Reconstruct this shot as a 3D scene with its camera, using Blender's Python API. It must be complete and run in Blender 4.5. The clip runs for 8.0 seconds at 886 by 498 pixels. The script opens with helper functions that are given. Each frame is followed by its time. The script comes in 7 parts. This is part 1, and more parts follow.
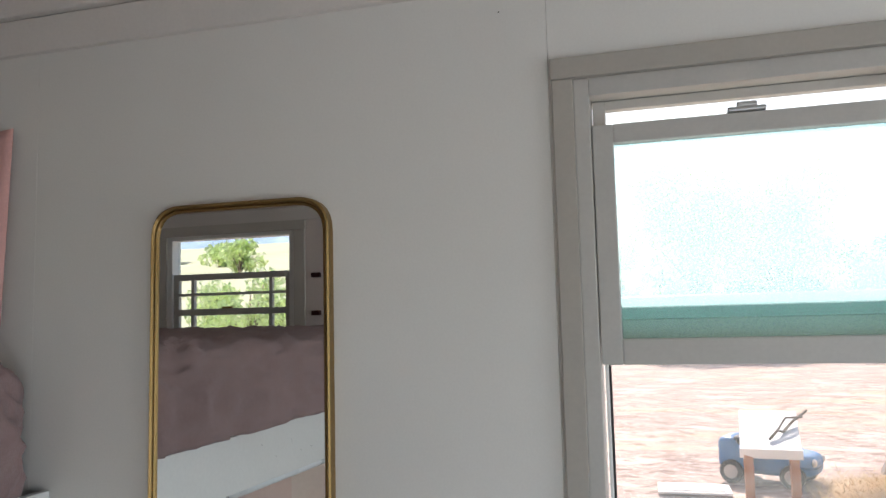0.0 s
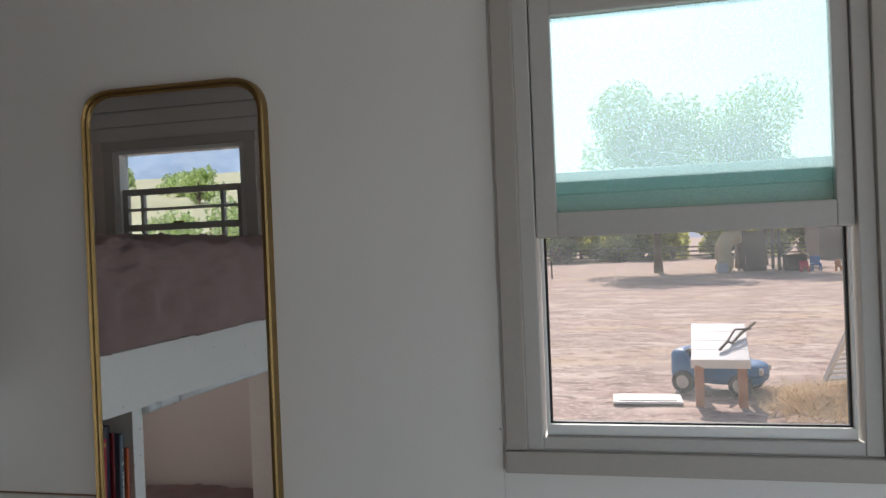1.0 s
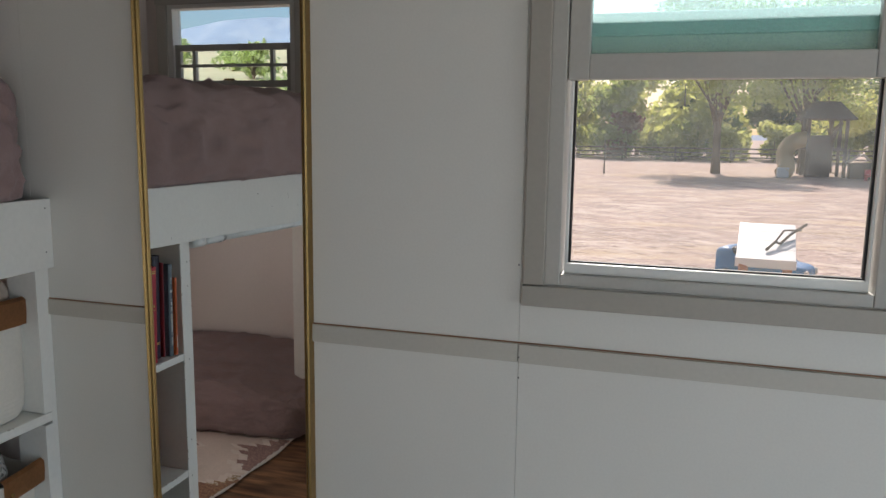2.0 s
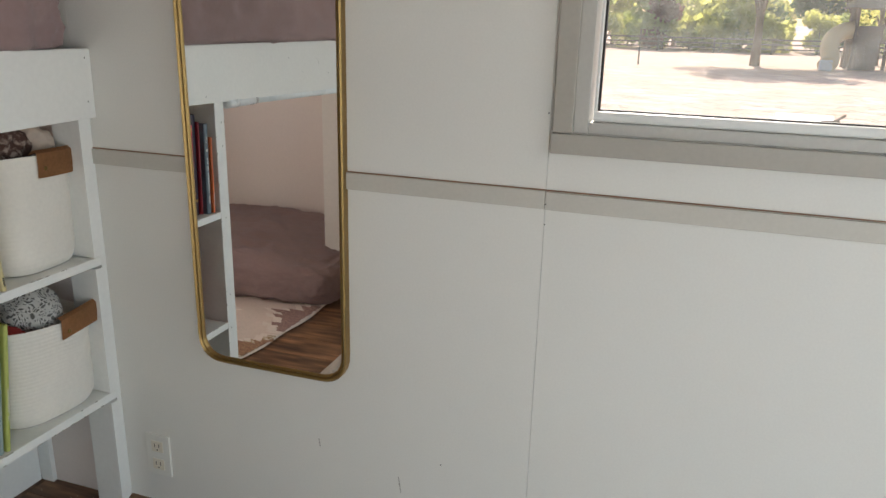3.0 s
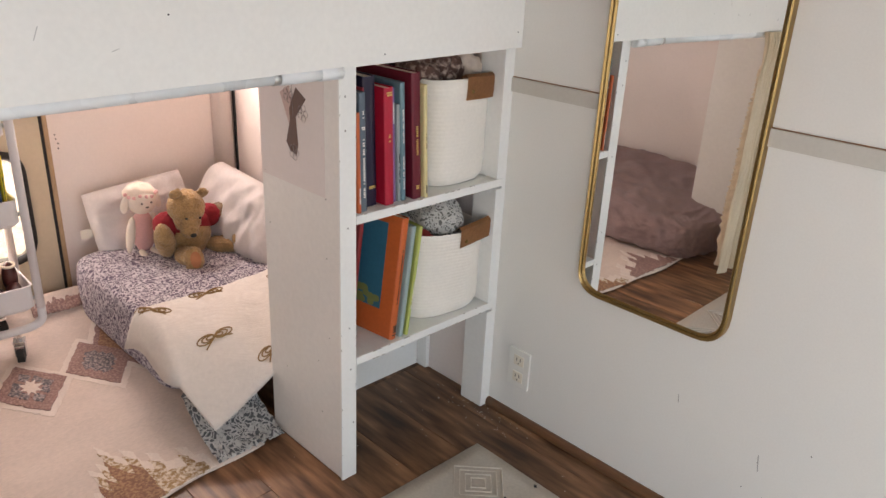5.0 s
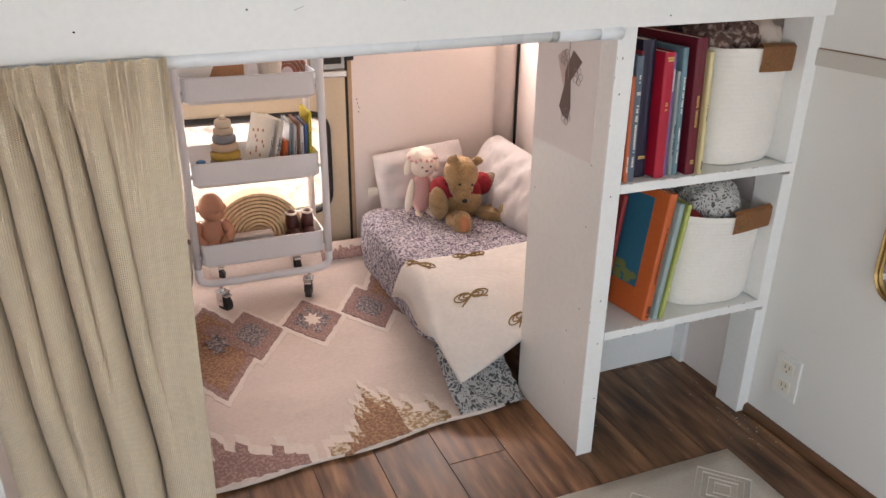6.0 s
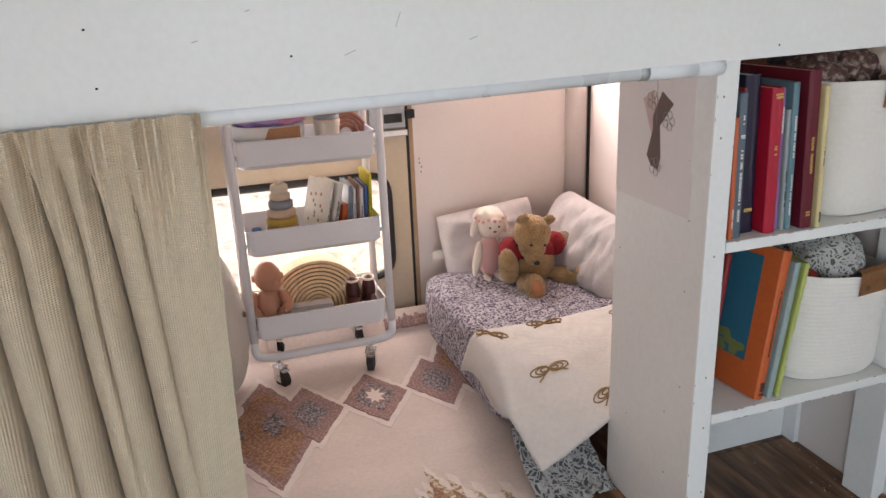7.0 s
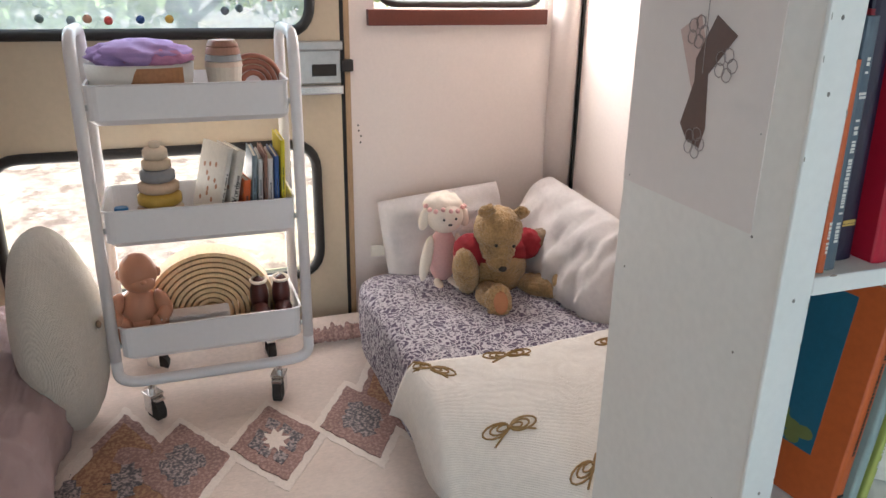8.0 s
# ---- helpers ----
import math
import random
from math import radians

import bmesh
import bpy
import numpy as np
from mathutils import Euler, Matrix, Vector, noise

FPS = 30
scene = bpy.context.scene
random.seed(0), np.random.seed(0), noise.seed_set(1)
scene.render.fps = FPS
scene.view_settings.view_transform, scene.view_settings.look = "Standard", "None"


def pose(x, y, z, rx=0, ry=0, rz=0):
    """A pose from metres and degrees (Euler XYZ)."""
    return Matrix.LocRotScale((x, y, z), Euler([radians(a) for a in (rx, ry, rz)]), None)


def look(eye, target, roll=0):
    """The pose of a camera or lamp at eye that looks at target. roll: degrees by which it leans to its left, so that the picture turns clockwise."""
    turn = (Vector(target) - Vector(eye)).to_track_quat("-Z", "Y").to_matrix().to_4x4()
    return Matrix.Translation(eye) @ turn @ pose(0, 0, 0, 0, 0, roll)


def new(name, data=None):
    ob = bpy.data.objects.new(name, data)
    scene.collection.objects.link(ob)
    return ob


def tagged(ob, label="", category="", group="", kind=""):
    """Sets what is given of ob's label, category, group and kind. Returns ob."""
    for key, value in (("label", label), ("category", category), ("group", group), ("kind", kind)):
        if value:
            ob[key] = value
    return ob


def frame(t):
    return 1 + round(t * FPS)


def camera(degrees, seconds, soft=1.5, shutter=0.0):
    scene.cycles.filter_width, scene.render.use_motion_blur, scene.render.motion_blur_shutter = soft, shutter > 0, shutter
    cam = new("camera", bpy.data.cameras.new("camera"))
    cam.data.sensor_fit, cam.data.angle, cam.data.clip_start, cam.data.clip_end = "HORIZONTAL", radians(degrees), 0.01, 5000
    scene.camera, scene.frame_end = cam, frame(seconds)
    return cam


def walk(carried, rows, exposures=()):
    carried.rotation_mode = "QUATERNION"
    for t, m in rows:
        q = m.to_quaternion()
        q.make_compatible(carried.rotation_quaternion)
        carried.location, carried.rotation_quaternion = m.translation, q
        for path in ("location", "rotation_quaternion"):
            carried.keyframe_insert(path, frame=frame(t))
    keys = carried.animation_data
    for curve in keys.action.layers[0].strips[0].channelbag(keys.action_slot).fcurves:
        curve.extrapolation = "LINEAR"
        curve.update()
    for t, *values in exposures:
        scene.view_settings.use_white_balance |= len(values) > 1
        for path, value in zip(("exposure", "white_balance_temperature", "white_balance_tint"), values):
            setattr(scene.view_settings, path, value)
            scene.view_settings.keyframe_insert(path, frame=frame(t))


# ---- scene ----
cam = camera(61.2, 8.0)
PATH = [
    (0, (0.056, 0.048, 1.497), (-0.482, 1.966, 1.684), -1.4),
    (0.5, (0.072, 0.053, 1.47), (-0.35, 2.003, 1.604), -1.8),
    (1, (0.097, 0.06, 1.409), (-0.354, 2.008, 1.4), -2.3),
    (1.5, (0.101, 0.056, 1.34), (-0.392, 1.988, 1.188), -1.2),
    (1.7, (0.125, 0.047, 1.334), (-0.399, 1.964, 1.116), -0.3),
    (2.8, (0.158, -0.031, 1.257), (-0.483, 1.792, 0.744), 1.6),
    (3, (0.158, -0.035, 1.245), (-0.458, 1.777, 0.664), 1.4),
    (3.5, (0.147, -0.07, 1.212), (-0.473, 1.701, 0.52), 2.7),
    (4, (0.129, -0.097, 1.216), (-0.684, 1.575, 0.477), 3.5),
    (4.5, (0.096, -0.108, 1.237), (-0.956, 1.418, 0.486), 2.8),
    (5, (0.046, -0.106, 1.246), (-1.259, 1.206, 0.488), 2.7),
    (6.3, (0.073, -0.063, 1.165), (-1.683, 0.521, 0.408), -0.3),
    (6.5, (0.052, -0.045, 1.179), (-1.733, 0.487, 0.451), -1.1),
    (7, (-0.107, -0.033, 1.125), (-1.913, 0.547, 0.491), -2.4),
    (7.5, (-0.357, 0.066, 1.056), (-2.096, 0.826, 0.426), -1.6),
    (8, (-0.61, 0.226, 0.98), (-2.376, 0.862, 0.297), 0.9),
]
EXPOSURES = [(0.0, 0.86, 6050, 11), (0.5, 0.48, 6050, 12), (1.0, 0.12, 6000, 11), (1.5, 0.05, 6050, 12), (1.7, 0.1, 6100, 10), (2.8, 0.95, 6500, 10), (3.5, 1.22, 6600, 10),
             (4.0, 1.38, 6600, 12), (5.0, 1.52, 6750, 17), (6.5, 1.53, 6360, 15), (7.4, 1.28, 6100, 12), (8.0, 1.30, 5850, 5)]
walk(cam, [(t, look(eye, target, roll)) for t, eye, target, roll in PATH], EXPOSURES)

# ---- light ----
SUN_ELEVATION, SUN_AZIMUTH = 40.0, -3.0        # the sun stands over the yard, low enough for long shade
world = bpy.data.worlds.new("sky")
scene.world = world
world.use_nodes = True
wn = world.node_tree
sky = wn.nodes.new("ShaderNodeTexSky")
sky.sky_type = "NISHITA"
sky.sun_disc = False
sky.sun_elevation = radians(SUN_ELEVATION)
sky.sun_rotation = radians(SUN_AZIMUTH)
sky.air_density, sky.dust_density = 1.0, 2.0
wn.nodes["Background"].inputs["Strength"].default_value = 0.12
wn.links.new(sky.outputs["Color"], wn.nodes["Background"].inputs["Color"])

sun_data = bpy.data.lights.new("sun", "SUN")
sun_data.energy, sun_data.angle, sun_data.color = 5.0, radians(0.6), (1.0, 0.94, 0.84)
sun = new("sun", sun_data)
se, sa = radians(SUN_ELEVATION), radians(SUN_AZIMUTH)
sun.matrix_world = look((math.cos(se) * math.sin(sa) * 30, math.cos(se) * math.cos(sa) * 30, math.sin(se) * 30), (0, 0, 0))


WEST_FACE = -2.58


def daylight(name, m, width, height, watts, colour=(0.83, 0.92, 1.0)):
    """An added area lamp that stands in for daylight at an opening."""
    data = bpy.data.lights.new(name, "AREA")
    data.shape, data.size, data.size_y, data.energy, data.color = "RECTANGLE", width, height, watts, colour
    ob = new(name, data)
    ob.matrix_world = m
    return ob


# the east and door lamps fill the room from unseen, added openings
daylight("skylight_east", look((2.44, 0.3, 0.95), (0, 0.3, 0.70)), 1.26, 1.76, 8.5, (0.75, 0.90, 1.0))
# warm low and side lamps are added fill, imitating bounce off sunlit ground
daylight("skylight_back_low", look((WEST_FACE - 0.012, 0.185, 0.375), (0, 0.185, 0.375)), 0.70, 0.30, 1.6, (1.0, 0.87, 0.79))
daylight("skylight_back_high", look((WEST_FACE - 0.012, 0.07, 1.005), (0, 0.07, 0.75)), 0.90, 0.10, 0.8)
daylight("skylight_back_side", look((WEST_FACE - 0.012, 0.985, 1.005), (-1.4, 0.95, 0.2)), 0.42, 0.10, 3.0, (1.0, 0.90, 0.84))
daylight("skylight_door", look((1.0, -0.95, 0.64), (0.6, 0.5, 0.40)), 0.86, 1.24, 7.5, (0.80, 0.92, 1.0))


# ---- building helpers ----
ORIGIN = {}


def thing(name, loc, label, category, group="", kind=""):
    """An Empty at the base of a thing."""
    ob = new(name)
    ob.empty_display_size = 0.05
    ob.location = loc
    ORIGIN[ob.name] = Vector(loc)
    return tagged(ob, label, category, group, kind)


def part(name, bm, material, parent=None, label="", smooth=False, kind="", category="", local=False):
    """Links a bmesh, in world coordinates unless local, as one mesh object."""
    mesh = bpy.data.meshes.new(name)
    base = ORIGIN.get(parent.name, Vector()) if parent else Vector()
    if not local and parent:
        bmesh.ops.translate(bm, verts=bm.verts, vec=-base)
    bmesh.ops.recalc_face_normals(bm, faces=bm.faces)
    bm.to_mesh(mesh)
    bm.free()
    for m in material if isinstance(material, (list, tuple)) else [material]:
        mesh.materials.append(m)
    if smooth:
        mesh.shade_smooth()
    ob = new(name, mesh)
    if parent:
        ob.parent = parent
        ORIGIN[ob.name] = base
    return tagged(ob, label, category, "", kind)


def solo(name, bm, material, label, category, group="", kind="", smooth=False):
    """A thing of one mesh, its origin at its base."""
    lo = [min(v.co[i] for v in bm.verts) for i in range(3)]
    hi = [max(v.co[i] for v in bm.verts) for i in range(3)]
    base = Vector(((lo[0] + hi[0]) / 2, (lo[1] + hi[1]) / 2, lo[2]))
    bmesh.ops.translate(bm, verts=bm.verts, vec=-base)
    ob = part(name, bm, material, None, label, smooth, kind, category)
    ob.location = base
    ORIGIN[ob.name] = base
    return tagged(ob, "", "", group)


def box(b, x0, x1, y0, y1, z0, z1, bevel=0.0, mi=0, m=None):
    c = Vector(((x0 + x1) / 2, (y0 + y1) / 2, (z0 + z1) / 2))
    t = Matrix.Translation(c) @ Matrix.Diagonal((abs(x1 - x0), abs(y1 - y0), abs(z1 - z0), 1))
    vs = bmesh.ops.create_cube(b, size=1.0, matrix=(m @ t) if m else t)["verts"]
    fs = {f for v in vs for f in v.link_faces}
    for f in fs:
        f.material_index = mi
    if bevel:
        es = list({e for v in vs for e in v.link_edges})
        out = bmesh.ops.bevel(b, geom=es, offset=bevel, segments=2, profile=0.6, affect="EDGES", clamp_overlap=True)
        for f in out["faces"]:
            f.material_index = mi
    return b


def boxes(*rows, bevel=0.0):
    b = bmesh.new()
    for r in rows:
        box(b, *r, bevel=bevel)
    return b


def tube(b, pts, r, n=10, closed=False, mi=0, radii=None):
    """A round bar along a line of points."""
    pts = [Vector(p) for p in pts]
    count = len(pts)
    rings, side = [], None
    for i, p in enumerate(pts):
        a = pts[(i - 1) % count] if closed or i else p
        c = pts[(i + 1) % count] if closed or i < count - 1 else p
        d = (c - a).normalized()
        if side is None:
            side = d.cross(Vector((0, 0, 1)) if abs(d.z) < 0.9 else Vector((1, 0, 0))).normalized()
        side = (side - d * side.dot(d)).normalized()
        up = d.cross(side)
        rr = radii[i] if radii else r
        rings.append([b.verts.new(p + (side * math.cos(k * math.tau / n) + up * math.sin(k * math.tau / n)) * rr) for k in range(n)])
    for i in range(count if closed else count - 1):
        q, w = rings[i], rings[(i + 1) % count]
        for k in range(n):
            b.faces.new((q[k], q[(k + 1) % n], w[(k + 1) % n], w[k])).material_index = mi
    if not closed:
        b.faces.new(rings[0][::-1]).material_index = mi
        b.faces.new(rings[-1]).material_index = mi
    return b


def bend(pts, radius, steps=5, closed=False):
    """Rounds the corners of a line of points."""
    pts = [Vector(p) for p in pts]
    out, count = [], len(pts)
    for i, p in enumerate(pts):
        if not closed and i in (0, count - 1):
            out.append(p)
            continue
        a, c = pts[(i - 1) % count], pts[(i + 1) % count]
        ra, rc = min(radius, (a - p).length / 2.01), min(radius, (c - p).length / 2.01)
        p0, p1 = p + (a - p).normalized() * ra, p + (c - p).normalized() * rc
        for k in range(steps + 1):
            u = k / steps
            out.append(p0 * (1 - u) ** 2 + p * 2 * u * (1 - u) + p1 * u * u)
    return out


def lathe(b, profile, centre, n=28, mi=0, squash=(1, 1), wobble=0.0):
    """A turned body from rows of (radius, height)."""
    cx, cy, cz = centre
    rings = []
    for r, h in profile:
        ring = []
        for k in range(n):
            a = k * math.tau / n
            w = 1 + wobble * noise.noise((math.cos(a) * 2, math.sin(a) * 2, h * 9 + cz))
            ring.append(b.verts.new((cx + math.cos(a) * r * squash[0] * w, cy + math.sin(a) * r * squash[1] * w, cz + h)))
        rings.append(ring)
    for q, w in zip(rings, rings[1:]):
        for k in range(n):
            b.faces.new((q[k], q[(k + 1) % n], w[(k + 1) % n], w[k])).material_index = mi
    b.faces.new(rings[0][::-1]).material_index = mi
    b.faces.new(rings[-1]).material_index = mi
    return b


def ball(b, c, r, m=None, seg=20, ring=14, mi=0, rough=0.0, scale=8.0):
    """An ellipsoid with an uneven skin."""
    rx, ry, rz = r if isinstance(r, (tuple, list)) else (r, r, r)
    vs = bmesh.ops.create_uvsphere(b, u_segments=seg, v_segments=ring, radius=1.0)["verts"]
    turn = m or Matrix.Identity(4)
    for v in vs:
        p = Vector((v.co.x * rx, v.co.y * ry, v.co.z * rz))
        if rough:
            p *= 1 + rough * noise.noise(p * scale + Vector(c) * 3)
        v.co = turn @ p + Vector(c)
    for f in {f for v in vs for f in v.link_faces}:
        f.material_index = mi
    return b


def soft_box(b, lo, hi, power=5.0, n=30, folds=(), flat=0.0, mi=0):
    """A stuffed body: a rounded box with folds, rows of (height, size)."""
    lo, hi = Vector(lo), Vector(hi)
    c, h = (lo + hi) / 2, (hi - lo) / 2
    made = {}

    def vert(i, j, k):
        key = (i, j, k)
        if key not in made:
            d = Vector((i * 2 / n - 1, j * 2 / n - 1, k * 2 / n - 1))
            d = Vector([math.sin(a * math.pi / 2) if abs(a) < 1 else a for a in d])
            s = (abs(d.x) ** power + abs(d.y) ** power + abs(d.z) ** power) ** (1 / power)
            d /= s
            p = Vector((d.x * h.x, d.y * h.y, d.z * h.z))
            q = c + p
            nrm = Vector((d.x / h.x, d.y / h.y, d.z / h.z)).normalized()
            for amp, size in folds:
                q += nrm * amp * (1 - 2 * abs(noise.noise(q / size)))
            if q.z < lo.z + flat:
                q.z = lo.z + flat
            made[key] = b.verts.new(q)
        return made[key]

    for axis in range(3):
        for end in (0, n):
            for i in range(n):
                for j in range(n):
                    quad = []
                    for di, dj in ((0, 0), (1, 0), (1, 1), (0, 1)):
                        key = [0, 0, 0]
                        key[axis], key[(axis + 1) % 3], key[(axis + 2) % 3] = end, i + di, j + dj
                        quad.append(vert(*key))
                    f = b.faces.new(quad if end else quad[::-1])
                    f.material_index = mi
    return b


def cushion(b, m, w, h, t, n=22, wrinkle=0.006, round_to=4.0, seed=0.0, mi=0):
    """A pillow with a seam, in its own plane, set by the pose m."""
    grid = {}
    for s in (1, -1):
        for i in range(n + 1):
            for j in range(n + 1):
                u, v = i * 2 / n - 1, j * 2 / n - 1
                rim = i in (0, n) or j in (0, n)
                if rim and s < 0:
                    grid[s, i, j] = grid[1, i, j]
                    continue
                k = 1 - 0.05 * (u * u * v * v) - 0.04 * (1 - u * u) * abs(v) ** 8 - 0.04 * (1 - v * v) * abs(u) ** 8
                q = (abs(u) ** round_to + abs(v) ** round_to) ** (1 / round_to) if round_to < 3.9 else 1.0
                top = max(abs(u), abs(v))
                fit = top / q if round_to < 3.9 and q > 1e-6 else 1.0
                fat = max(0.0, (1 - u ** 4)) ** 0.55 * max(0.0, (1 - v ** 4)) ** 0.55
                z = s * t / 2 * fat
                x, y = u * w / 2 * k * fit, v * h / 2 * k * fit
                z += s * wrinkle * noise.noise((x * 14 + seed, y * 14, s * 3)) + s * wrinkle * 0.8 * noise.noise((x * 34, y * 10 + seed, s)) if not rim else 0
                grid[s, i, j] = b.verts.new(m @ Vector((x, y, z)))
    for s in (1, -1):
        for i in range(n):
            for j in range(n):
                q = (grid[s, i, j], grid[s, i + 1, j], grid[s, i + 1, j + 1], grid[s, i, j + 1])
                b.faces.new(q if s > 0 else q[::-1]).material_index = mi
    return b


def sheet(b, nu, nv, fn, thick=0.0, mi=0):
    """A cloth from fn(u, v) -> point; thick gives it a second side below."""
    g = [[b.verts.new(fn(i / nu, j / nv)) for j in range(nv + 1)] for i in range(nu + 1)]
    for i in range(nu):
        for j in range(nv):
            b.faces.new((g[i][j], g[i + 1][j], g[i + 1][j + 1], g[i][j + 1])).material_index = mi
    if thick:
        b.normal_update()
        bmesh.ops.solidify(b, geom=b.faces[:], thickness=thick)
    return b


def ngon(b, pts, z0, z1, mi=0):
    """An upright prism over a flat outline."""
    lo = [b.verts.new((x, y, z0)) for x, y in pts]
    hi = [b.verts.new((x, y, z1)) for x, y in pts]
    b.faces.new(lo[::-1]).material_index = mi
    b.faces.new(hi).material_index = mi
    for i in range(len(pts)):
        j = (i + 1) % len(pts)
        b.faces.new((lo[i], lo[j], hi[j], hi[i])).material_index = mi
    return b


# ---- materials ----
def mat(name, colour, rough=0.6, metal=0.0, var=0.12, scale=6.0, fine=60.0, bump=0.15, stretch=(1, 1, 1), second=None, share=0.5, spec=0.4, sheen=0.0, per=0.0, soft=0.08):
    """A painted, woven or grained surface: a slow and a fine variation, a second colour by share, bump in millimetres."""
    m = bpy.data.materials.new(name)
    m.use_nodes = True
    t = m.node_tree
    N, L = t.nodes, t.links
    p = N["Principled BSDF"]
    p.inputs["Roughness"].default_value, p.inputs["Metallic"].default_value = rough, metal
    p.inputs["Specular IOR Level"].default_value = spec
    if sheen:
        p.inputs["Sheen Weight"].default_value = sheen
    co, mp = N.new("ShaderNodeTexCoord"), N.new("ShaderNodeMapping")
    mp.inputs["Scale"].default_value = stretch
    L.new(co.outputs["Object"], mp.inputs["Vector"])
    big, small = N.new("ShaderNodeTexNoise"), N.new("ShaderNodeTexNoise")
    big.inputs["Scale"].default_value, big.inputs["Detail"].default_value = scale, 4
    small.inputs["Scale"].default_value, small.inputs["Detail"].default_value = fine, 5
    L.new(mp.outputs["Vector"], big.inputs["Vector"]), L.new(mp.outputs["Vector"], small.inputs["Vector"])
    if second:
        ramp = N.new("ShaderNodeValToRGB")
        ramp.color_ramp.elements[0].position, ramp.color_ramp.elements[1].position = share - soft, share + soft
        ramp.color_ramp.elements[0].color, ramp.color_ramp.elements[1].color = (*colour, 1), (*second, 1)
        L.new(small.outputs["Fac"], ramp.inputs["Fac"])
        source = ramp.outputs["Color"]
    else:
        rgb = N.new("ShaderNodeRGB")
        rgb.outputs[0].default_value = (*colour, 1)
        source = rgb.outputs[0]
    both = N.new("ShaderNodeMath")
    both.operation = "ADD"
    L.new(big.outputs["Fac"], both.inputs[0]), L.new(small.outputs["Fac"], both.inputs[1])
    rng = N.new("ShaderNodeMapRange")
    rng.inputs["From Min"].default_value, rng.inputs["From Max"].default_value = 0.6, 1.4
    rng.inputs["To Min"].default_value, rng.inputs["To Max"].default_value = 1 - var, 1 + var
    L.new(both.outputs[0], rng.inputs["Value"])
    value = rng.outputs["Result"]
    if per:
        info, mul, add = N.new("ShaderNodeObjectInfo"), N.new("ShaderNodeMapRange"), N.new("ShaderNodeMath")
        mul.inputs["To Min"].default_value, mul.inputs["To Max"].default_value = 1 - per, 1 + per
        L.new(info.outputs["Random"], mul.inputs["Value"])
        add.operation = "MULTIPLY"
        L.new(value, add.inputs[0]), L.new(mul.outputs["Result"], add.inputs[1])
        value = add.outputs[0]
    hsv = N.new("ShaderNodeHueSaturation")
    L.new(source, hsv.inputs["Color"]), L.new(value, hsv.inputs["Value"])
    L.new(hsv.outputs["Color"], p.inputs["Base Color"])
    rr = N.new("ShaderNodeMapRange")
    rr.inputs["To Min"].default_value, rr.inputs["To Max"].default_value = max(0.02, rough - 0.1), min(1, rough + 0.1)
    L.new(big.outputs["Fac"], rr.inputs["Value"]), L.new(rr.outputs["Result"], p.inputs["Roughness"])
    if bump:
        bp = N.new("ShaderNodeBump")
        bp.inputs["Distance"].default_value, bp.inputs["Strength"].default_value = bump * 0.001, 1.0
        L.new(small.outputs["Fac"], bp.inputs["Height"]), L.new(bp.outputs["Normal"], p.inputs["Normal"])
    return m


def glass(name, tint, haze=0.0, gloss=0.5, dots=False, film=(0.8, 0.86, 0.84)):
    """A thin pane: clear, tinted, with a reflection and a film for dust and haze."""
    m = bpy.data.materials.new(name)
    m.use_nodes = True
    t = m.node_tree
    N, L = t.nodes, t.links
    N.remove(N["Principled BSDF"])
    out = N["Material Output"]
    clear, shine, dust = N.new("ShaderNodeBsdfTransparent"), N.new("ShaderNodeBsdfGlossy"), N.new("ShaderNodeBsdfTranslucent")
    clear.inputs["Color"].default_value = (*tint, 1)
    shine.inputs["Roughness"].default_value = 0.02
    dust.inputs["Color"].default_value = (*film, 1)
    fres, k = N.new("ShaderNodeFresnel"), N.new("ShaderNodeMath")
    fres.inputs["IOR"].default_value = 1.45
    k.operation = "MULTIPLY"
    k.inputs[1].default_value = gloss
    L.new(fres.outputs["Fac"], k.inputs[0])
    a, b = N.new("ShaderNodeMixShader"), N.new("ShaderNodeMixShader")
    L.new(k.outputs[0], a.inputs["Fac"]), L.new(clear.outputs[0], a.inputs[1]), L.new(shine.outputs[0], a.inputs[2])
    nz, rp = N.new("ShaderNodeTexNoise"), N.new("ShaderNodeMapRange")
    nz.inputs["Scale"].default_value, nz.inputs["Detail"].default_value = (140.0 if dots else 9.0), 6
    rp.inputs["From Min"].default_value, rp.inputs["From Max"].default_value = (0.55, 0.75) if dots else (0.3, 0.7)
    rp.inputs["To Min"].default_value, rp.inputs["To Max"].default_value = haze * 0.5, haze * 1.5
    L.new(nz.outputs["Fac"], rp.inputs["Value"]), L.new(rp.outputs["Result"], b.inputs["Fac"])
    L.new(a.outputs[0], b.inputs[1]), L.new(dust.outputs[0], b.inputs[2]), L.new(b.outputs[0], out.inputs["Surface"])
    return m


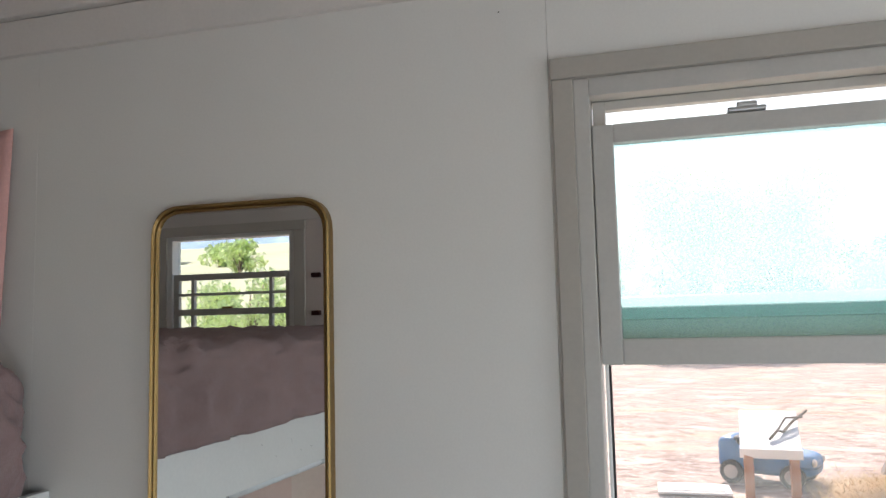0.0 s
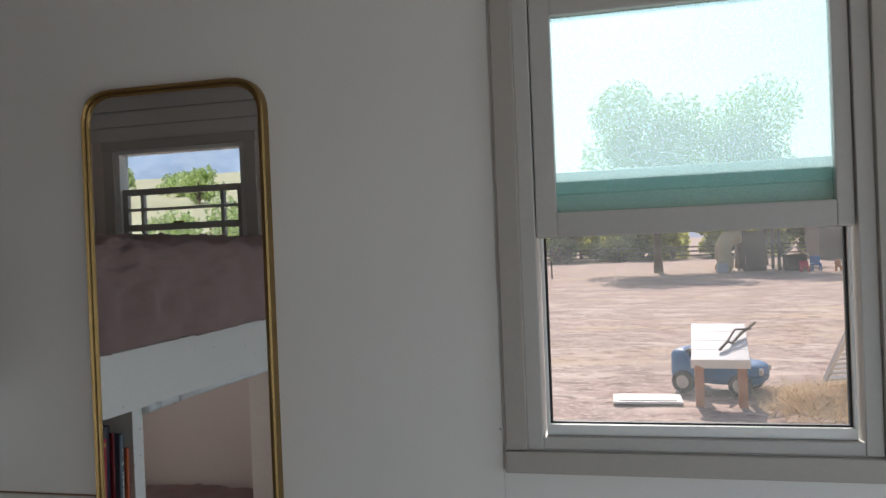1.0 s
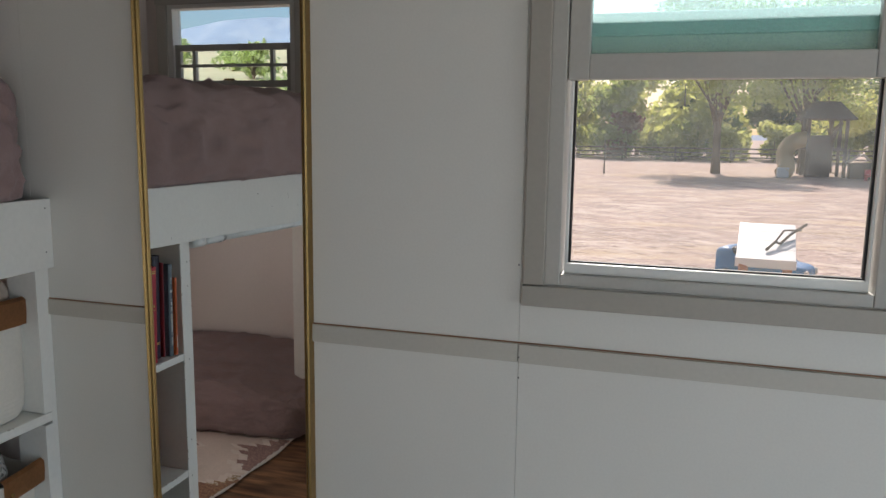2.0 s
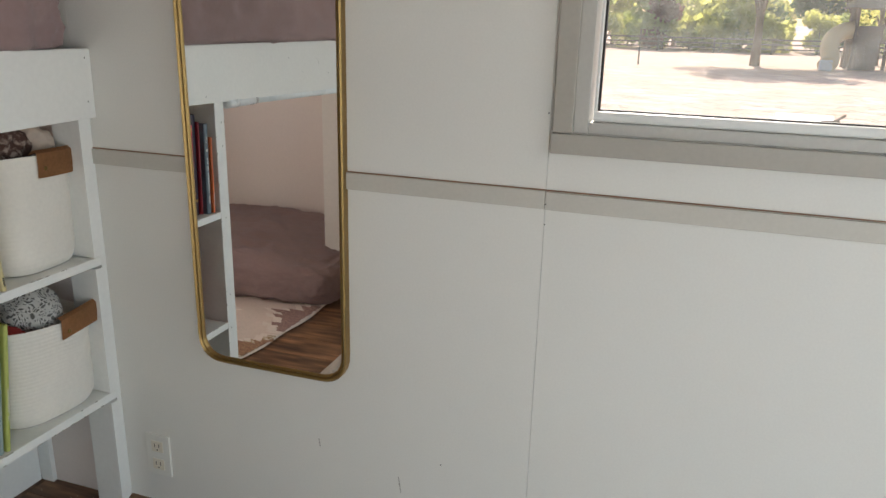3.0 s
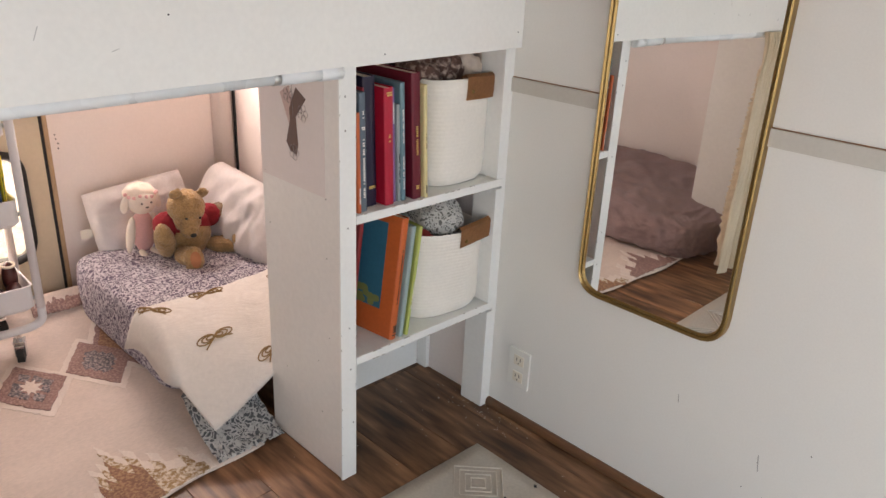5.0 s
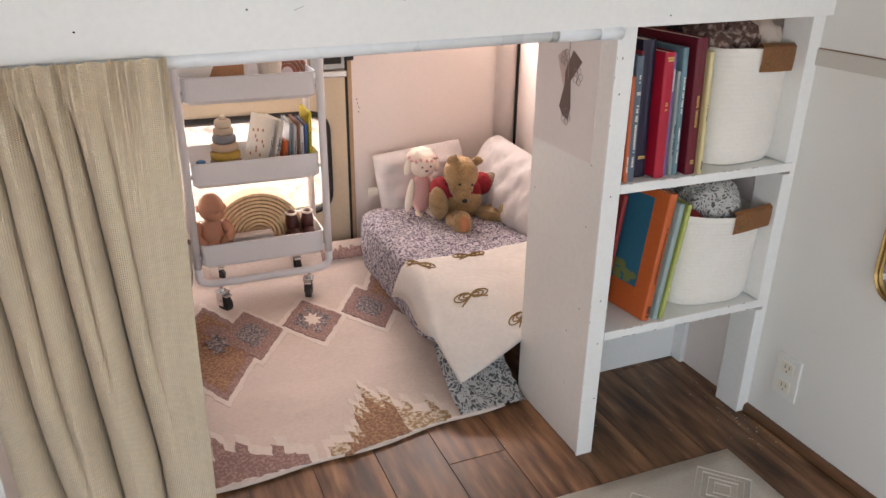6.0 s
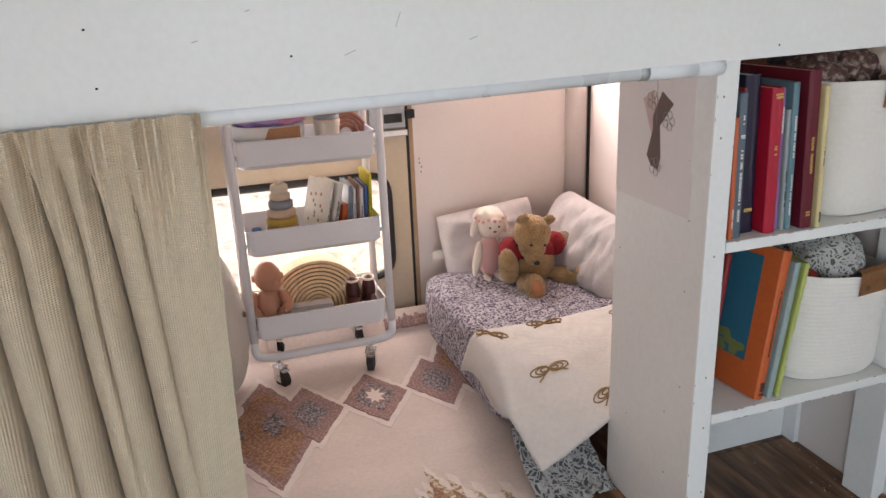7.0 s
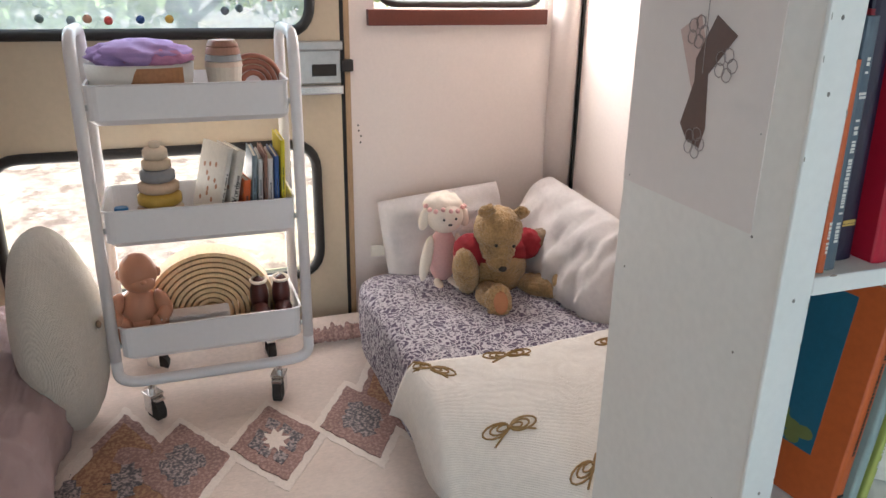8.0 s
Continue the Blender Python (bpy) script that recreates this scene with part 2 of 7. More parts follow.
def weave(name, colour, dark, count, rough=0.9, bump=0.6, floral=None, axes="XYZ"):
    """Woven cloth: crossing threads; floral adds sprigs in that colour."""
    m = mat(name, colour, rough, var=0.1, scale=4, fine=90, bump=0, sheen=0.2)
    t = m.node_tree
    N, L = t.nodes, t.links
    p = N["Principled BSDF"]
    co = N.new("ShaderNodeTexCoord")
    hs = []
    for direction in axes:
        w = N.new("ShaderNodeTexWave")
        w.bands_direction = direction
        w.inputs["Scale"].default_value = count
        w.inputs["Distortion"].default_value = 0.3
        L.new(co.outputs["Object"], w.inputs["Vector"])
        hs.append(w)
    a, c = N.new("ShaderNodeMath"), N.new("ShaderNodeMath")
    a.operation = c.operation = "ADD"
    L.new(hs[0].outputs["Fac"], a.inputs[0]), L.new(hs[1].outputs["Fac"], a.inputs[1])
    L.new(a.outputs[0], c.inputs[0])
    if len(hs) > 2:
        L.new(hs[2].outputs["Fac"], c.inputs[1])
    else:
        c.inputs[1].default_value = 0.35
    bp = N.new("ShaderNodeBump")
    bp.inputs["Distance"].default_value = bump * 0.001
    L.new(c.outputs[0], bp.inputs["Height"]), L.new(bp.outputs["Normal"], p.inputs["Normal"])
    base = p.inputs["Base Color"].links[0].from_socket
    mix = N.new("ShaderNodeMix")
    mix.data_type = "RGBA"
    rg = N.new("ShaderNodeMapRange")
    rg.inputs["From Min"].default_value, rg.inputs["From Max"].default_value = 0.2, 1.6
    rg.inputs["To Min"].default_value, rg.inputs["To Max"].default_value = 1.0, 0.0
    L.new(c.outputs[0], rg.inputs["Value"])
    L.new(rg.outputs["Result"], mix.inputs["Factor"]), L.new(base, mix.inputs["A"])
    mix.inputs["B"].default_value = (*dark, 1)
    last = mix.outputs["Result"]
    if floral:
        warp, vo, vr = N.new("ShaderNodeTexNoise"), N.new("ShaderNodeTexVoronoi"), N.new("ShaderNodeMapRange")
        vm, vs = N.new("ShaderNodeVectorMath"), N.new("ShaderNodeVectorMath")
        warp.inputs["Scale"].default_value = 22
        vs.operation, vm.operation = "SCALE", "ADD"
        vs.inputs["Scale"].default_value = 0.09
        L.new(co.outputs["Object"], warp.inputs["Vector"]), L.new(warp.outputs["Color"], vs.inputs[0])
        L.new(co.outputs["Object"], vm.inputs[0]), L.new(vs.outputs[0], vm.inputs[1])
        vo.feature = "DISTANCE_TO_EDGE"
        vo.inputs["Scale"].default_value = floral[1]
        L.new(vm.outputs[0], vo.inputs["Vector"])
        vr.inputs["From Min"].default_value, vr.inputs["From Max"].default_value = floral[2], floral[2] + 0.06
        L.new(vo.outputs["Distance"], vr.inputs["Value"])
        m2 = N.new("ShaderNodeMix")
        m2.data_type = "RGBA"
        L.new(vr.outputs["Result"], m2.inputs["Factor"]), L.new(last, m2.inputs["A"])
        m2.inputs["B"].default_value = (*floral[0], 1)
        last = m2.outputs["Result"]
    L.new(last, p.inputs["Base Color"])
    return m


WALL = mat("wall_paint", (0.76, 0.74, 0.69), 0.55, var=0.035, scale=2.5, fine=220, bump=0.12)
TRIM_TAUPE = mat("taupe_paint", (0.42, 0.39, 0.34), 0.5, var=0.05, scale=5, fine=120, bump=0.12)
BATTEN = mat("batten_paint", (0.56, 0.53, 0.47), 0.5, var=0.05, scale=5, fine=120, bump=0.12)
WHITE = mat("white_gloss_paint", (0.80, 0.79, 0.75), 0.38, var=0.04, scale=4, fine=90, bump=0.15)
PANEL = mat("panel_paint", (0.80, 0.77, 0.72), 0.4, var=0.05, scale=3, fine=80, bump=0.15)
# the nook's warm pink light is mixed into this pale paint colour
NOOK_PINK_LIT = mat("nook_paint_pink_lit", (0.78, 0.69, 0.635), 0.5, var=0.04, scale=2, fine=120, bump=0.15)
CEIL = mat("ceiling_paint", (0.74, 0.70, 0.65), 0.6, var=0.04, scale=2, fine=150, bump=0.1)
DOOR = mat("cream_enamel", (0.58, 0.48, 0.345), 0.4, var=0.06, scale=3, fine=70, bump=0.1)
ALU = mat("window_aluminium", (0.50, 0.48, 0.44), 0.45, 0.0, var=0.05, scale=8, fine=150, bump=0.05)
RUBBER = mat("black_rubber", (0.025, 0.022, 0.02), 0.6, var=0.2, bump=0.1)
RAW = mat("raw_wood_edge", (0.42, 0.28, 0.16), 0.7, var=0.25, scale=4, fine=40, bump=0.3, stretch=(6, 6, 1))
DARK = mat("dark_hole", (0.03, 0.028, 0.025), 0.8, bump=0)
BRASS = mat("aged_brass", (0.31, 0.20, 0.075), 0.42, 0.9, var=0.15, scale=9, fine=120, bump=0.05)
CHROME = mat("chrome", (0.7, 0.7, 0.7), 0.18, 1.0, var=0.05, bump=0)
STEEL = mat("grey_steel", (0.45, 0.45, 0.44), 0.4, 0.8, var=0.1, bump=0.05)
PLASTIC = mat("ivory_plastic", (0.78, 0.76, 0.70), 0.35, var=0.03, bump=0.02)
PINE = mat("stained_wood", (0.26, 0.13, 0.065), 0.5, var=0.3, scale=5, fine=30, bump=0.3, stretch=(1, 12, 12))
FLOOR = mat("brown_vinyl_plank", (0.095, 0.043, 0.022), 0.42, var=0.5, scale=2.4, fine=5, bump=0.12, stretch=(1.0, 6.5, 4), second=(0.33, 0.17, 0.085), share=0.54, spec=0.32, per=0.32, soft=0.22)
MAUVE = weave("mauve_linen", (0.36, 0.245, 0.235), (0.27, 0.18, 0.175), 260, bump=0.3)
CANVAS = weave("cream_waffle_cotton", (0.80, 0.66, 0.47), (0.66, 0.525, 0.36), 100, bump=0.9, axes="YZ")
ROPE = mat("white_cotton_rope", (0.78, 0.735, 0.66), 0.9, var=0.05, scale=9, fine=110, bump=0.5, sheen=0.2)
LEATHER = mat("tan_leather", (0.43, 0.20, 0.085), 0.5, var=0.2, scale=18, fine=140, bump=0.2)
SHEET = weave("sprig_print_sheet", (0.72, 0.66, 0.68), (0.6, 0.55, 0.58), 200, floral=((0.10, 0.06, 0.115), 66.0, 0.088))
SHEET_GREY = weave("leaf_print_cotton", (0.70, 0.68, 0.64), (0.6, 0.58, 0.55), 200, floral=((0.13, 0.13, 0.13), 60.0, 0.11))
BLANKET = weave("cream_knit", (0.84, 0.77, 0.69), (0.75, 0.67, 0.59), 150, bump=0.5)
LINEN = weave("white_linen", (0.82, 0.745, 0.705), (0.7, 0.64, 0.61), 220)
LINEN2 = weave("natural_linen", (0.80, 0.73, 0.63), (0.66, 0.59, 0.50), 150, bump=0.8)
GOLD_THREAD = mat("bronze_embroidery", (0.26, 0.15, 0.045), 0.6, var=0.25, fine=150, bump=0.4)
RUG = mat("cream_kilim", (0.72, 0.60, 0.52), 0.95, var=0.12, scale=7, fine=170, bump=1.6, stretch=(1, 0.5, 1))
RUG_BROWN = mat("rust_brown_pile", (0.30, 0.155, 0.10), 0.95, var=0.25, scale=9, fine=130, bump=1.5, second=(0.42, 0.25, 0.14), share=0.52)
RUG_MAUVE = mat("plum_brown_pile", (0.31, 0.19, 0.165), 0.95, var=0.2, scale=9, fine=140, bump=1.5, second=(0.44, 0.29, 0.25), share=0.55)
RUG_GREY = mat("slate_pile", (0.13, 0.12, 0.13), 0.95, var=0.3, scale=20, fine=150, bump=1.5, second=(0.42, 0.34, 0.32), share=0.52)
RUG_CREAM = mat("cream_pile", (0.80, 0.70, 0.62), 0.95, var=0.1, scale=12, fine=150, bump=1.6)
RUG_TAN = mat("tan_pile", (0.40, 0.25, 0.12), 0.95, var=0.25, scale=9, fine=110, bump=1.5, second=(0.70, 0.60, 0.48), share=0.5)
GREYRUG = mat("oatmeal_flatweave", (0.52, 0.47, 0.40), 0.95, var=0.12, scale=9, fine=130, bump=1.0)
GREYRUG_LINE = mat("pale_flatweave", (0.66, 0.61, 0.53), 0.95, var=0.12, scale=9, fine=130, bump=1.0)
GREYRUG_DOT = mat("charcoal_flatweave", (0.06, 0.055, 0.05), 0.95, var=0.2, bump=0.6)
FUR = mat("golden_plush", (0.38, 0.235, 0.10), 0.95, var=0.45, scale=30, fine=190, bump=6.0, sheen=0.25)
# brown for the cushion button, and for shade on the teddy's far arm
FUR_SHADE_AND_BUTTON = mat("arm_shade_and_button_plush", (0.22, 0.14, 0.08), 0.95, var=0.25, scale=20, fine=160, bump=3.0, sheen=0.4)
PAW = mat("rust_felt", (0.45, 0.19, 0.09), 0.95, var=0.12, bump=0.5)
RED = mat("red_knit", (0.24, 0.012, 0.018), 0.9, var=0.15, fine=150, bump=0.8)
CREAM = mat("cream_felt", (0.78, 0.68, 0.57), 0.95, var=0.08, fine=140, bump=0.8)
PINK = mat("pink_cotton", (0.72, 0.42, 0.38), 0.9, var=0.08, fine=150, bump=0.4)
BLACK = mat("black_thread", (0.02, 0.018, 0.016), 0.5, bump=0)
CART = mat("cart_enamel", (0.80, 0.77, 0.76), 0.35, var=0.03, scale=6, fine=90, bump=0.04)
PIPE = mat("white_rod_enamel", (0.78, 0.80, 0.80), 0.28, var=0.03, bump=0.03)
WOOD = mat("pale_limewood", (0.70, 0.49, 0.27), 0.6, var=0.2, scale=8, fine=60, bump=0.2, stretch=(1, 8, 1))
SKIN = mat("tan_vinyl", (0.47, 0.22, 0.13), 0.5, var=0.06, bump=0.05)
SHOE = mat("oxblood_leather", (0.07, 0.018, 0.015), 0.4, var=0.2, bump=0.1)
PAPER = mat("cream_paper", (0.76, 0.70, 0.58), 0.8, var=0.06, fine=200, bump=0.15)
POSTER = mat("poster_paper", (0.76, 0.69, 0.65), 0.6, var=0.03, bump=0.05)
MIRROR = mat("mirror_silver", (0.88, 0.89, 0.88), 0.02, 1.0, var=0.02, scale=3, fine=8, bump=0)
for node in MIRROR.node_tree.nodes:
    if node.type == "MAP_RANGE" and abs(node.inputs["To Max"].default_value - 0.12) < 1e-3:
        node.inputs["To Min"].default_value, node.inputs["To Max"].default_value = 0.0, 0.012
PANE = glass("clear_pane", (0.93, 0.95, 0.94), 0.012, 0.06)
SCREEN = glass("dusty_screen", (0.88, 0.84, 0.83), 0.04, 0.0)
# the bright bluish haze of the view is put into this pane's film
PANE_HAZE = glass("hazed_back_pane", (0.80, 0.86, 0.88), 0.30, 0.05, film=(0.80, 0.88, 0.92))
PANE_GREEN = glass("green_dusty_pane", (0.77, 0.91, 0.91), 0.40, 0.06, dots=True, film=(0.74, 0.88, 0.91))
COLOURS = {}


def tint(r, g, b, rough=0.5):
    """A plain dyed or printed surface of that colour."""
    key = (r, g, b, rough)
    if key not in COLOURS:
        COLOURS[key] = mat("dyed_surface", (r, g, b), rough, var=0.1, scale=12, fine=120, bump=0.08)
    return COLOURS[key]


# ---- the shell of the trailer ----
NORTH, SOUTH, WEST, EAST, TOP = 1.332, -0.87, -2.58, 2.4, 2.24


def holed(x0, x1, z0, z1, holes):
    """Rectangles that fill a wall round its openings, all in one band of x each."""
    rows, xs = [], sorted({x0, x1, *[h[0] for h in holes], *[h[1] for h in holes]})
    for a, c in zip(xs, xs[1:]):
        cuts = sorted((h[2], h[3]) for h in holes if h[0] <= a and h[1] >= c)
        z = z0
        for lo, hi in cuts:
            rows.append((a, c, z, lo))
            z = hi
        rows.append((a, c, z, z1))
    return [r for r in rows if r[3] - r[2] > 1e-4]


FRONT_HOLE = (-0.062, 0.487, 1.057, 1.905)
BUNK_HOLE = (-2.45, -1.70, 1.30, 1.97)
# east and south doorway openings are unseen, added to let light in
EAST_HOLE = (-0.35, 0.95, 0.04, 1.9)
SOUTH_HOLE = (0.55, 1.45, 0.0, 1.9)

b = bmesh.new()
for x0, x1, z0, z1 in holed(WEST - 0.06, EAST + 0.06, -0.05, TOP, [FRONT_HOLE]):
    box(b, x0, x1, NORTH + 0.010, NORTH + 0.07, z0, z1)
wall_north = part("wall_north", b, WALL, None, "off-white painted panel wall with a window", kind="structure", category="wall")
# sheets of panelling with their seams
SEAM = -0.105
for x0, x1, z0, z1 in ((-1.20, SEAM - 0.0003, 0.0, 0.928), (SEAM + 0.0003, 1.115, 0.0, 0.928), (1.117, 2.4, 0.0, 0.928)):
    part("wall_panel", boxes((x0, x1, NORTH, NORTH + 0.009, z0, z1), bevel=0.0006), WALL, wall_north)
part("wall_panel", boxes((-1.20, SEAM - 0.0003, NORTH, NORTH + 0.009, 0.930, 2.09), bevel=0.0006), WALL, wall_north)
b = bmesh.new()
for x0, x1, z0, z1 in holed(SEAM + 0.0003, 1.115, 0.930, 2.09, [FRONT_HOLE]):
    box(b, x0, x1, NORTH, NORTH + 0.009, z0, z1)
part("wall_panel", b, WALL, wall_north)
part("wall_panel", boxes((1.117, 2.4, NORTH, NORTH + 0.009, 0.930, 2.09), bevel=0.0006), WALL, wall_north)
part("wall_panel", boxes((WEST, -1.2003, NORTH, NORTH + 0.009, 0.0, 1.07), bevel=0.0006), NOOK_PINK_LIT, wall_north)
part("wall_panel", boxes((WEST, -1.2003, NORTH, NORTH + 0.009, 1.0705, 2.09), bevel=0.0006), WALL, wall_north)

b = bmesh.new()
for x0, x1, z0, z1 in holed(WEST - 0.06, EAST + 0.06, -0.05, TOP, [BUNK_HOLE, SOUTH_HOLE]):
    box(b, x0, x1, SOUTH - 0.07, SOUTH, z0, z1)
wall_south = part("wall_south", b, NOOK_PINK_LIT, None, "pale painted wall with a window and an unseen doorway added for light", kind="structure", category="wall")
b = bmesh.new()
for y0, y1, z0, z1 in holed(SOUTH, NORTH + 0.01, -0.05, TOP, [EAST_HOLE]):
    box(b, EAST, EAST + 0.07, y0, y1, z0, z1)
wall_east = part("wall_east", b, WALL, None, "off-white painted end wall", kind="structure", category="wall")

# back of the trailer: a cream door with two windows, and a painted panel with a window
HIGH_WIN = (-0.42, 0.565, 0.845, 1.40)
LOW_WIN = (-0.20, 0.565, 0.195, 0.555)
SIDE_WIN = (0.735, 1.235, 0.90, 1.32)
DOOR_EDGE = 0.655
b = bmesh.new()
for y0, y1, z0, z1 in holed(DOOR_EDGE + 0.012, NORTH + 0.009, -0.05, TOP, [SIDE_WIN]):
    box(b, WEST - 0.05, WEST, y0, y1, z0, z1)
box(b, WEST - 0.05, WEST, SOUTH, -0.62, -0.05, TOP)
box(b, WEST - 0.05, WEST, -0.62, DOOR_EDGE + 0.012, 1.75, TOP)
wall_west = part("wall_west", b, NOOK_PINK_LIT, None, "pale painted back wall panel with pink light in its colour", kind="structure", category="wall")
b = bmesh.new()
for y0, y1, z0, z1 in holed(-0.62, DOOR_EDGE - 0.012, 0.02, 1.75, [HIGH_WIN, LOW_WIN]):
    box(b, WEST - 0.05, WEST + 0.004, y0, y1, z0, z1)
back_door = part("door_1", b, DOOR, None, "cream enamelled back door with two rubber-sealed windows", kind="structure", category="door")
part("door_sill", boxes((WEST - 0.05, WEST + 0.03, -0.62, DOOR_EDGE, -0.05, 0.018)), STEEL, back_door)
part("door_seal", boxes((WEST - 0.03, WEST + 0.001, DOOR_EDGE - 0.012, DOOR_EDGE - 0.001, 0.02, 1.75)), RUBBER, back_door)
part("door_jamb", boxes((WEST - 0.03, WEST + 0.006, DOOR_EDGE - 0.001, DOOR_EDGE + 0.013, 0.0, 1.75)), RAW, back_door)


def ring_path(y0, y1, z0, z1, r, x):
    return bend([(x, y0, z0), (x, y1, z0), (x, y1, z1), (x, y0, z1)], r, 6, closed=True)


for name, hole in (("window_high", HIGH_WIN), ("window_low", LOW_WIN)):
    y0, y1, z0, z1 = hole
    seal = bmesh.new()
    tube(seal, ring_path(y0 - 0.004, y1 + 0.004, z0 - 0.004, z1 + 0.004, 0.075, WEST + 0.006), 0.0135, 8, True)
    pane_ob = part("door_window", boxes((WEST - 0.03, WEST - 0.025, y0, y1, z0, z1)), PANE_HAZE if name == "window_high" else PANE, back_door, "clear pane with rounded corners")
    pane_ob.visible_shadow = False
    part("window_seal", seal, RUBBER, pane_ob, "black rubber seal", smooth=True)
    # the door's skin fills the square corners
    for cy, sy in ((y0, 1), (y1, -1)):
        for cz, sz in ((z0, 1), (z1, -1)):
            b = bmesh.new()
            pts = [(cy, cz)] + [(cy + sy * 0.07 * (1 - math.sin(a)), cz + sz * 0.07 * (1 - math.cos(a))) for a in [i * math.pi / 10 for i in range(6)]]
            lo = [b.verts.new((WEST - 0.02, p[0], p[1])) for p in pts]
            hi = [b.verts.new((WEST + 0.003, p[0], p[1])) for p in pts]
            b.faces.new(lo), b.faces.new(hi[::-1])
            for i in range(len(pts)):
                j = (i + 1) % len(pts)
                b.faces.new((lo[i], lo[j], hi[j], hi[i]))
            part("corner_fillet", b, DOOR, back_door)
# coloured pompoms of a garland along the foot of the high pane, without a string
for y, z, c in ((0.02, 0.872, (0.25, 0.32, 0.33)), (-0.045, 0.876, (0.12, 0.16, 0.16)), (0.10, 0.871, (0.55, 0.07, 0.06)), (0.17, 0.873, (0.02, 0.06, 0.2)), (0.235, 0.874, (0.6, 0.36, 0.05)),
                (0.365, 0.893, (0.12, 0.13, 0.16)), (0.40, 0.899, (0.15, 0.2, 0.22)), (0.475, 0.925, (0.6, 0.25, 0.2)), (0.055, 0.875, (0.5, 0.25, 0.15))):
    b = bmesh.new()
    ball(b, (WEST - 0.018, y, z), (0.005, 0.010, 0.010), seg=12, ring=8)
    solo("dot_sticker", b, tint(*c), "small round coloured pompom at the window pane", "sticker", "stickers on the back window", smooth=True)
# latch
latch = thing("door_latch", (WEST + 0.006, 0.575, 0.70), "grey metal slam latch with a dark paddle recess", "latch")
part("latch_plate", boxes((WEST + 0.005, WEST + 0.022, 0.515, 0.640, 0.715, 0.80), bevel=0.004), STEEL, latch)
part("latch_lip", boxes((WEST + 0.006, WEST + 0.030, 0.525, 0.645, 0.800, 0.822), bevel=0.004), STEEL, latch)
part("latch_foot", boxes((WEST + 0.006, WEST + 0.030, 0.525, 0.645, 0.688, 0.712), bevel=0.004), CHROME, latch)
part("latch_recess", boxes((WEST + 0.0222, WEST + 0.026, 0.565, 0.628, 0.735, 0.765), bevel=0.002), DARK, latch, "dark recess")
part("latch_bolt", boxes((WEST + 0.006, WEST + 0.03, 0.640, 0.672, 0.745, 0.775), bevel=0.004), RUBBER, latch)
# side window in the painted panel
y0, y1, z0, z1 = SIDE_WIN
win3 = part("window_3", boxes((WEST - 0.03, WEST - 0.025, y0, y1, z0, z1)), PANE, None, "small back window over the floor bed", kind="structure", category="window")
win3.visible_shadow = False
part("window_sill", boxes((WEST, WEST + 0.022, y0 - 0.02, y1 - 0.01, z0 - 0.042, z0 - 0.002), bevel=0.002), tint(0.13, 0.035, 0.022, 0.45), win3, "dark red stained wooden sill")
seal = bmesh.new()
tube(seal, ring_path(y0 + 0.012, y1 - 0.012, z0 + 0.012, z1 - 0.012, 0.06, WEST - 0.012), 0.011, 8, True)
part("window_seal", seal, RUBBER, win3, smooth=True)
# nail holes in the panel, and the column in the corner
b = bmesh.new()
for z in (0.60, 0.585, 0.57, 0.553):
    ball(b, (WEST + 0.0008, 0.69 + 0.004 * math.sin(z * 300), z), (0.001, 0.0022, 0.003), seg=8, ring=6)
part("nail_hole", b, DARK, wall_west, kind="stuff")
b = bmesh.new()
tube(b, [(WEST + 0.004, 1.292, 0.0), (WEST + 0.004, 1.292, TOP - 0.02)], 0.042, 14)
part("corner_post", b, NOOK_PINK_LIT, wall_west, smooth=True)
part("corner_gap", boxes((WEST + 0.03, WEST + 0.042, 1.3265, 1.3325, 0.0, TOP - 0.02)), DARK, wall_west)

# ceiling boards, crown board
b = bmesh.new()
x = WEST
while x < EAST:
    box(b, x, x + 0.298, SOUTH, NORTH + 0.009, TOP, TOP + 0.02, bevel=0.004)
    x += 0.30
part("ceiling", b, CEIL, None, "painted board ceiling", kind="structure", category="ceiling")
# unseen slab, added to keep sky light out of the board gaps
part("roof_skin", boxes((WEST - 0.06, EAST + 0.07, SOUTH - 0.07, NORTH + 0.07, TOP + 0.0205, TOP + 0.05)), CEIL, None, "unseen slab added over the ceiling boards to block light", kind="structure", category="roof")
part("crown_trim", boxes((WEST, EAST, NORTH - 0.014, NORTH + 0.009, 2.09, 2.168), bevel=0.003), CEIL, None, "painted board along the top of the wall", kind="structure", category="trim")
part("crown_moulding", boxes((WEST, EAST, NORTH - 0.030, NORTH + 0.009, 2.17, TOP - 0.001), bevel=0.004), CEIL, None, "painted upper moulding under the ceiling", kind="structure", category="trim")
part("crown_trim", boxes((WEST, EAST, SOUTH, SOUTH + 0.012, 2.02, 2.09), (WEST, EAST, SOUTH, SOUTH + 0.02, 2.094, 2.17), (WEST, EAST, SOUTH, SOUTH + 0.03, 2.174, TOP - 0.001), bevel=0.003), CEIL, None, "painted boards along the top of the wall", kind="structure", category="trim")

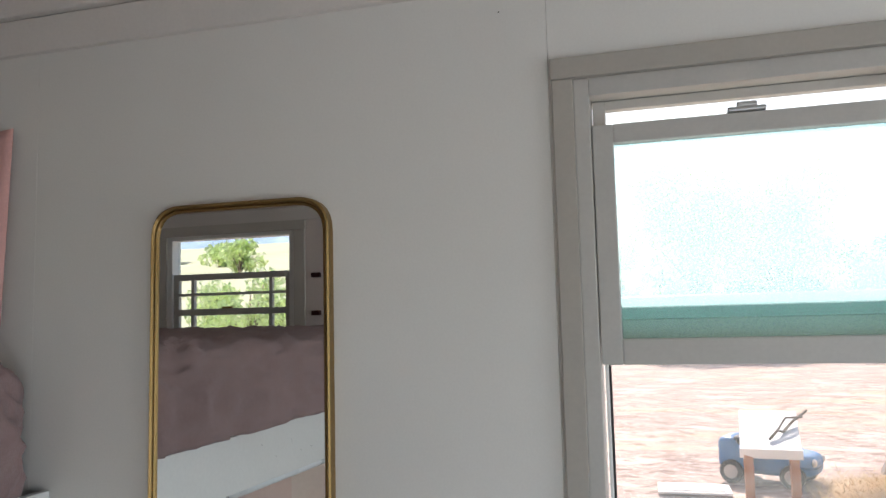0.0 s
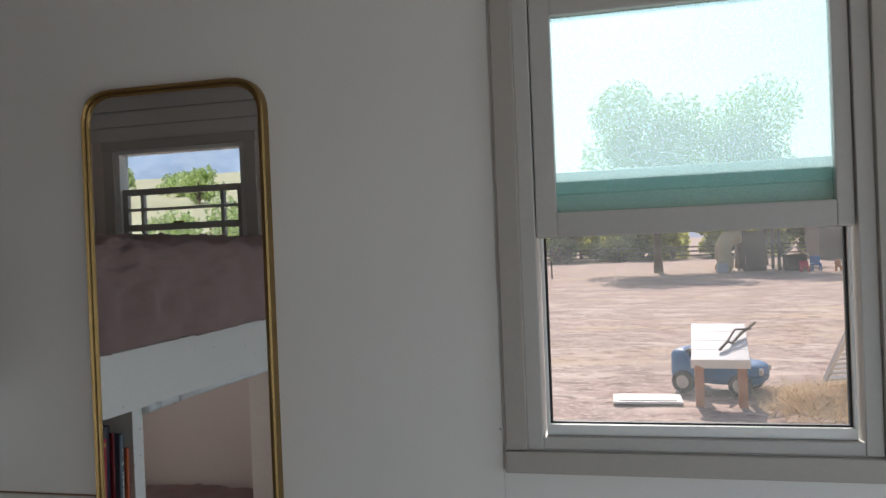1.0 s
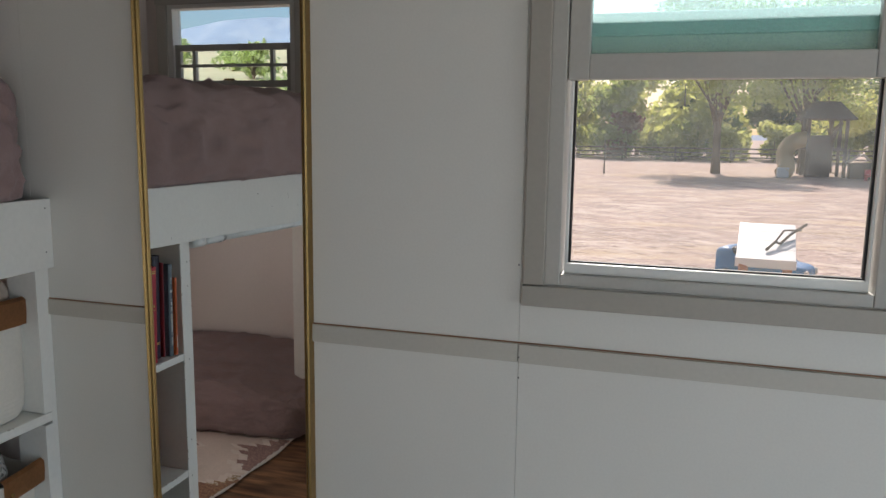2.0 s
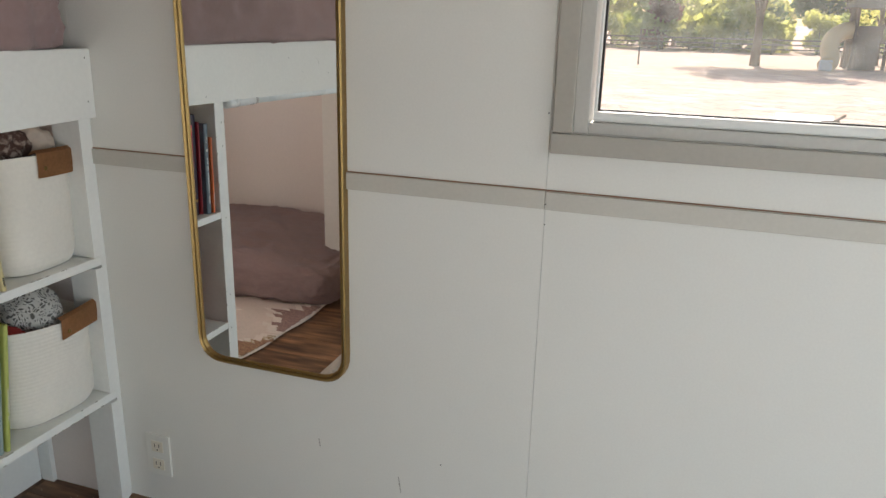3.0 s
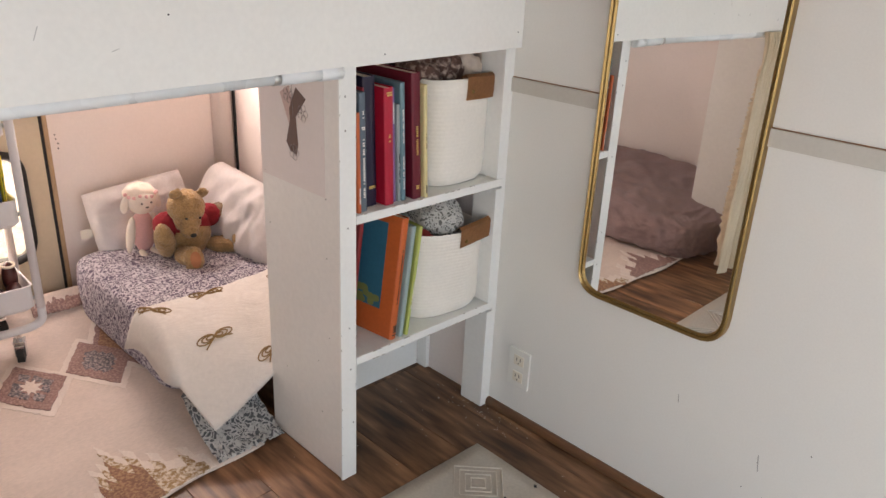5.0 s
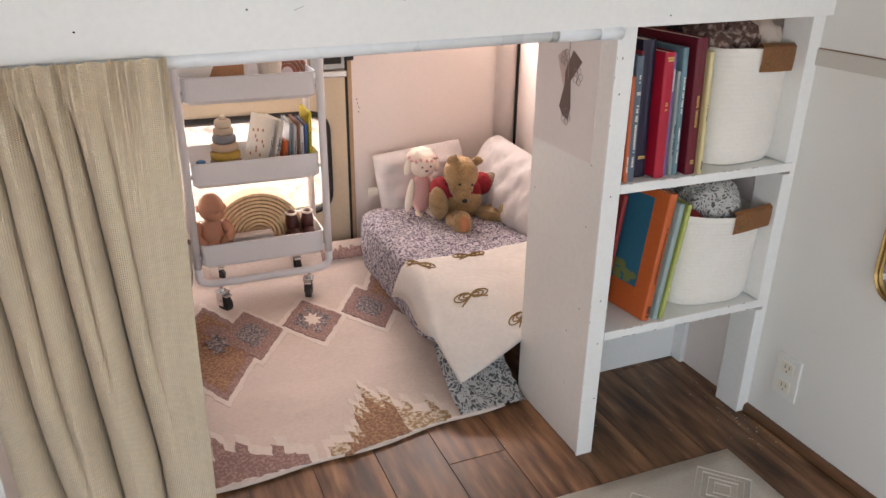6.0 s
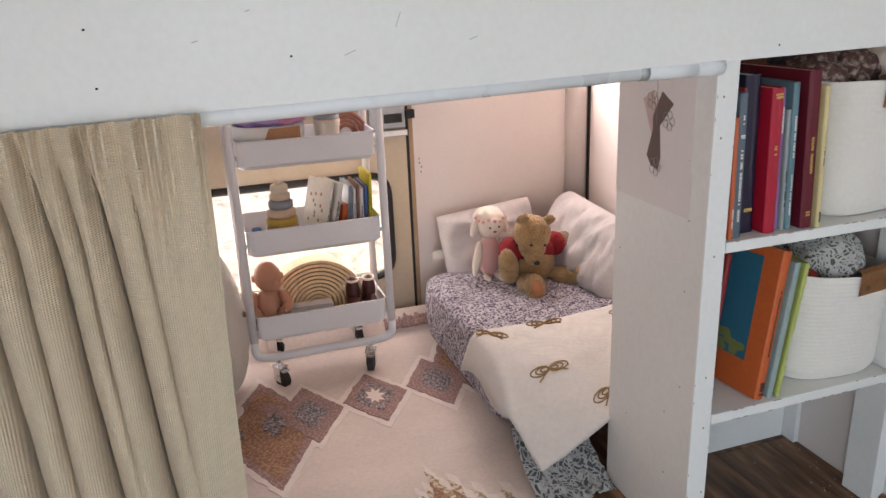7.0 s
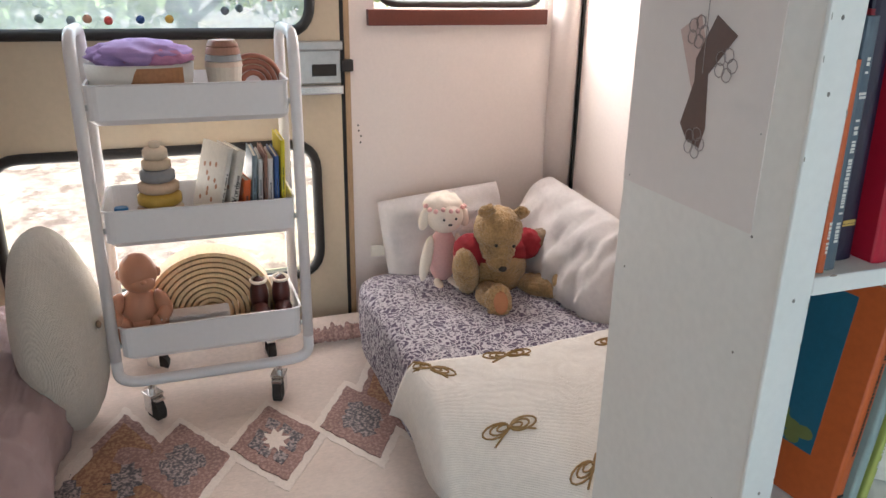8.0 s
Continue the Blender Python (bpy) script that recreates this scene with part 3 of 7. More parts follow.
# batten along the wall, with its nails
part("wall_batten", boxes((-1.172, SEAM - 0.0008, NORTH - 0.007, NORTH, 0.911, 0.946), bevel=0.0015), BATTEN, None, "grey-beige painted batten along the wall", kind="structure", category="trim")
part("wall_batten", boxes((SEAM + 0.0008, 1.6, NORTH - 0.007, NORTH, 0.910, 0.945), bevel=0.0015), BATTEN, None, "grey-beige painted batten along the wall", kind="structure", category="trim")
part("batten_gap", boxes((-1.172, 1.6, NORTH - 0.0035, NORTH - 0.0005, 0.9462, 0.9482)), PINE, None, "dark joint over the batten", kind="structure", category="trim")
b = bmesh.new()
for x, z in ((SEAM + 0.002, 0.921), (SEAM - 0.004, 1.09), (SEAM + 0.001, 0.88), (-0.398, 0.237), (-0.02, 0.16), (-0.42, 0.16), (-0.095, 0.06), (0.10, 0.3), (-0.30, 0.31), (-0.19, 2.045)):
    ball(b, (x, NORTH - 0.0005 - (0.0075 if 0.91 < z < 0.945 else 0), z), (0.0013, 0.0008, 0.0016), seg=8, ring=6)
part("wall_scuff", b, DARK, wall_north, kind="stuff")
b = bmesh.new()
for x, z, dx, dz in ((-0.400, 0.236, 0.006, 0.020), (-0.372, 0.15, 0.0, 0.009), (0.16, 0.14, 0.0, 0.009), (-0.60, 0.30, 0.003, 0.01)):
    tube(b, [(x, NORTH - 0.0002, z + dz), (x + dx, NORTH - 0.0002, z - dz)], 0.0011, 5)
part("wall_scratch", b, tint(0.38, 0.35, 0.31), wall_north, kind="stuff")
# brown quarter-round at the foot of the wall
b = bmesh.new()
tube(b, [(-1.165, NORTH - 0.002, 0.006), (1.9, NORTH - 0.002, 0.006)], 0.016, 10)
part("baseboard", b, PINE, None, "narrow brown stained wooden strip at the wall's foot", kind="structure", category="baseboard", smooth=True)

# ---- front window ----
wx0, wx1, wz0, wz1 = FRONT_HOLE
window_1 = thing("window_1", (0.21, NORTH, 1.02), "sash window in a taupe painted casing, sash raised", "window", kind="structure")
yc = NORTH - 0.014
for nm, r in (("casing", (-0.0985, wx0, yc, NORTH, 1.058, 1.904)), ("casing", (wx1, 0.523, yc, NORTH, 1.058, 1.904)),
              ("casing", (-0.1005, 0.526, yc - 0.002, NORTH, 1.905, 1.942)), ("casing", (-0.1, 0.525, yc - 0.001, NORTH, 1.019, 1.056))):
    part(nm, boxes(r, bevel=0.002), TRIM_TAUPE, window_1)
# aluminium lining
for r in ((wx0, wx0 + 0.026, NORTH - 0.004, NORTH + 0.07, wz0, wz1), (wx1 - 0.026, wx1, NORTH - 0.004, NORTH + 0.07, wz0, wz1),
          (wx0 + 0.026, wx1 - 0.026, NORTH - 0.004, NORTH + 0.07, wz1 - 0.032, wz1)):
    part("jamb", boxes(r, bevel=0.002), ALU, window_1)
part("sill", boxes((wx0 + 0.026, wx1 - 0.026, NORTH - 0.002, NORTH + 0.07, wz0, 1.078), bevel=0.002), ALU, window_1)
part("sill_track", boxes((-0.03, 0.455, NORTH + 0.012, NORTH + 0.03, 1.0785, 1.097), (-0.03, -0.0245, NORTH + 0.012, NORTH + 0.03, 1.097, 1.414), (0.4495, 0.455, NORTH + 0.012, NORTH + 0.03, 1.097, 1.414), bevel=0.0015), WHITE, window_1)
screen = part("insect_screen", boxes((-0.024, 0.449, NORTH + 0.026, NORTH + 0.027, 1.098, 1.414)), SCREEN, window_1, "fine dusty insect screen")
screen.visible_shadow = False
part("screen_edge", boxes((-0.0245, -0.0205, NORTH + 0.020, NORTH + 0.030, 1.097, 1.414), (0.4455, 0.4495, NORTH + 0.020, NORTH + 0.030, 1.097, 1.414), (-0.0205, 0.4455, NORTH + 0.020, NORTH + 0.030, 1.097, 1.100)), RUBBER, window_1, "black screen edge")
sash = part("sash", boxes((-0.034, 0.001, NORTH + 0.003, NORTH + 0.028, 1.4145, 1.8225), (0.434, 0.459, NORTH + 0.003, NORTH + 0.028, 1.4145, 1.8225),
                          (0.001, 0.434, NORTH + 0.003, NORTH + 0.028, 1.4145, 1.457), (0.001, 0.434, NORTH + 0.003, NORTH + 0.028, 1.789, 1.8225), bevel=0.0025), ALU, window_1, "taupe sash")
pane_ob = part("pane", boxes((0.0012, 0.4338, NORTH + 0.016, NORTH + 0.019, 1.4572, 1.7888)), PANE_GREEN, sash, "dusty green-tinted pane")
pane_ob.visible_shadow = False
part("sash_lock", boxes((0.185, 0.245, NORTH - 0.004, NORTH + 0.02, 1.823, 1.831), (0.20, 0.232, NORTH + 0.0, NORTH + 0.012, 1.831, 1.840), bevel=0.003), STEEL, sash)
outer = part("outer_sash", boxes((-0.034, -0.012, NORTH + 0.036, NORTH + 0.056, 1.455, 1.872), (0.442, 0.459, NORTH + 0.036, NORTH + 0.056, 1.455, 1.872), (-0.012, 0.442, NORTH + 0.036, NORTH + 0.056, 1.855, 1.872), bevel=0.002), ALU, window_1)
GREEN = mat("green_plastic", (0.52, 0.60, 0.555), 0.4, var=0.15, scale=9, fine=60, bump=0.1)
gt = GREEN.node_tree
glow, half = gt.nodes.new("ShaderNodeBsdfTranslucent"), gt.nodes.new("ShaderNodeMixShader")
glow.inputs["Color"].default_value, half.inputs["Fac"].default_value = (0.56, 0.66, 0.61, 1), 0.5
gt.links.new(gt.nodes["Principled BSDF"].outputs[0], half.inputs[1]), gt.links.new(glow.outputs[0], half.inputs[2]), gt.links.new(half.outputs[0], gt.nodes["Material Output"].inputs["Surface"])
part("lower_rail", boxes((-0.012, 0.442, NORTH + 0.034, NORTH + 0.060, 1.489, 1.510), (-0.012, 0.442, NORTH + 0.038, NORTH + 0.058, 1.510, 1.528), bevel=0.003), GREEN, outer, "green translucent rail")
part("rail_strip", boxes((-0.012, 0.442, NORTH + 0.036, NORTH + 0.058, 1.456, 1.4885), bevel=0.002), PAPER, outer, "cream strip")
pane_ob = part("outer_pane", boxes((-0.012, 0.442, NORTH + 0.045, NORTH + 0.048, 1.529, 1.8545)), PANE, outer)
pane_ob.visible_shadow = False

# ---- window over the bunk ----
x0, x1, z0, z1 = BUNK_HOLE
window_2 = thing("window_2", (-2.07, SOUTH, 1.25), "grey sash window with glazing bars over the bunk", "window", kind="structure")
# casing and jamb take paler paints, making up for light missing on this wall
for r in ((x0 - 0.06, x0, SOUTH, SOUTH + 0.015, z0, z1), (x1, x1 + 0.06, SOUTH, SOUTH + 0.015, z0, z1), (x0 - 0.065, x1 + 0.065, SOUTH, SOUTH + 0.018, z1 + 0.001, z1 + 0.05), (x0 - 0.06, x1 + 0.06, SOUTH, SOUTH + 0.018, z0 - 0.06, z0 - 0.001)):
    part("casing", boxes(r, bevel=0.002), BATTEN, window_2)
for r in ((x0, x0 + 0.03, SOUTH - 0.07, SOUTH + 0.004, z0, z1), (x1 - 0.03, x1, SOUTH - 0.07, SOUTH + 0.004, z0, z1), (x0 + 0.03, x1 - 0.03, SOUTH - 0.07, SOUTH + 0.004, z1 - 0.02, z1), (x0 + 0.03, x1 - 0.03, SOUTH - 0.07, SOUTH + 0.004, z0, z0 + 0.02)):
    part("jamb", boxes(r), WHITE, window_2)
rows = [(x0 + 0.03, x1 - 0.03, SOUTH - 0.04, SOUTH - 0.012, z, z + h) for z, h in ((1.735, 0.032), (1.652, 0.014), (1.548, 0.034), (1.32, 0.03))]
rows += [(x, x + w, SOUTH - 0.038, SOUTH - 0.014, 1.322, 1.735) for x, w in ((x0 + 0.03, 0.03), (x0 + 0.135, 0.018), (x1 - 0.155, 0.018), (x1 - 0.06, 0.03))]
part("sash", boxes(*rows), ALU, window_2, "grey sash with glazing bars")
part("sash_lock", boxes((-2.12, -2.06, SOUTH - 0.012, SOUTH + 0.0, 1.582, 1.592), bevel=0.002), BRASS, window_2)
pane_ob = part("pane", boxes((x0 + 0.03, x1 - 0.03, SOUTH - 0.05, SOUTH - 0.046, z0 + 0.02, z1 - 0.02)), PANE, window_2)
pane_ob.visible_shadow = False
for z in (1.735, 1.545):
    solo("wall_bracket", boxes((-1.60, -1.555, SOUTH, SOUTH + 0.025, z - 0.012, z + 0.012), bevel=0.003), SHOE, "small dark bracket fixed to the wall", "bracket", "brackets on the wall")
# pane and casing of the unseen openings added to light the room
win = part("window_4", boxes((EAST + 0.03, EAST + 0.034, EAST_HOLE[0], EAST_HOLE[1], EAST_HOLE[2], EAST_HOLE[3])), PANE, None, "unseen full-height glazed end opening added to let in light", kind="structure", category="window")
win.visible_shadow = False
for r in ((0.50, 0.549, SOUTH, SOUTH + 0.015, 0.0, 1.90), (1.451, 1.50, SOUTH, SOUTH + 0.015, 0.0, 1.90), (0.50, 1.50, SOUTH, SOUTH + 0.017, 1.901, 1.95)):
    part("doorway_trim", boxes(r, bevel=0.002), TRIM_TAUPE, wall_south, "taupe painted casing of the unseen added doorway")

# ---- outlet ----
outlet = thing("outlet", (-1.06, NORTH, 0.106), "ivory plastic wall outlet with two sockets", "outlet")
part("plate", boxes((-1.098, -1.026, NORTH - 0.007, NORTH - 0.0005, 0.106, 0.221), bevel=0.002), PLASTIC, outlet)
for zc in (0.138, 0.189):
    b = bmesh.new()
    box(b, -1.079, -1.045, NORTH - 0.009, NORTH - 0.007, zc - 0.015, zc + 0.015, bevel=0.0008)
    sock = part("socket", b, PAPER, outlet)
    part("slots", boxes((-1.070, -1.0675, NORTH - 0.0096, NORTH - 0.0088, zc - 0.002, zc + 0.008), (-1.057, -1.0545, NORTH - 0.0096, NORTH - 0.0088, zc - 0.002, zc + 0.008), (-1.064, -1.060, NORTH - 0.0096, NORTH - 0.0088, zc - 0.011, zc - 0.007)), tint(0.16, 0.14, 0.12), sock)

# ---- mirror ----
mx0, mx1, mz0, mz1 = -0.899, -0.517, 0.470, 1.732
mirror = thing("wall_mirror", (-0.708, NORTH, mz0), "tall wall mirror with rounded corners in a thin brass frame", "mirror")


def rounded(x0, x1, z0, z1, r, y, steps=7):
    return bend([(x0, y, z0), (x1, y, z0), (x1, y, z1), (x0, y, z1)], r, steps, closed=True)


b = bmesh.new()
outline = [b.verts.new(p) for p in rounded(mx0 + 0.009, mx1 - 0.009, mz0 + 0.009, mz1 - 0.009, 0.052, NORTH - 0.013)]
b.faces.new(outline)
part("mirror_glass", b, MIRROR, mirror, "silvered glass, lightly smudged")
b = bmesh.new()
prof = ((0.0, 0.0), (0.0, -0.020), (0.003, -0.0235), (0.007, -0.020), (0.0085, -0.016), (0.0105, -0.0185), (0.0130, -0.0165), (0.0145, -0.0130), (0.0145, 0.0))
loops = []
for inset, dy in prof:
    loops.append([b.verts.new(p) for p in rounded(mx0 + inset, mx1 - inset, mz0 + inset, mz1 - inset, 0.066 - inset * 0.8, NORTH + dy)])
for q, w in zip(loops, loops[1:]):
    for k in range(len(q)):
        b.faces.new((q[k], q[(k + 1) % len(q)], w[(k + 1) % len(q)], w[k]))
part("mirror_frame", b, BRASS, mirror, "aged brass frame with a stepped edge", smooth=False)

# ---- bunk: board, side panels, shelves ----
FRONT, BACK = -1.165, -1.475
bunk = thing("bunk_bed", (-1.8, 0.23, 0.0), "white painted built-in bunk over an open play nook", "bunk bed")
b = boxes((-1.165, -1.147, SOUTH + 0.002, NORTH - 0.001, 1.018, 1.170), bevel=0.002)
for v in b.verts:
    if v.co.z < 1.1:
        v.co.z -= 0.022 * max(0.0, 0.8 - v.co.y)        # the board runs a little out of level
part("front_board", b, WHITE, bunk, "wide white painted front board with nail holes")
part("bed_deck", boxes((WEST + 0.01, -1.166, SOUTH + 0.002, NORTH - 0.001, 1.066, 1.084)), NOOK_PINK_LIT, bunk)
part("deck_beam", boxes((-1.22, -1.166, SOUTH + 0.002, NORTH - 0.04, 1.030, 1.065)), WHITE, bunk)
b = bmesh.new()
random.seed(4)
for y, z in ((-0.147, 1.106), (-0.144, 1.035), (-0.155, 1.15), (0.9, 1.03), (1.315, 1.15), (1.312, 1.055), (0.45, 1.12), (0.1, 1.06)):
    ball(b, (-1.1468, y, z), (0.0006, 0.0019, 0.0016), seg=8, ring=6)
part("nail_hole", b, DARK, bunk, kind="stuff")
b = bmesh.new()
for y, z, dy, dz in ((-0.02, 1.085, 0.004, 0.001), (0.18, 1.06, 0.008, 0.003), (0.25, 1.10, 0.004, 0.010), (0.05, 1.12, 0.003, 0.001), (0.36, 1.07, 0.006, 0.002)):
    tube(b, [(-1.1469, y - dy, z - dz), (-1.1469, y + dy, z + dz)], 0.0006, 5)
part("scratch", b, tint(0.45, 0.44, 0.42), bunk, kind="stuff")


def shelf_unit(y0, y1, panel_at, post_at, label):
    """A side panel, two shelves, a back and a corner post under the bunk."""
    unit = thing("shelf_unit", ((FRONT + BACK) / 2, (y0 + y1) / 2, 0.0), label, "shelf", "shelves under the bunk")
    lo, hi = panel_at
    part("side_panel", boxes((BACK, FRONT - 0.006, lo + 0.004, hi - 0.004, 0.001, 1.017), bevel=0.002), PANEL, unit, "white painted side panel with nail marks")
    part("panel_edge", boxes((FRONT - 0.006, FRONT, lo, hi, 0.001, 1.017), bevel=0.002), WHITE, unit, "chipped white front edge")
    for z in (0.688, 0.334):
        part("shelf", boxes((BACK + 0.012, FRONT, y0, y1, z - 0.021, z), bevel=0.002), WHITE, unit, "white painted shelf board with a worn edge")
    part("back_panel", boxes((BACK, BACK + 0.011, y0, y1, 0.001, 0.6665)), WHITE, unit)
    part("upper_back", boxes((BACK, BACK + 0.011, y0, y1, 0.6885, 1.017)), PINE, unit, "dark brown stained back board")
    p0, p1 = post_at
    part("post", boxes((-1.243, FRONT - 0.001, p0, p1, 0.001, 1.017), bevel=0.002), WHITE, unit, "white painted corner post")
    part("back_post", boxes((BACK + 0.011, BACK + 0.052, p0, p1, 0.001, 0.312), bevel=0.002), WHITE, unit)
    return unit


right_unit = shelf_unit(0.842, 1.3165, (0.797, 0.841), (1.3168, NORTH - 0.0005), "white painted shelf unit with two shelves in the corner")
left_unit = shelf_unit(-0.855, -0.421, (-0.420, -0.378), (SOUTH + 0.0005, -0.8555), "white painted shelf unit beside the cream curtain")
# a batten on the post, against the wall
part("post_cleat", boxes((-1.243, FRONT + 0.002, 1.293, 1.3163, 0.001, 0.307), bevel=0.002), WHITE, right_unit)
part("post_cleat", boxes((-1.243, FRONT + 0.002, 1.293, 1.3163, 0.3355, 0.662), bevel=0.002), WHITE, right_unit)
part("post_cleat", boxes((-1.243, FRONT + 0.002, 1.293, 1.3163, 0.6895, 1.017), bevel=0.002), WHITE, right_unit)
b = bmesh.new()
random.seed(8)
for x, z in ((-1.22, 0.72), (-1.46, 0.73), (-1.215, 0.38), (-1.45, 0.60), (-1.23, 0.83), (-1.26, 0.30), (-1.40, 0.22), (-1.25, 0.16), (-1.22, 0.58)):
    ball(b, (x, 0.8008, z), (0.0018, 0.0008, 0.0018), seg=8, ring=6)
for z in (0.665, 0.31, 0.16, 0.95, 0.88, 0.42):
    ball(b, (FRONT + 0.0002, 0.82 + 0.012 * math.sin(z * 90), z), (0.0008, 0.002, 0.0024), seg=8, ring=6)
part("nail_hole", b, tint(0.25, 0.23, 0.2), right_unit, kind="stuff")
b = bmesh.new()
for i in range(22):
    y, z = random.choice((0.840, 0.799)) + random.uniform(-0.001, 0.001), random.uniform(0.02, 1.0)
    ball(b, (FRONT - 0.0004, y, z), (0.0008, 0.0007, random.uniform(0.001, 0.005)), seg=6, ring=5)
for i in range(30):
    y, z = random.uniform(0.86, 1.28), random.choice((0.6875, 0.3335, 0.3135))
    ball(b, (FRONT - 0.0004, y, z), (0.0012, random.uniform(0.002, 0.012), 0.001), seg=6, ring=5)
part("paint_chip", b, tint(0.30, 0.26, 0.21), right_unit, kind="stuff")

# print pinned on the side panel: crossed brown and pink shapes with flower outlines
poster = thing("art_print", (-1.345, 0.799, 0.716), "pale art print with crossed brown and pink shapes and flowers", "poster")
part("sheet", boxes((-1.474, -1.222, 0.8002, 0.8010, 0.722, 1.015)), POSTER, poster)
b = bmesh.new()


def on_panel(b, pts, lift, mi=0):
    vs = [b.verts.new((x, 0.8001 - lift, z)) for x, z in pts]
    b.faces.new(vs)


on_panel(b, ((-1.385, 0.925), (-1.35, 0.945), (-1.328, 0.895), (-1.325, 0.83), (-1.345, 0.81), (-1.352, 0.86)), 0.0002)
part("pink_shape", b, tint(0.56, 0.40, 0.35), poster)
b = bmesh.new()
on_panel(b, ((-1.322, 0.945), (-1.285, 0.925), (-1.325, 0.880), (-1.318, 0.82), (-1.325, 0.795), (-1.35, 0.800), (-1.365, 0.818), (-1.348, 0.87), (-1.35, 0.895)), 0.0004)
part("brown_shape", b, tint(0.12, 0.06, 0.042), poster)
b = bmesh.new()
for cx, cz in ((-1.352, 0.925), (-1.298, 0.893), (-1.335, 0.80)):
    for k in range(5):
        a = k * math.tau / 5
        ctr = (cx + 0.011 * math.cos(a), cz + 0.011 * math.sin(a))
        tube(b, [(ctr[0] + 0.008 * math.cos(q * math.tau / 8), 0.7993, ctr[1] + 0.008 * math.sin(q * math.tau / 8)) for q in range(8)], 0.0006, 4, True)
tube(b, [(-1.335, 0.7993, 0.88), (-1.338, 0.7993, 0.965)], 0.0006, 4)
part("flower_drawing", b, tint(0.30, 0.24, 0.22), poster, kind="stuff")

# ---- rod and curtain ----
rod = thing("curtain_rod", (-1.146, 0.2, 0.99), "white enamelled tension rod under the bunk board", "curtain rod")
RX, RZ = -1.158, 1.0052
b = bmesh.new()
tube(b, [(RX, -0.377, RZ - 0.0259), (RX, 0.66, RZ - 0.0031)], 0.0125, 16)
part("outer_tube", b, PIPE, rod, smooth=True)
b = bmesh.new()
tube(b, [(RX, 0.655, RZ - 0.0047), (RX, 0.745, RZ - 0.0032)], 0.0140, 16)
tube(b, [(RX, 0.745, RZ - 0.0040), (RX, 0.796, RZ - 0.0030)], 0.0150, 16)
part("end_cap", b, PIPE, rod, smooth=True)
b = bmesh.new()
tube(b, [(RX, 0.640, RZ - 0.0042), (RX, 0.655, RZ - 0.0038)], 0.0133, 16)
part("joint_sleeve", b, STEEL, rod, smooth=True)

CUR0, CUR1 = -0.372, -0.026


# creases: place along the rod at the head and at the hem, half-widths there, depth, and how far down each runs
CREASES = ((-0.01, -0.02, 0.060, 0.090, 0.070, 9.0), (0.12, 0.22, 0.068, 0.120, 0.092, 9.0), (0.25, 0.37, 0.060, 0.060, 0.060, 0.85), (0.37, 0.52, 0.068, 0.125, 0.115, 9.0), (0.47, 0.63, 0.050, 0.055, 0.050, 0.62),
           (0.57, 0.745, 0.075, 0.120, 0.092, 9.0), (0.70, 0.86, 0.060, 0.080, 0.034, 0.7), (1.08, 1.07, 0.14, 0.16, 0.030, 9.0))


def curtain_point(u, v):
    """u runs along the rod, v down from the head."""
    z = 1.016 - v * 0.975 - 0.022 * (0.8 - CUR0 - (CUR1 - CUR0) * u) * (1 - v)
    free = min(1.0, max(0.0, (v - 0.01) * 6.0)) ** 0.7
    wander = 0.016 * math.sin(v * 6.0 + u * 5.0) + 0.024 * noise.noise((u * 3.0, v * 2.6, 9.0))
    depth, pull = 0.0, 0.0
    for top, hem, w0, w1, amp, run in CREASES:
        c = top + (hem - top) * v ** 0.85 + wander * v
        d = (u - c) / (w0 + (w1 - w0) * v)
        if abs(d) >= 1:
            continue
        fade = 1.0 if run > 1 else max(0.0, 1 - (v / run) ** 2)
        dip = amp * fade * (1 + 0.25 * noise.noise((top * 20, v * 3.2, 1.0))) * (1 - math.sqrt(max(0.0, 1 - (1 - abs(d)) ** 2)))
        depth += dip
        pull -= 0.30 * dip * d
    gather = math.sin(u * 122 + 2.4 * math.sin(u * 31)) + 0.5 * math.sin(u * 61 + 1.0)
    x = RX + 0.034 - 0.052 * min(1.0, v * 6.0) + (0.058 - depth) * free + 0.0085 * gather * math.exp(-(v / 0.15) ** 2)
    y = CUR0 + (CUR1 - CUR0) * u + pull * free - 0.014 * v * u + 0.040 * v * v * (1 - u) ** 2 + 0.006 * noise.noise((u * 4, v * 3, 2.0)) * min(1.0, u * 5)
    x += (0.007 * noise.noise((u * 9, v * 6, 1.0)) + 0.003 * noise.noise((u * 26, v * 14, 5.0))) * free
    x += 0.016 * math.exp(-((u - 0.36) / 0.05) ** 2 - ((v - 0.63) / 0.03) ** 2) - 0.022 * v * max(0.0, u - 0.55) ** 2 * 4.5
    return (x, y, z)


b = bmesh.new()
sheet(b, 320, 110, curtain_point)
curtain = solo("curtain", b, CANVAS, "gathered cream cotton curtain hanging on the rod", "curtain", smooth=True)

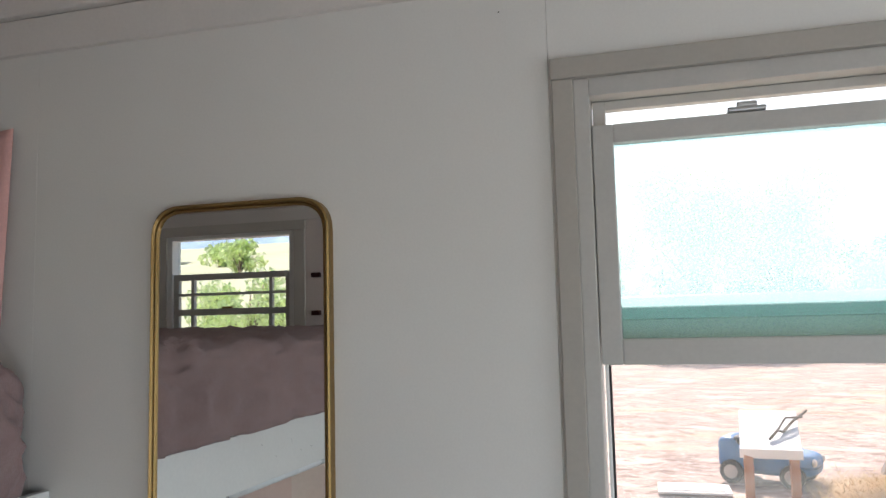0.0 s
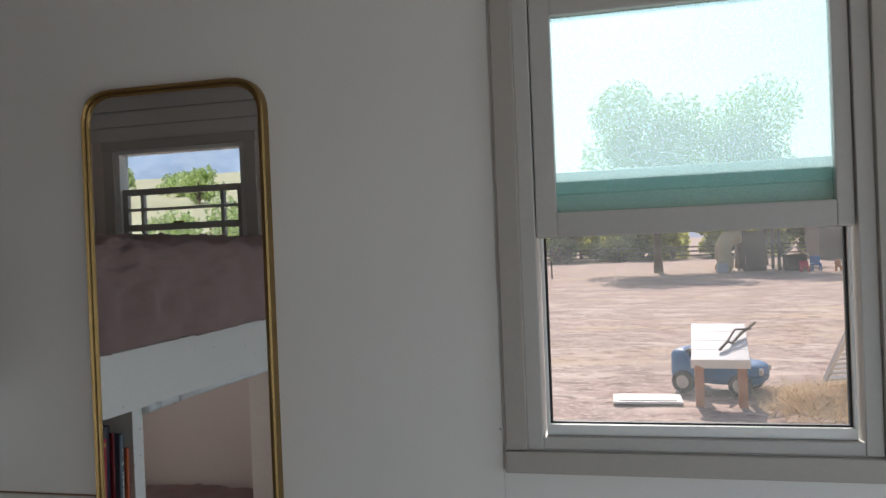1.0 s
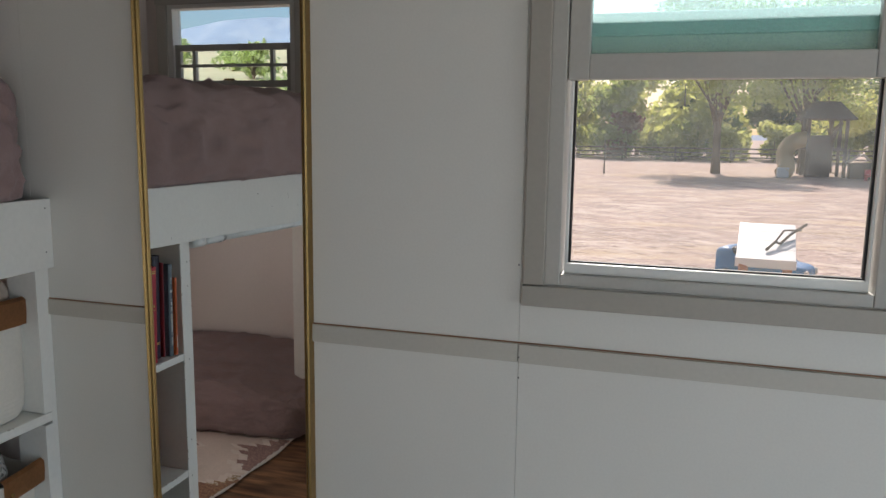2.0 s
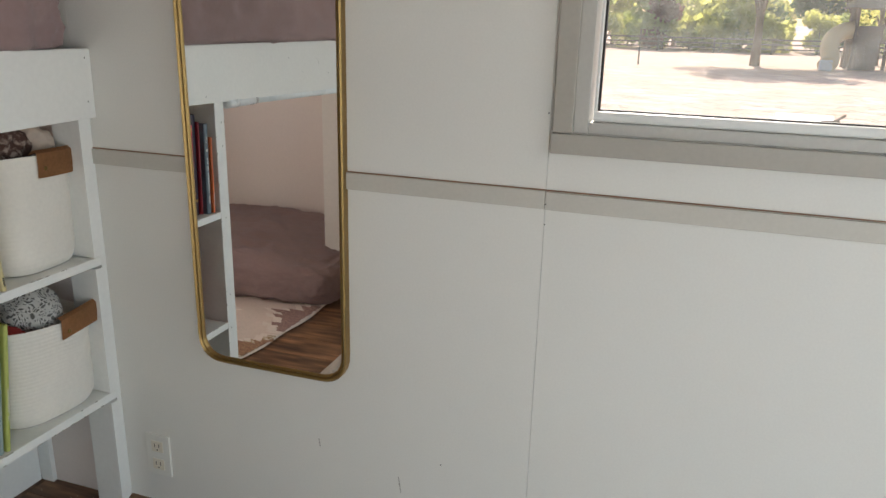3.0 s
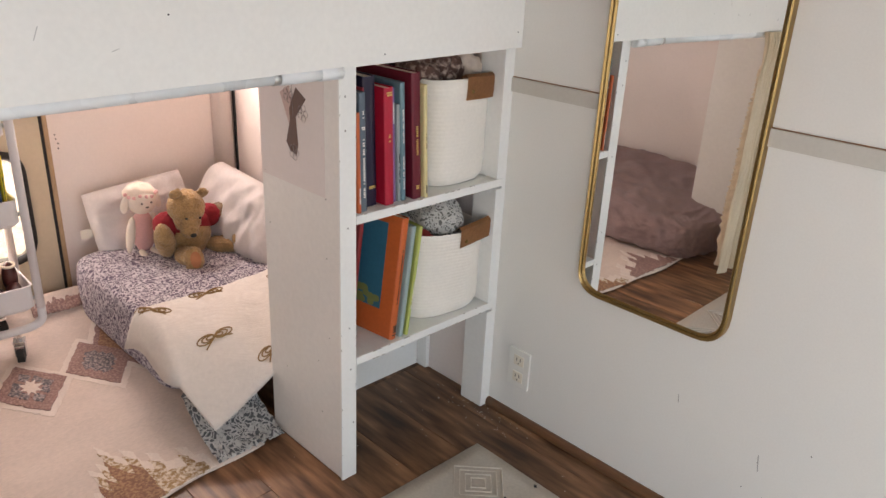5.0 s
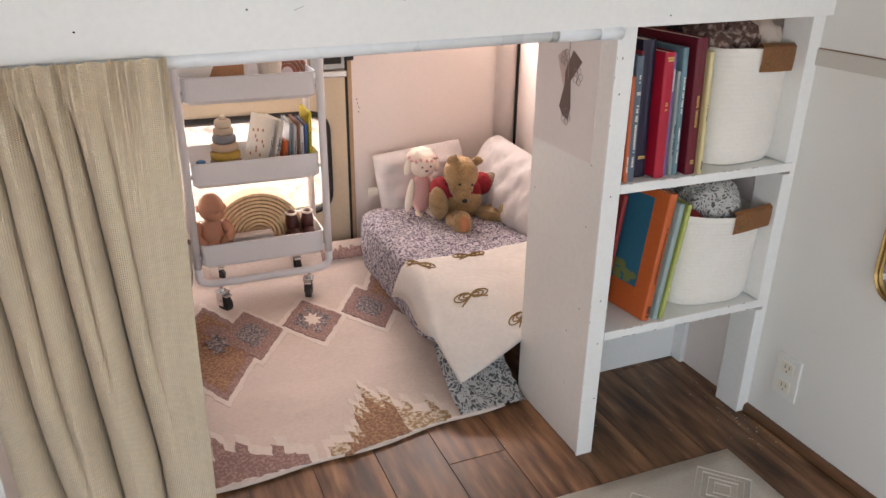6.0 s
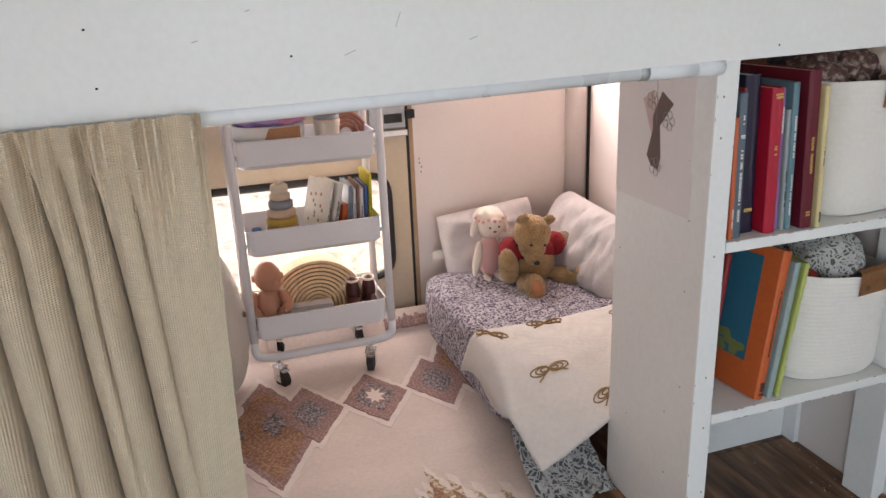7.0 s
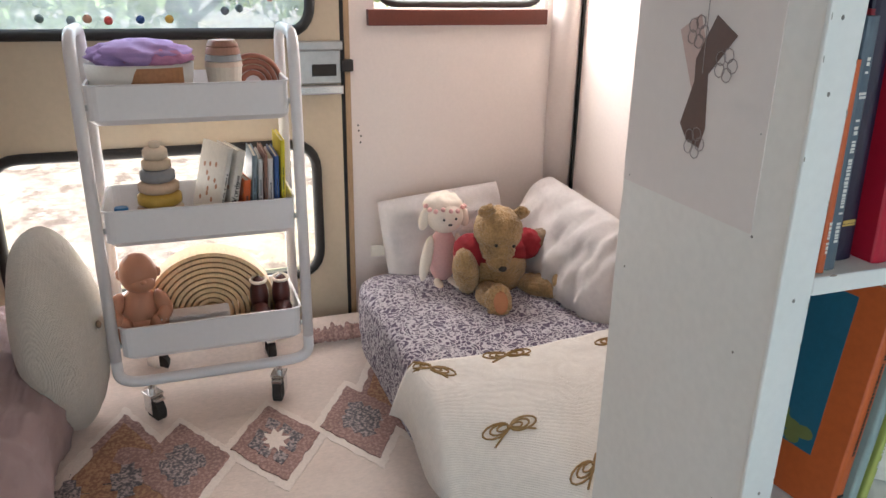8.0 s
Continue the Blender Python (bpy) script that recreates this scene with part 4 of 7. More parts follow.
# ---- bedding on the bunk ----
b = bmesh.new()
soft_box(b, (-2.50, -0.84, 1.0845), (-1.135, 1.322, 1.445), 6.0, 90, ((0.018, 0.36), (0.019, 0.13), (0.012, 0.05), (0.005, 0.025)), flat=0.002)
for v in b.verts:
    if v.co.z < 1.1715:
        v.co.x = min(v.co.x, -1.168)
    else:
        v.co.x += 0.075 * min(1.0, max(0.0, (v.co.y - 1.05) / 0.2)) * (v.co.x > -1.5)
solo("bunk_duvet", b, MAUVE, "rumpled mauve linen duvet over the bunk mattress", "duvet", smooth=True)
b = bmesh.new()
sheet(b, 24, 24, lambda u, v: (-1.245 - 0.75 * u * (0.6 + 0.4 * v), NORTH - 0.012 - 0.035 * v * (1 + math.sin(u * 26)) * 0.5 - 0.01, 1.925 - v * 0.42 - 0.16 * math.sin(math.pi * u) * v - 0.04 * u), 0.002)
solo("wall_drape", b, PINK, "pale pink cloth pinned to the wall above the bunk", "drape", smooth=True)

# ---- baskets ----
def basket(loc, turn, w, d, h, group, label, tab=0.0, slump=0.0):
    """A coiled rope basket with leather tabs."""
    ob = thing("storage_basket", loc, label, "basket", group)
    ob.rotation_euler = (0, 0, radians(turn))
    b = bmesh.new()
    n, coils = 56, 26
    rings = []

    def outline(a, k):
        e = 3.2
        c, s = math.cos(a), math.sin(a)
        r = 1 / ((abs(c) ** e + abs(s) ** e) ** (1 / e))
        return Vector((c * r * d / 2 * k, s * r * w / 2 * k, 0))

    rows = []
    for i in range(coils * 4 + 1):
        t = i / (coils * 4)
        lip = 1.0 - 0.10 * (1 - min(1, t * 7)) ** 2 - 0.03 * (1 - t)
        rows.append((lip + 0.0065 * abs(math.sin(t * coils * math.pi)) - 0.004, t * h))
    rows = [(0.03, 0.002), (0.6, 0.001), (0.88, 0.001)] + rows
    rows += [(0.965, h - 0.002), (0.94, h * 0.7), (0.90, h * 0.3), (0.84, 0.02), (0.03, 0.016)]
    for k, z in rows:
        ring = []
        for j in range(n):
            a = j * math.tau / n
            p = outline(a, k * (1 + 0.012 * noise.noise((math.cos(a) * 2 + loc[2] * 9, math.sin(a) * 2, z * 7))))
            sag = slump * math.sin(a * 1.0 + 0.6) * z / h * 0.5 + 0.010 * noise.noise((math.cos(a) * 1.4, math.sin(a) * 1.4, 3 + loc[2] * 5)) * z / h
            ring.append(b.verts.new((p.x, p.y, z + sag)))
        rings.append(ring)
    for q, r in zip(rings, rings[1:]):
        for j in range(n):
            b.faces.new((q[j], q[(j + 1) % n], r[(j + 1) % n], r[j]))
    b.faces.new(rings[0][::-1]), b.faces.new(rings[-1])
    part("basket_body", b, ROPE, ob, "white coiled cotton rope", smooth=True, local=True)
    # leather tab folded over the rim at the front
    b = bmesh.new()
    pts = [(d / 2 + 0.0015, h * 0.80), (d / 2 + 0.004, h * 0.9), (d / 2 + 0.004, h + 0.002), (d / 2 - 0.006, h + 0.008), (d / 2 - 0.018, h - 0.002)]
    grid = []
    for k in range(9):
        y = tab + (k / 8 - 0.5) * 0.132
        drop = slump * math.sin(y / w * 2.4) * -0.6
        bow = -0.012 * ((y / (w / 2)) ** 2)
        grid.append([b.verts.new((px + bow, y, pz + drop)) for px, pz in pts])
    for q, r in zip(grid, grid[1:]):
        for i in range(len(pts) - 1):
            b.faces.new((q[i], r[i], r[i + 1], q[i + 1]))
    bmesh.ops.solidify(b, geom=b.faces[:], thickness=-0.0025)
    strap = part("leather_tab", b, LEATHER, ob, "tan leather tab", smooth=False, local=True)
    for sy in (-1, 1):
        b = bmesh.new()
        ball(b, (d / 2 + 0.0065 - 0.012 * (((tab + sy * 0.048) / (w / 2)) ** 2), tab + sy * 0.048, h * 0.88), (0.002, 0.005, 0.005), seg=10, ring=8)
        part("rivet", b, BRASS, strap, smooth=True, local=True)
    return ob


def bundle(loc, r, material, label, seed, crumple=0.3):
    """A bunched piece of cloth."""
    b = bmesh.new()
    vs = bmesh.ops.create_icosphere(b, subdivisions=4, radius=1.0)["verts"]
    for v in vs:
        p = v.co.copy()
        k = 1 + crumple * (1 - 2.2 * abs(noise.noise(p * 1.7 + Vector((seed, 0, 0))))) + crumple * 0.5 * (1 - 2 * abs(noise.noise(p * 4.5 + Vector((0, seed, 0)))))
        v.co = Vector((p.x * r[0], p.y * r[1], p.z * r[2])) * k + Vector(loc)
    return solo("folded_cloth", b, material, label, "cloth", "clothes in the baskets", smooth=True)


basket((-1.298, 1.20, 0.689), 3, 0.222, 0.225, 0.262, "rope baskets on the shelves", "white coiled rope basket with tan leather tab on a shelf", 0.045, 0.006)
basket((-1.295, 1.185, 0.335), -5, 0.255, 0.235, 0.232, "rope baskets on the shelves", "slumped white coiled rope basket with leather tab on a shelf", 0.075, -0.02)
basket((-1.315, -0.60, 0.689), 0, 0.25, 0.23, 0.23, "rope baskets on the shelves", "white coiled rope basket on the shelf behind the curtain", 0.0, 0.0)
basket((-1.315, -0.57, 0.335), 2, 0.25, 0.235, 0.215, "rope baskets on the shelves", "white coiled rope basket on the lower shelf behind the curtain", 0.0, 0.0)
BROWNCLOTH = mat("brown_floral_cotton", (0.10, 0.052, 0.04), 0.9, var=0.2, scale=14, fine=70, bump=0.4, second=(0.36, 0.27, 0.22), share=0.58)
LEAFCLOTH = weave("white_leaf_print", (0.74, 0.71, 0.66), (0.66, 0.63, 0.58), 200, floral=((0.15, 0.14, 0.12), 78.0, 0.15))
bundle((-1.29, 1.12, 0.952), (0.05, 0.045, 0.035), BROWNCLOTH, "bunched brown patterned cotton in a rope basket", 1.0)
bundle((-1.30, 1.19, 0.957), (0.06, 0.05, 0.04), BROWNCLOTH, "bunched brown floral cotton in a rope basket", 5.0)
bundle((-1.28, 1.255, 0.955), (0.05, 0.032, 0.042), tint(0.55, 0.45, 0.37, 0.9), "bunched beige ruffled cotton in a rope basket", 9.0)
bundle((-1.36, 1.14, 0.962), (0.05, 0.05, 0.035), tint(0.03, 0.025, 0.03, 0.9), "black cloth in a rope basket", 3.0)
bundle((-1.28, 1.185, 0.582), (0.075, 0.062, 0.056), LEAFCLOTH, "bunched white cotton with dark leaf print", 2.0, 0.14)
bundle((-1.26, 1.098, 0.547), (0.05, 0.03, 0.022), tint(0.30, 0.03, 0.025, 0.9), "red cloth in a rope basket", 7.0)
bundle((-1.34, 1.13, 0.557), (0.05, 0.05, 0.03), LEAFCLOTH, "crumpled printed cotton in a rope basket", 11.0)
bundle((-1.37, 1.23, 0.562), (0.05, 0.05, 0.035), tint(0.42, 0.38, 0.34, 0.9), "grey-beige cloth in a rope basket", 13.0)
bundle((-1.31, -0.58, 0.542), (0.07, 0.08, 0.02), tint(0.03, 0.026, 0.026, 0.9), "dark cloth in a rope basket", 17.0)


# ---- books ----
def book(y, t, h, d, front, z, lean, colour, group, label, swing=0.0, title=None, cover=None):
    """A hardback standing on a shelf, its spine to the front; lean in degrees towards +y."""
    ob = thing("book", (front + (0.012 if front > -2 else 0), y, z), label, "book", group)
    ob.rotation_euler = (radians(-lean), 0, radians(swing))
    c = tint(*colour, 0.42)
    b = bmesh.new()
    box(b, -d, -0.004, -t / 2, -t / 2 + 0.0025, 0, h, bevel=0.0006)
    box(b, -d, -0.004, t / 2 - 0.0025, t / 2, 0, h, bevel=0.0006)
    vs = []
    n = 7
    for zz in (0, h):
        for k in range(n):
            a = math.pi * (k / (n - 1) - 0.5)
            vs.append(b.verts.new((-0.004 + 0.004 * math.cos(a), math.sin(a) * t / 2, zz)))
    for k in range(n - 1):
        b.faces.new((vs[k], vs[k + 1], vs[n + k + 1], vs[n + k]))
    part("cover", b, c, ob, local=True)
    part("pages", boxes((-d + 0.004, -0.0045, -t / 2 + 0.0027, t / 2 - 0.0027, 0.003, h - 0.003)), PAPER, ob, "cream page block", local=True)
    if title:
        tc, spans = title
        letters = random.Random(int(y * 10000))
        for z0, z1, wide in spans:
            k = max(0.0012, t * wide * 0.38)
            b = bmesh.new()
            zz = z0 * h
            while zz < z1 * h - 0.002:
                step = letters.uniform(0.0025, 0.0055)
                if letters.random() > 0.16:
                    box(b, 0.0002, 0.0006, -k * letters.uniform(0.7, 1.0), k, zz, zz + step * 0.72)
                zz += step
            part("spine_lettering", b, tint(*tc, 0.5), ob, local=True, kind="stuff")
    if cover:
        part("cover_picture", boxes((-d + 0.02, -0.045, -t / 2 - 0.0006, -t / 2 - 0.0002, h * 0.22, h * 0.93)), tint(*cover, 0.4), ob, "blue cover picture", local=True)
        b = bmesh.new()
        random.seed(3)
        for k in range(26):
            xx, zz = -d + 0.03 + random.random() * (d - 0.09), h * (0.24 + 0.12 * random.random())
            ball(b, (xx, -t / 2 - 0.0006, zz), (0.012, 0.0004, 0.009), seg=8, ring=5)
        part("cover_foliage", b, tint(0.20, 0.22, 0.07, 0.5), ob, "green foliage on the cover", local=True, kind="stuff")
    return ob


TOP_BOOKS, LOW_BOOKS = "books on the upper shelf", "books on the lower shelf"
ZT, ZL = 0.6885, 0.3345
W, G, K = (0.75, 0.72, 0.66), (0.55, 0.38, 0.10), (0.02, 0.02, 0.02)
book(0.8585, 0.009, 0.222, 0.20, -1.185, ZT, -1.5, (0.55, 0.12, 0.035), TOP_BOOKS, "thin orange hardback standing against the side panel", 0, (W, ((0.1, 0.25, 0.5),)))
book(0.8745, 0.017, 0.262, 0.21, -1.19, ZT, -1.5, (0.10, 0.13, 0.16), TOP_BOOKS, "grey-blue hardback with pale spine lettering", 0, (W, ((0.12, 0.62, 0.4), (0.7, 0.74, 0.7), (0.78, 0.86, 0.3))))
book(0.888, 0.006, 0.268, 0.20, -1.205, ZT, -1.5, (0.30, 0.03, 0.04), TOP_BOOKS, "thin dark red book on the upper shelf")
book(0.9115, 0.032, 0.290, 0.24, -1.21, ZT, -2.0, (0.014, 0.009, 0.028), TOP_BOOKS, "thick dark navy hardback on the upper shelf", 0, (G, ((0.14, 0.17, 0.8),)))
book(0.9485, 0.025, 0.266, 0.20, -1.19, ZT, -2.0, (0.42, 0.010, 0.032), TOP_BOOKS, "bright red hardback with a yellow head band", 0, (G, ((0.93, 0.985, 0.85), (0.55, 0.62, 0.3))))
book(0.9705, 0.010, 0.262, 0.20, -1.20, ZT, -2.5, (0.22, 0.13, 0.30), TOP_BOOKS, "thin purple book on the upper shelf", 0, (W, ((0.70, 0.88, 0.5),)))
book(0.9815, 0.008, 0.225, 0.19, -1.195, ZT, -2.5, (0.30, 0.34, 0.33), TOP_BOOKS, "thin grey-green book on the upper shelf", 0, (K, ((0.2, 0.5, 0.4),)))
book(0.9945, 0.014, 0.272, 0.20, -1.195, ZT, -2.5, (0.13, 0.22, 0.25), TOP_BOOKS, "slate blue hardback on the upper shelf", 0, (W, ((0.1, 0.4, 0.3), (0.5, 0.8, 0.35))))
book(1.0055, 0.006, 0.268, 0.20, -1.205, ZT, -2.5, (0.08, 0.17, 0.20), TOP_BOOKS, "thin teal book on the upper shelf")
book(1.0300, 0.026, 0.292, 0.24, -1.187, ZT, -3.0, (0.13, 0.009, 0.020), TOP_BOOKS, "thick maroon hardback with gilt lettering", 0, (G, ((0.36, 0.60, 0.3), (0.08, 0.11, 0.5))))
book(1.0520, 0.011, 0.264, 0.20, -1.180, ZT, -3.0, (0.66, 0.55, 0.28), TOP_BOOKS, "thin pale yellow picture book on the upper shelf", 0, (K, ((0.04, 0.12, 0.5), (0.45, 0.6, 0.2))))
book(0.8800, 0.012, 0.300, 0.22, -1.25, ZL, 7.0, (0.24, 0.02, 0.02), LOW_BOOKS, "dark red picture book leaning on the lower shelf")
book(0.9650, 0.022, 0.310, 0.235, -1.190, ZL, 7.5, (0.55, 0.12, 0.03), LOW_BOOKS, "large orange picture book with a blue cover picture", 7, (K, ((0.03, 0.12, 0.75), (0.3, 0.75, 0.25))), (0.035, 0.14, 0.21))
book(0.9905, 0.014, 0.285, 0.22, -1.188, ZL, 7.5, (0.30, 0.38, 0.36), LOW_BOOKS, "grey-green picture book leaning on the lower shelf", 3)
book(1.0070, 0.010, 0.283, 0.22, -1.186, ZL, 7.5, (0.42, 0.46, 0.12), LOW_BOOKS, "lime green picture book leaning on the lower shelf", -4, (W, ((0.25, 0.5, 0.3),)))

# ---- rugs ----
rug = thing("kilim_rug", (-1.9, 0.3, 0.0), "cream kilim with raised brown and grey diamonds in the nook", "rug")
b = bmesh.new()


def rug_point(u, v):
    x = -1.352 - 1.16 * u
    y = -0.42 + 1.15 * v
    x -= 0.060 * max(0.0, v - 0.45) ** 1.2 * 2.2 * (1 - u) if v > 0.45 else 0
    x += 0.006 * math.sin(v * 21) * (1 - u) ** 6
    z = 0.009 + 0.0015 * noise.noise((x * 6, y * 3, 0)) + 0.0014 * math.sin(y * 26 + x * 4) * math.exp(-((u - 0.25) / 0.25) ** 2)
    if u > 0.94:
        z += (u - 0.94) * 1.2
    return Vector((x, y, max(z, 0.005)))


def rug_height(x, y):
    return rug_point((-1.352 - x) / 1.16, (y + 0.42) / 1.15).z


sheet(b, 60, 60, rug_point, -0.004)
part("rug_ground", b, RUG, rug, "cream woven ground", smooth=True)


def motif(name, pts, material, lift, label=""):
    """A patch of pile that follows the ground."""
    fine = []
    for (ax, ay), (bx, by) in zip(pts, pts[1:] + pts[:1]):
        n = max(1, int(math.hypot(bx - ax, by - ay) / 0.011))
        for k in range(n):
            x, y = ax + (bx - ax) * k / n, ay + (by - ay) * k / n
            fine.append((x + 0.006 * noise.noise((x * 60, y * 60, lift * 900)), y + 0.006 * noise.noise((x * 60, y * 60, 7 + lift * 900))))
    pts = fine
    b = bmesh.new()
    top = [b.verts.new((x, y, rug_height(x, y) + 0.0015 + lift)) for x, y in pts]
    low = [b.verts.new((x, y, rug_height(x, y) - 0.002)) for x, y in pts]
    b.faces.new(top)
    for i in range(len(pts)):
        j = (i + 1) % len(pts)
        b.faces.new((low[i], low[j], top[j], top[i]))
    return part(name, b, material, rug, label)


def diamond(cx, cy, rx, ry, steps=1):
    """Points of a diamond, its sides stepped when steps is over one."""
    pts = []
    corners = [(rx, 0), (0, ry), (-rx, 0), (0, -ry)]
    for (ax, ay), (bx, by) in zip(corners, corners[1:] + corners[:1]):
        for k in range(steps):
            u = k / steps
            pts.append((cx + ax + (bx - ax) * u, cy + ay + (by - ay) * u))
            if steps > 1:
                v = (k + 1) / steps
                pts.append((cx + ax + (bx - ax) * v, cy + ay + (by - ay) * u) if abs(ax) > abs(bx) else (cx + ax + (bx - ax) * u, cy + ay + (by - ay) * v))
    return pts


# a chain of diamonds, each set in a raised cream outline
CHAIN = ((-2.055, 0.362, 0.150, 0.098), (-2.080, 0.562, 0.160, 0.098), (-2.030, 0.165, 0.160, 0.098))
WIDE = ((-1.985, 0.045, 0.290, 0.150), (-2.160, 0.690, 0.255, 0.120))
for k, (cx, cy, rx, ry) in enumerate(CHAIN + WIDE):
    motif("border", diamond(cx, cy, rx + 0.032, ry + 0.022), RUG_CREAM, 0.0002 * k, "raised cream border")
for k, (cx, cy, rx, ry) in enumerate(WIDE):
    motif("diamond", diamond(cx, cy, rx, ry), RUG_MAUVE, 0.0014 + 0.0002 * k, "plum brown diamond")
    motif("diamond", diamond(cx, cy, rx * 0.86, ry * 0.84), RUG_BROWN, 0.0022 + 0.0002 * k, "rust brown field")
for k, (cx, cy, rx, ry) in enumerate(CHAIN):
    motif("diamond", diamond(cx, cy, rx, ry), RUG_MAUVE, 0.0028 + 0.0002 * k, "plum brown diamond")
    motif("diamond_core", diamond(cx, cy, rx * 0.62, ry * 0.62, 4), RUG_MAUVE if k == 0 else RUG_GREY, 0.0040, "slate grey diamond")
    if k == 0:
        for dx, dy, q in ((-0.065, 0, 0.02), (0.065, 0, 0.02), (0, -0.042, 0.02), (0, 0.042, 0.02), (-0.035, 0.028, 0.016), (0.035, -0.028, 0.016), (0.035, 0.028, 0.016), (-0.035, -0.028, 0.016)):
            motif("diamond_core", diamond(cx + dx, cy + dy, q * 1.5, q * 0.9), RUG_GREY, 0.0046, "slate grey speck")
        motif("diamond_star", [(cx + r * 0.048 * math.cos(a), cy + r * 0.030 * math.sin(a)) for a, r in [(i * math.tau / 16, 1.0 if i % 2 == 0 else 0.55) for i in range(16)]], RUG_CREAM, 0.0052, "cream star")
motif("diamond_core", diamond(-2.010, 0.058, 0.085, 0.042, 3), RUG_GREY, 0.0052, "slate grey diamond")
motif("diamond_core", diamond(-1.99, -0.05, 0.080, 0.040, 3), RUG_GREY, 0.0040, "slate grey diamond")


def skyline(y0, y1, heights, x_base, material, lift, label, grow=0.0):
    """A stepped peak motif along the rug's front edge."""
    n = len(heights)
    pts = [(x_base(y0), y0)]
    for k, h in enumerate(heights):
        a, c = y0 + (y1 - y0) * k / n, y0 + (y1 - y0) * (k + 1) / n
        pts += [(x_base(a) - h - grow, a), (x_base(c) - h * 0.8 - grow, c)]
    pts.append((x_base(y1), y1))
    return motif("peak", pts, material, lift, label)


edge_x = lambda y: rug_point(0.004, (y + 0.42) / 1.15).x
H1 = (0.04, 0.05, 0.04, 0.08, 0.10, 0.19, 0.20, 0.27, 0.20, 0.21, 0.12, 0.14, 0.07, 0.06, 0.10, 0.04)
H2 = (0.05, 0.09, 0.07, 0.13, 0.20, 0.14, 0.16, 0.10, 0.08, 0.11, 0.06, 0.04)
skyline(0.235, 0.590, H1, edge_x, RUG_CREAM, 0.0, "raised cream outline", 0.035)
skyline(0.245, 0.575, H1, edge_x, RUG_TAN, 0.0015, "tan stepped peaks")
skyline(0.275, 0.45, H1[2:10], edge_x, RUG_BROWN, 0.0030, "rust stepped peaks", -0.045)
skyline(-0.13, 0.215, H2, edge_x, RUG_CREAM, 0.0, "raised cream outline", 0.035)
skyline(-0.12, 0.195, H2, edge_x, RUG_MAUVE, 0.0015, "plum stepped peaks")
skyline(-0.41, -0.15, H1[3:11], edge_x, RUG_TAN, 0.0015, "tan stepped peaks")
# the far end rides up the wall with a plum band
b = bmesh.new()
sheet(b, 6, 60, lambda u, v: Vector((-2.455 - 0.060 * u, 0.500 + 0.20 * v, 0.030 + 0.036 * u ** 0.8 + 0.010 * noise.noise((u * 3, v * 14, 4)) + 0.004 * noise.noise((u * 9, v * 50, 1)))), 0.004)
part("end_band", b, RUG_MAUVE, rug, "plum brown end band", smooth=True)

room_rug = thing("flatweave_rug", (-0.3, 0.4, 0.0), "oatmeal flatweave rug with pale geometric lines and small dark marks", "rug")
RC = pose(-1.045, 1.156, 0, 0, 0, -0.8)
b = bmesh.new()
sheet(b, 40, 40, lambda u, v: RC @ Vector((1.65 * u, -1.5 * v, 0.007 + 0.0012 * noise.noise((u * 14, v * 12, 0)))), -0.005)
part("rug_ground", b, GREYRUG, room_rug, smooth=True)
b = bmesh.new()
for i in range(8):
    for j in range(7):
        cx, cy = 0.115 + i * 0.2, -0.115 - j * 0.2
        for q in (0.085, 0.065, 0.045, 0.025):
            pts = [RC @ Vector((cx + q * a, cy + q * c, 0.0092)) for a, c in ((1, 0), (0, 1), (-1, 0), (0, -1))]
            tube(b, pts, 0.0022, 4, True)
part("line_pattern", b, GREYRUG_LINE, room_rug, "pale woven lines", kind="stuff")
b = bmesh.new()
for i in range(8):
    for j in range(7):
        for dx, dy in ((0.1, 0.0), (0.1, 0.02), (0.08, 0.01), (0.12, 0.01), (0.1, 0.1)):
            p = RC @ Vector((0.115 + i * 0.2 + dx, -0.115 - j * 0.2 + dy, 0))
            ngon(b, [(p.x - 0.005, p.y), (p.x, p.y - 0.004), (p.x + 0.005, p.y), (p.x, p.y + 0.004)], 0.006, 0.0105)
part("dark_marks", b, GREYRUG_DOT, room_rug, "small charcoal marks", kind="stuff")

# ---- floor bed with blanket, pillows and soft toys ----
b = bmesh.new()
soft_box(b, (-2.47, 0.635, 0.012), (-1.735, 1.322, 0.218), 9.0, 40, ((0.006, 0.20), (0.004, 0.06)), flat=0.0)
solo("floor_mattress", b, SHEET, "low mattress in a purple sprig print sheet on the rug", "mattress", smooth=True)
b = bmesh.new()
sheet(b, 30, 40, lambda u, v: Vector((-1.60 + 0.19 * u, 0.60 + 0.19 * v, 0.012 + 0.10 * (1 - u) ** 1.6 + 0.022 * abs(noise.noise((u * 5, v * 9, 3))))), 0.003)
solo("bed_skirt", b, SHEET_GREY, "grey leaf print cloth spilling from under the blanket", "cloth", smooth=True)


def blanket_height(x, y):
    """Top of the bed, falling to the floor past its edges."""
    fx = min(1.0, max(0.0, (x + 1.80) / 0.42)) * (1 - 0.55 * min(1.0, max(0.0, (y - 0.62) / 0.25)))
    fy = min(1.0, max(0.0, (0.635 - y) / 0.09))
    k = max(fx * 0.92, fy)
    k = k * k * (3 - 2 * k)
    return 0.232 - 0.180 * k + 0.006 * noise.noise((x * 7, y * 7, 2)) + 0.004 * noise.noise((x * 17, y * 15, 5))


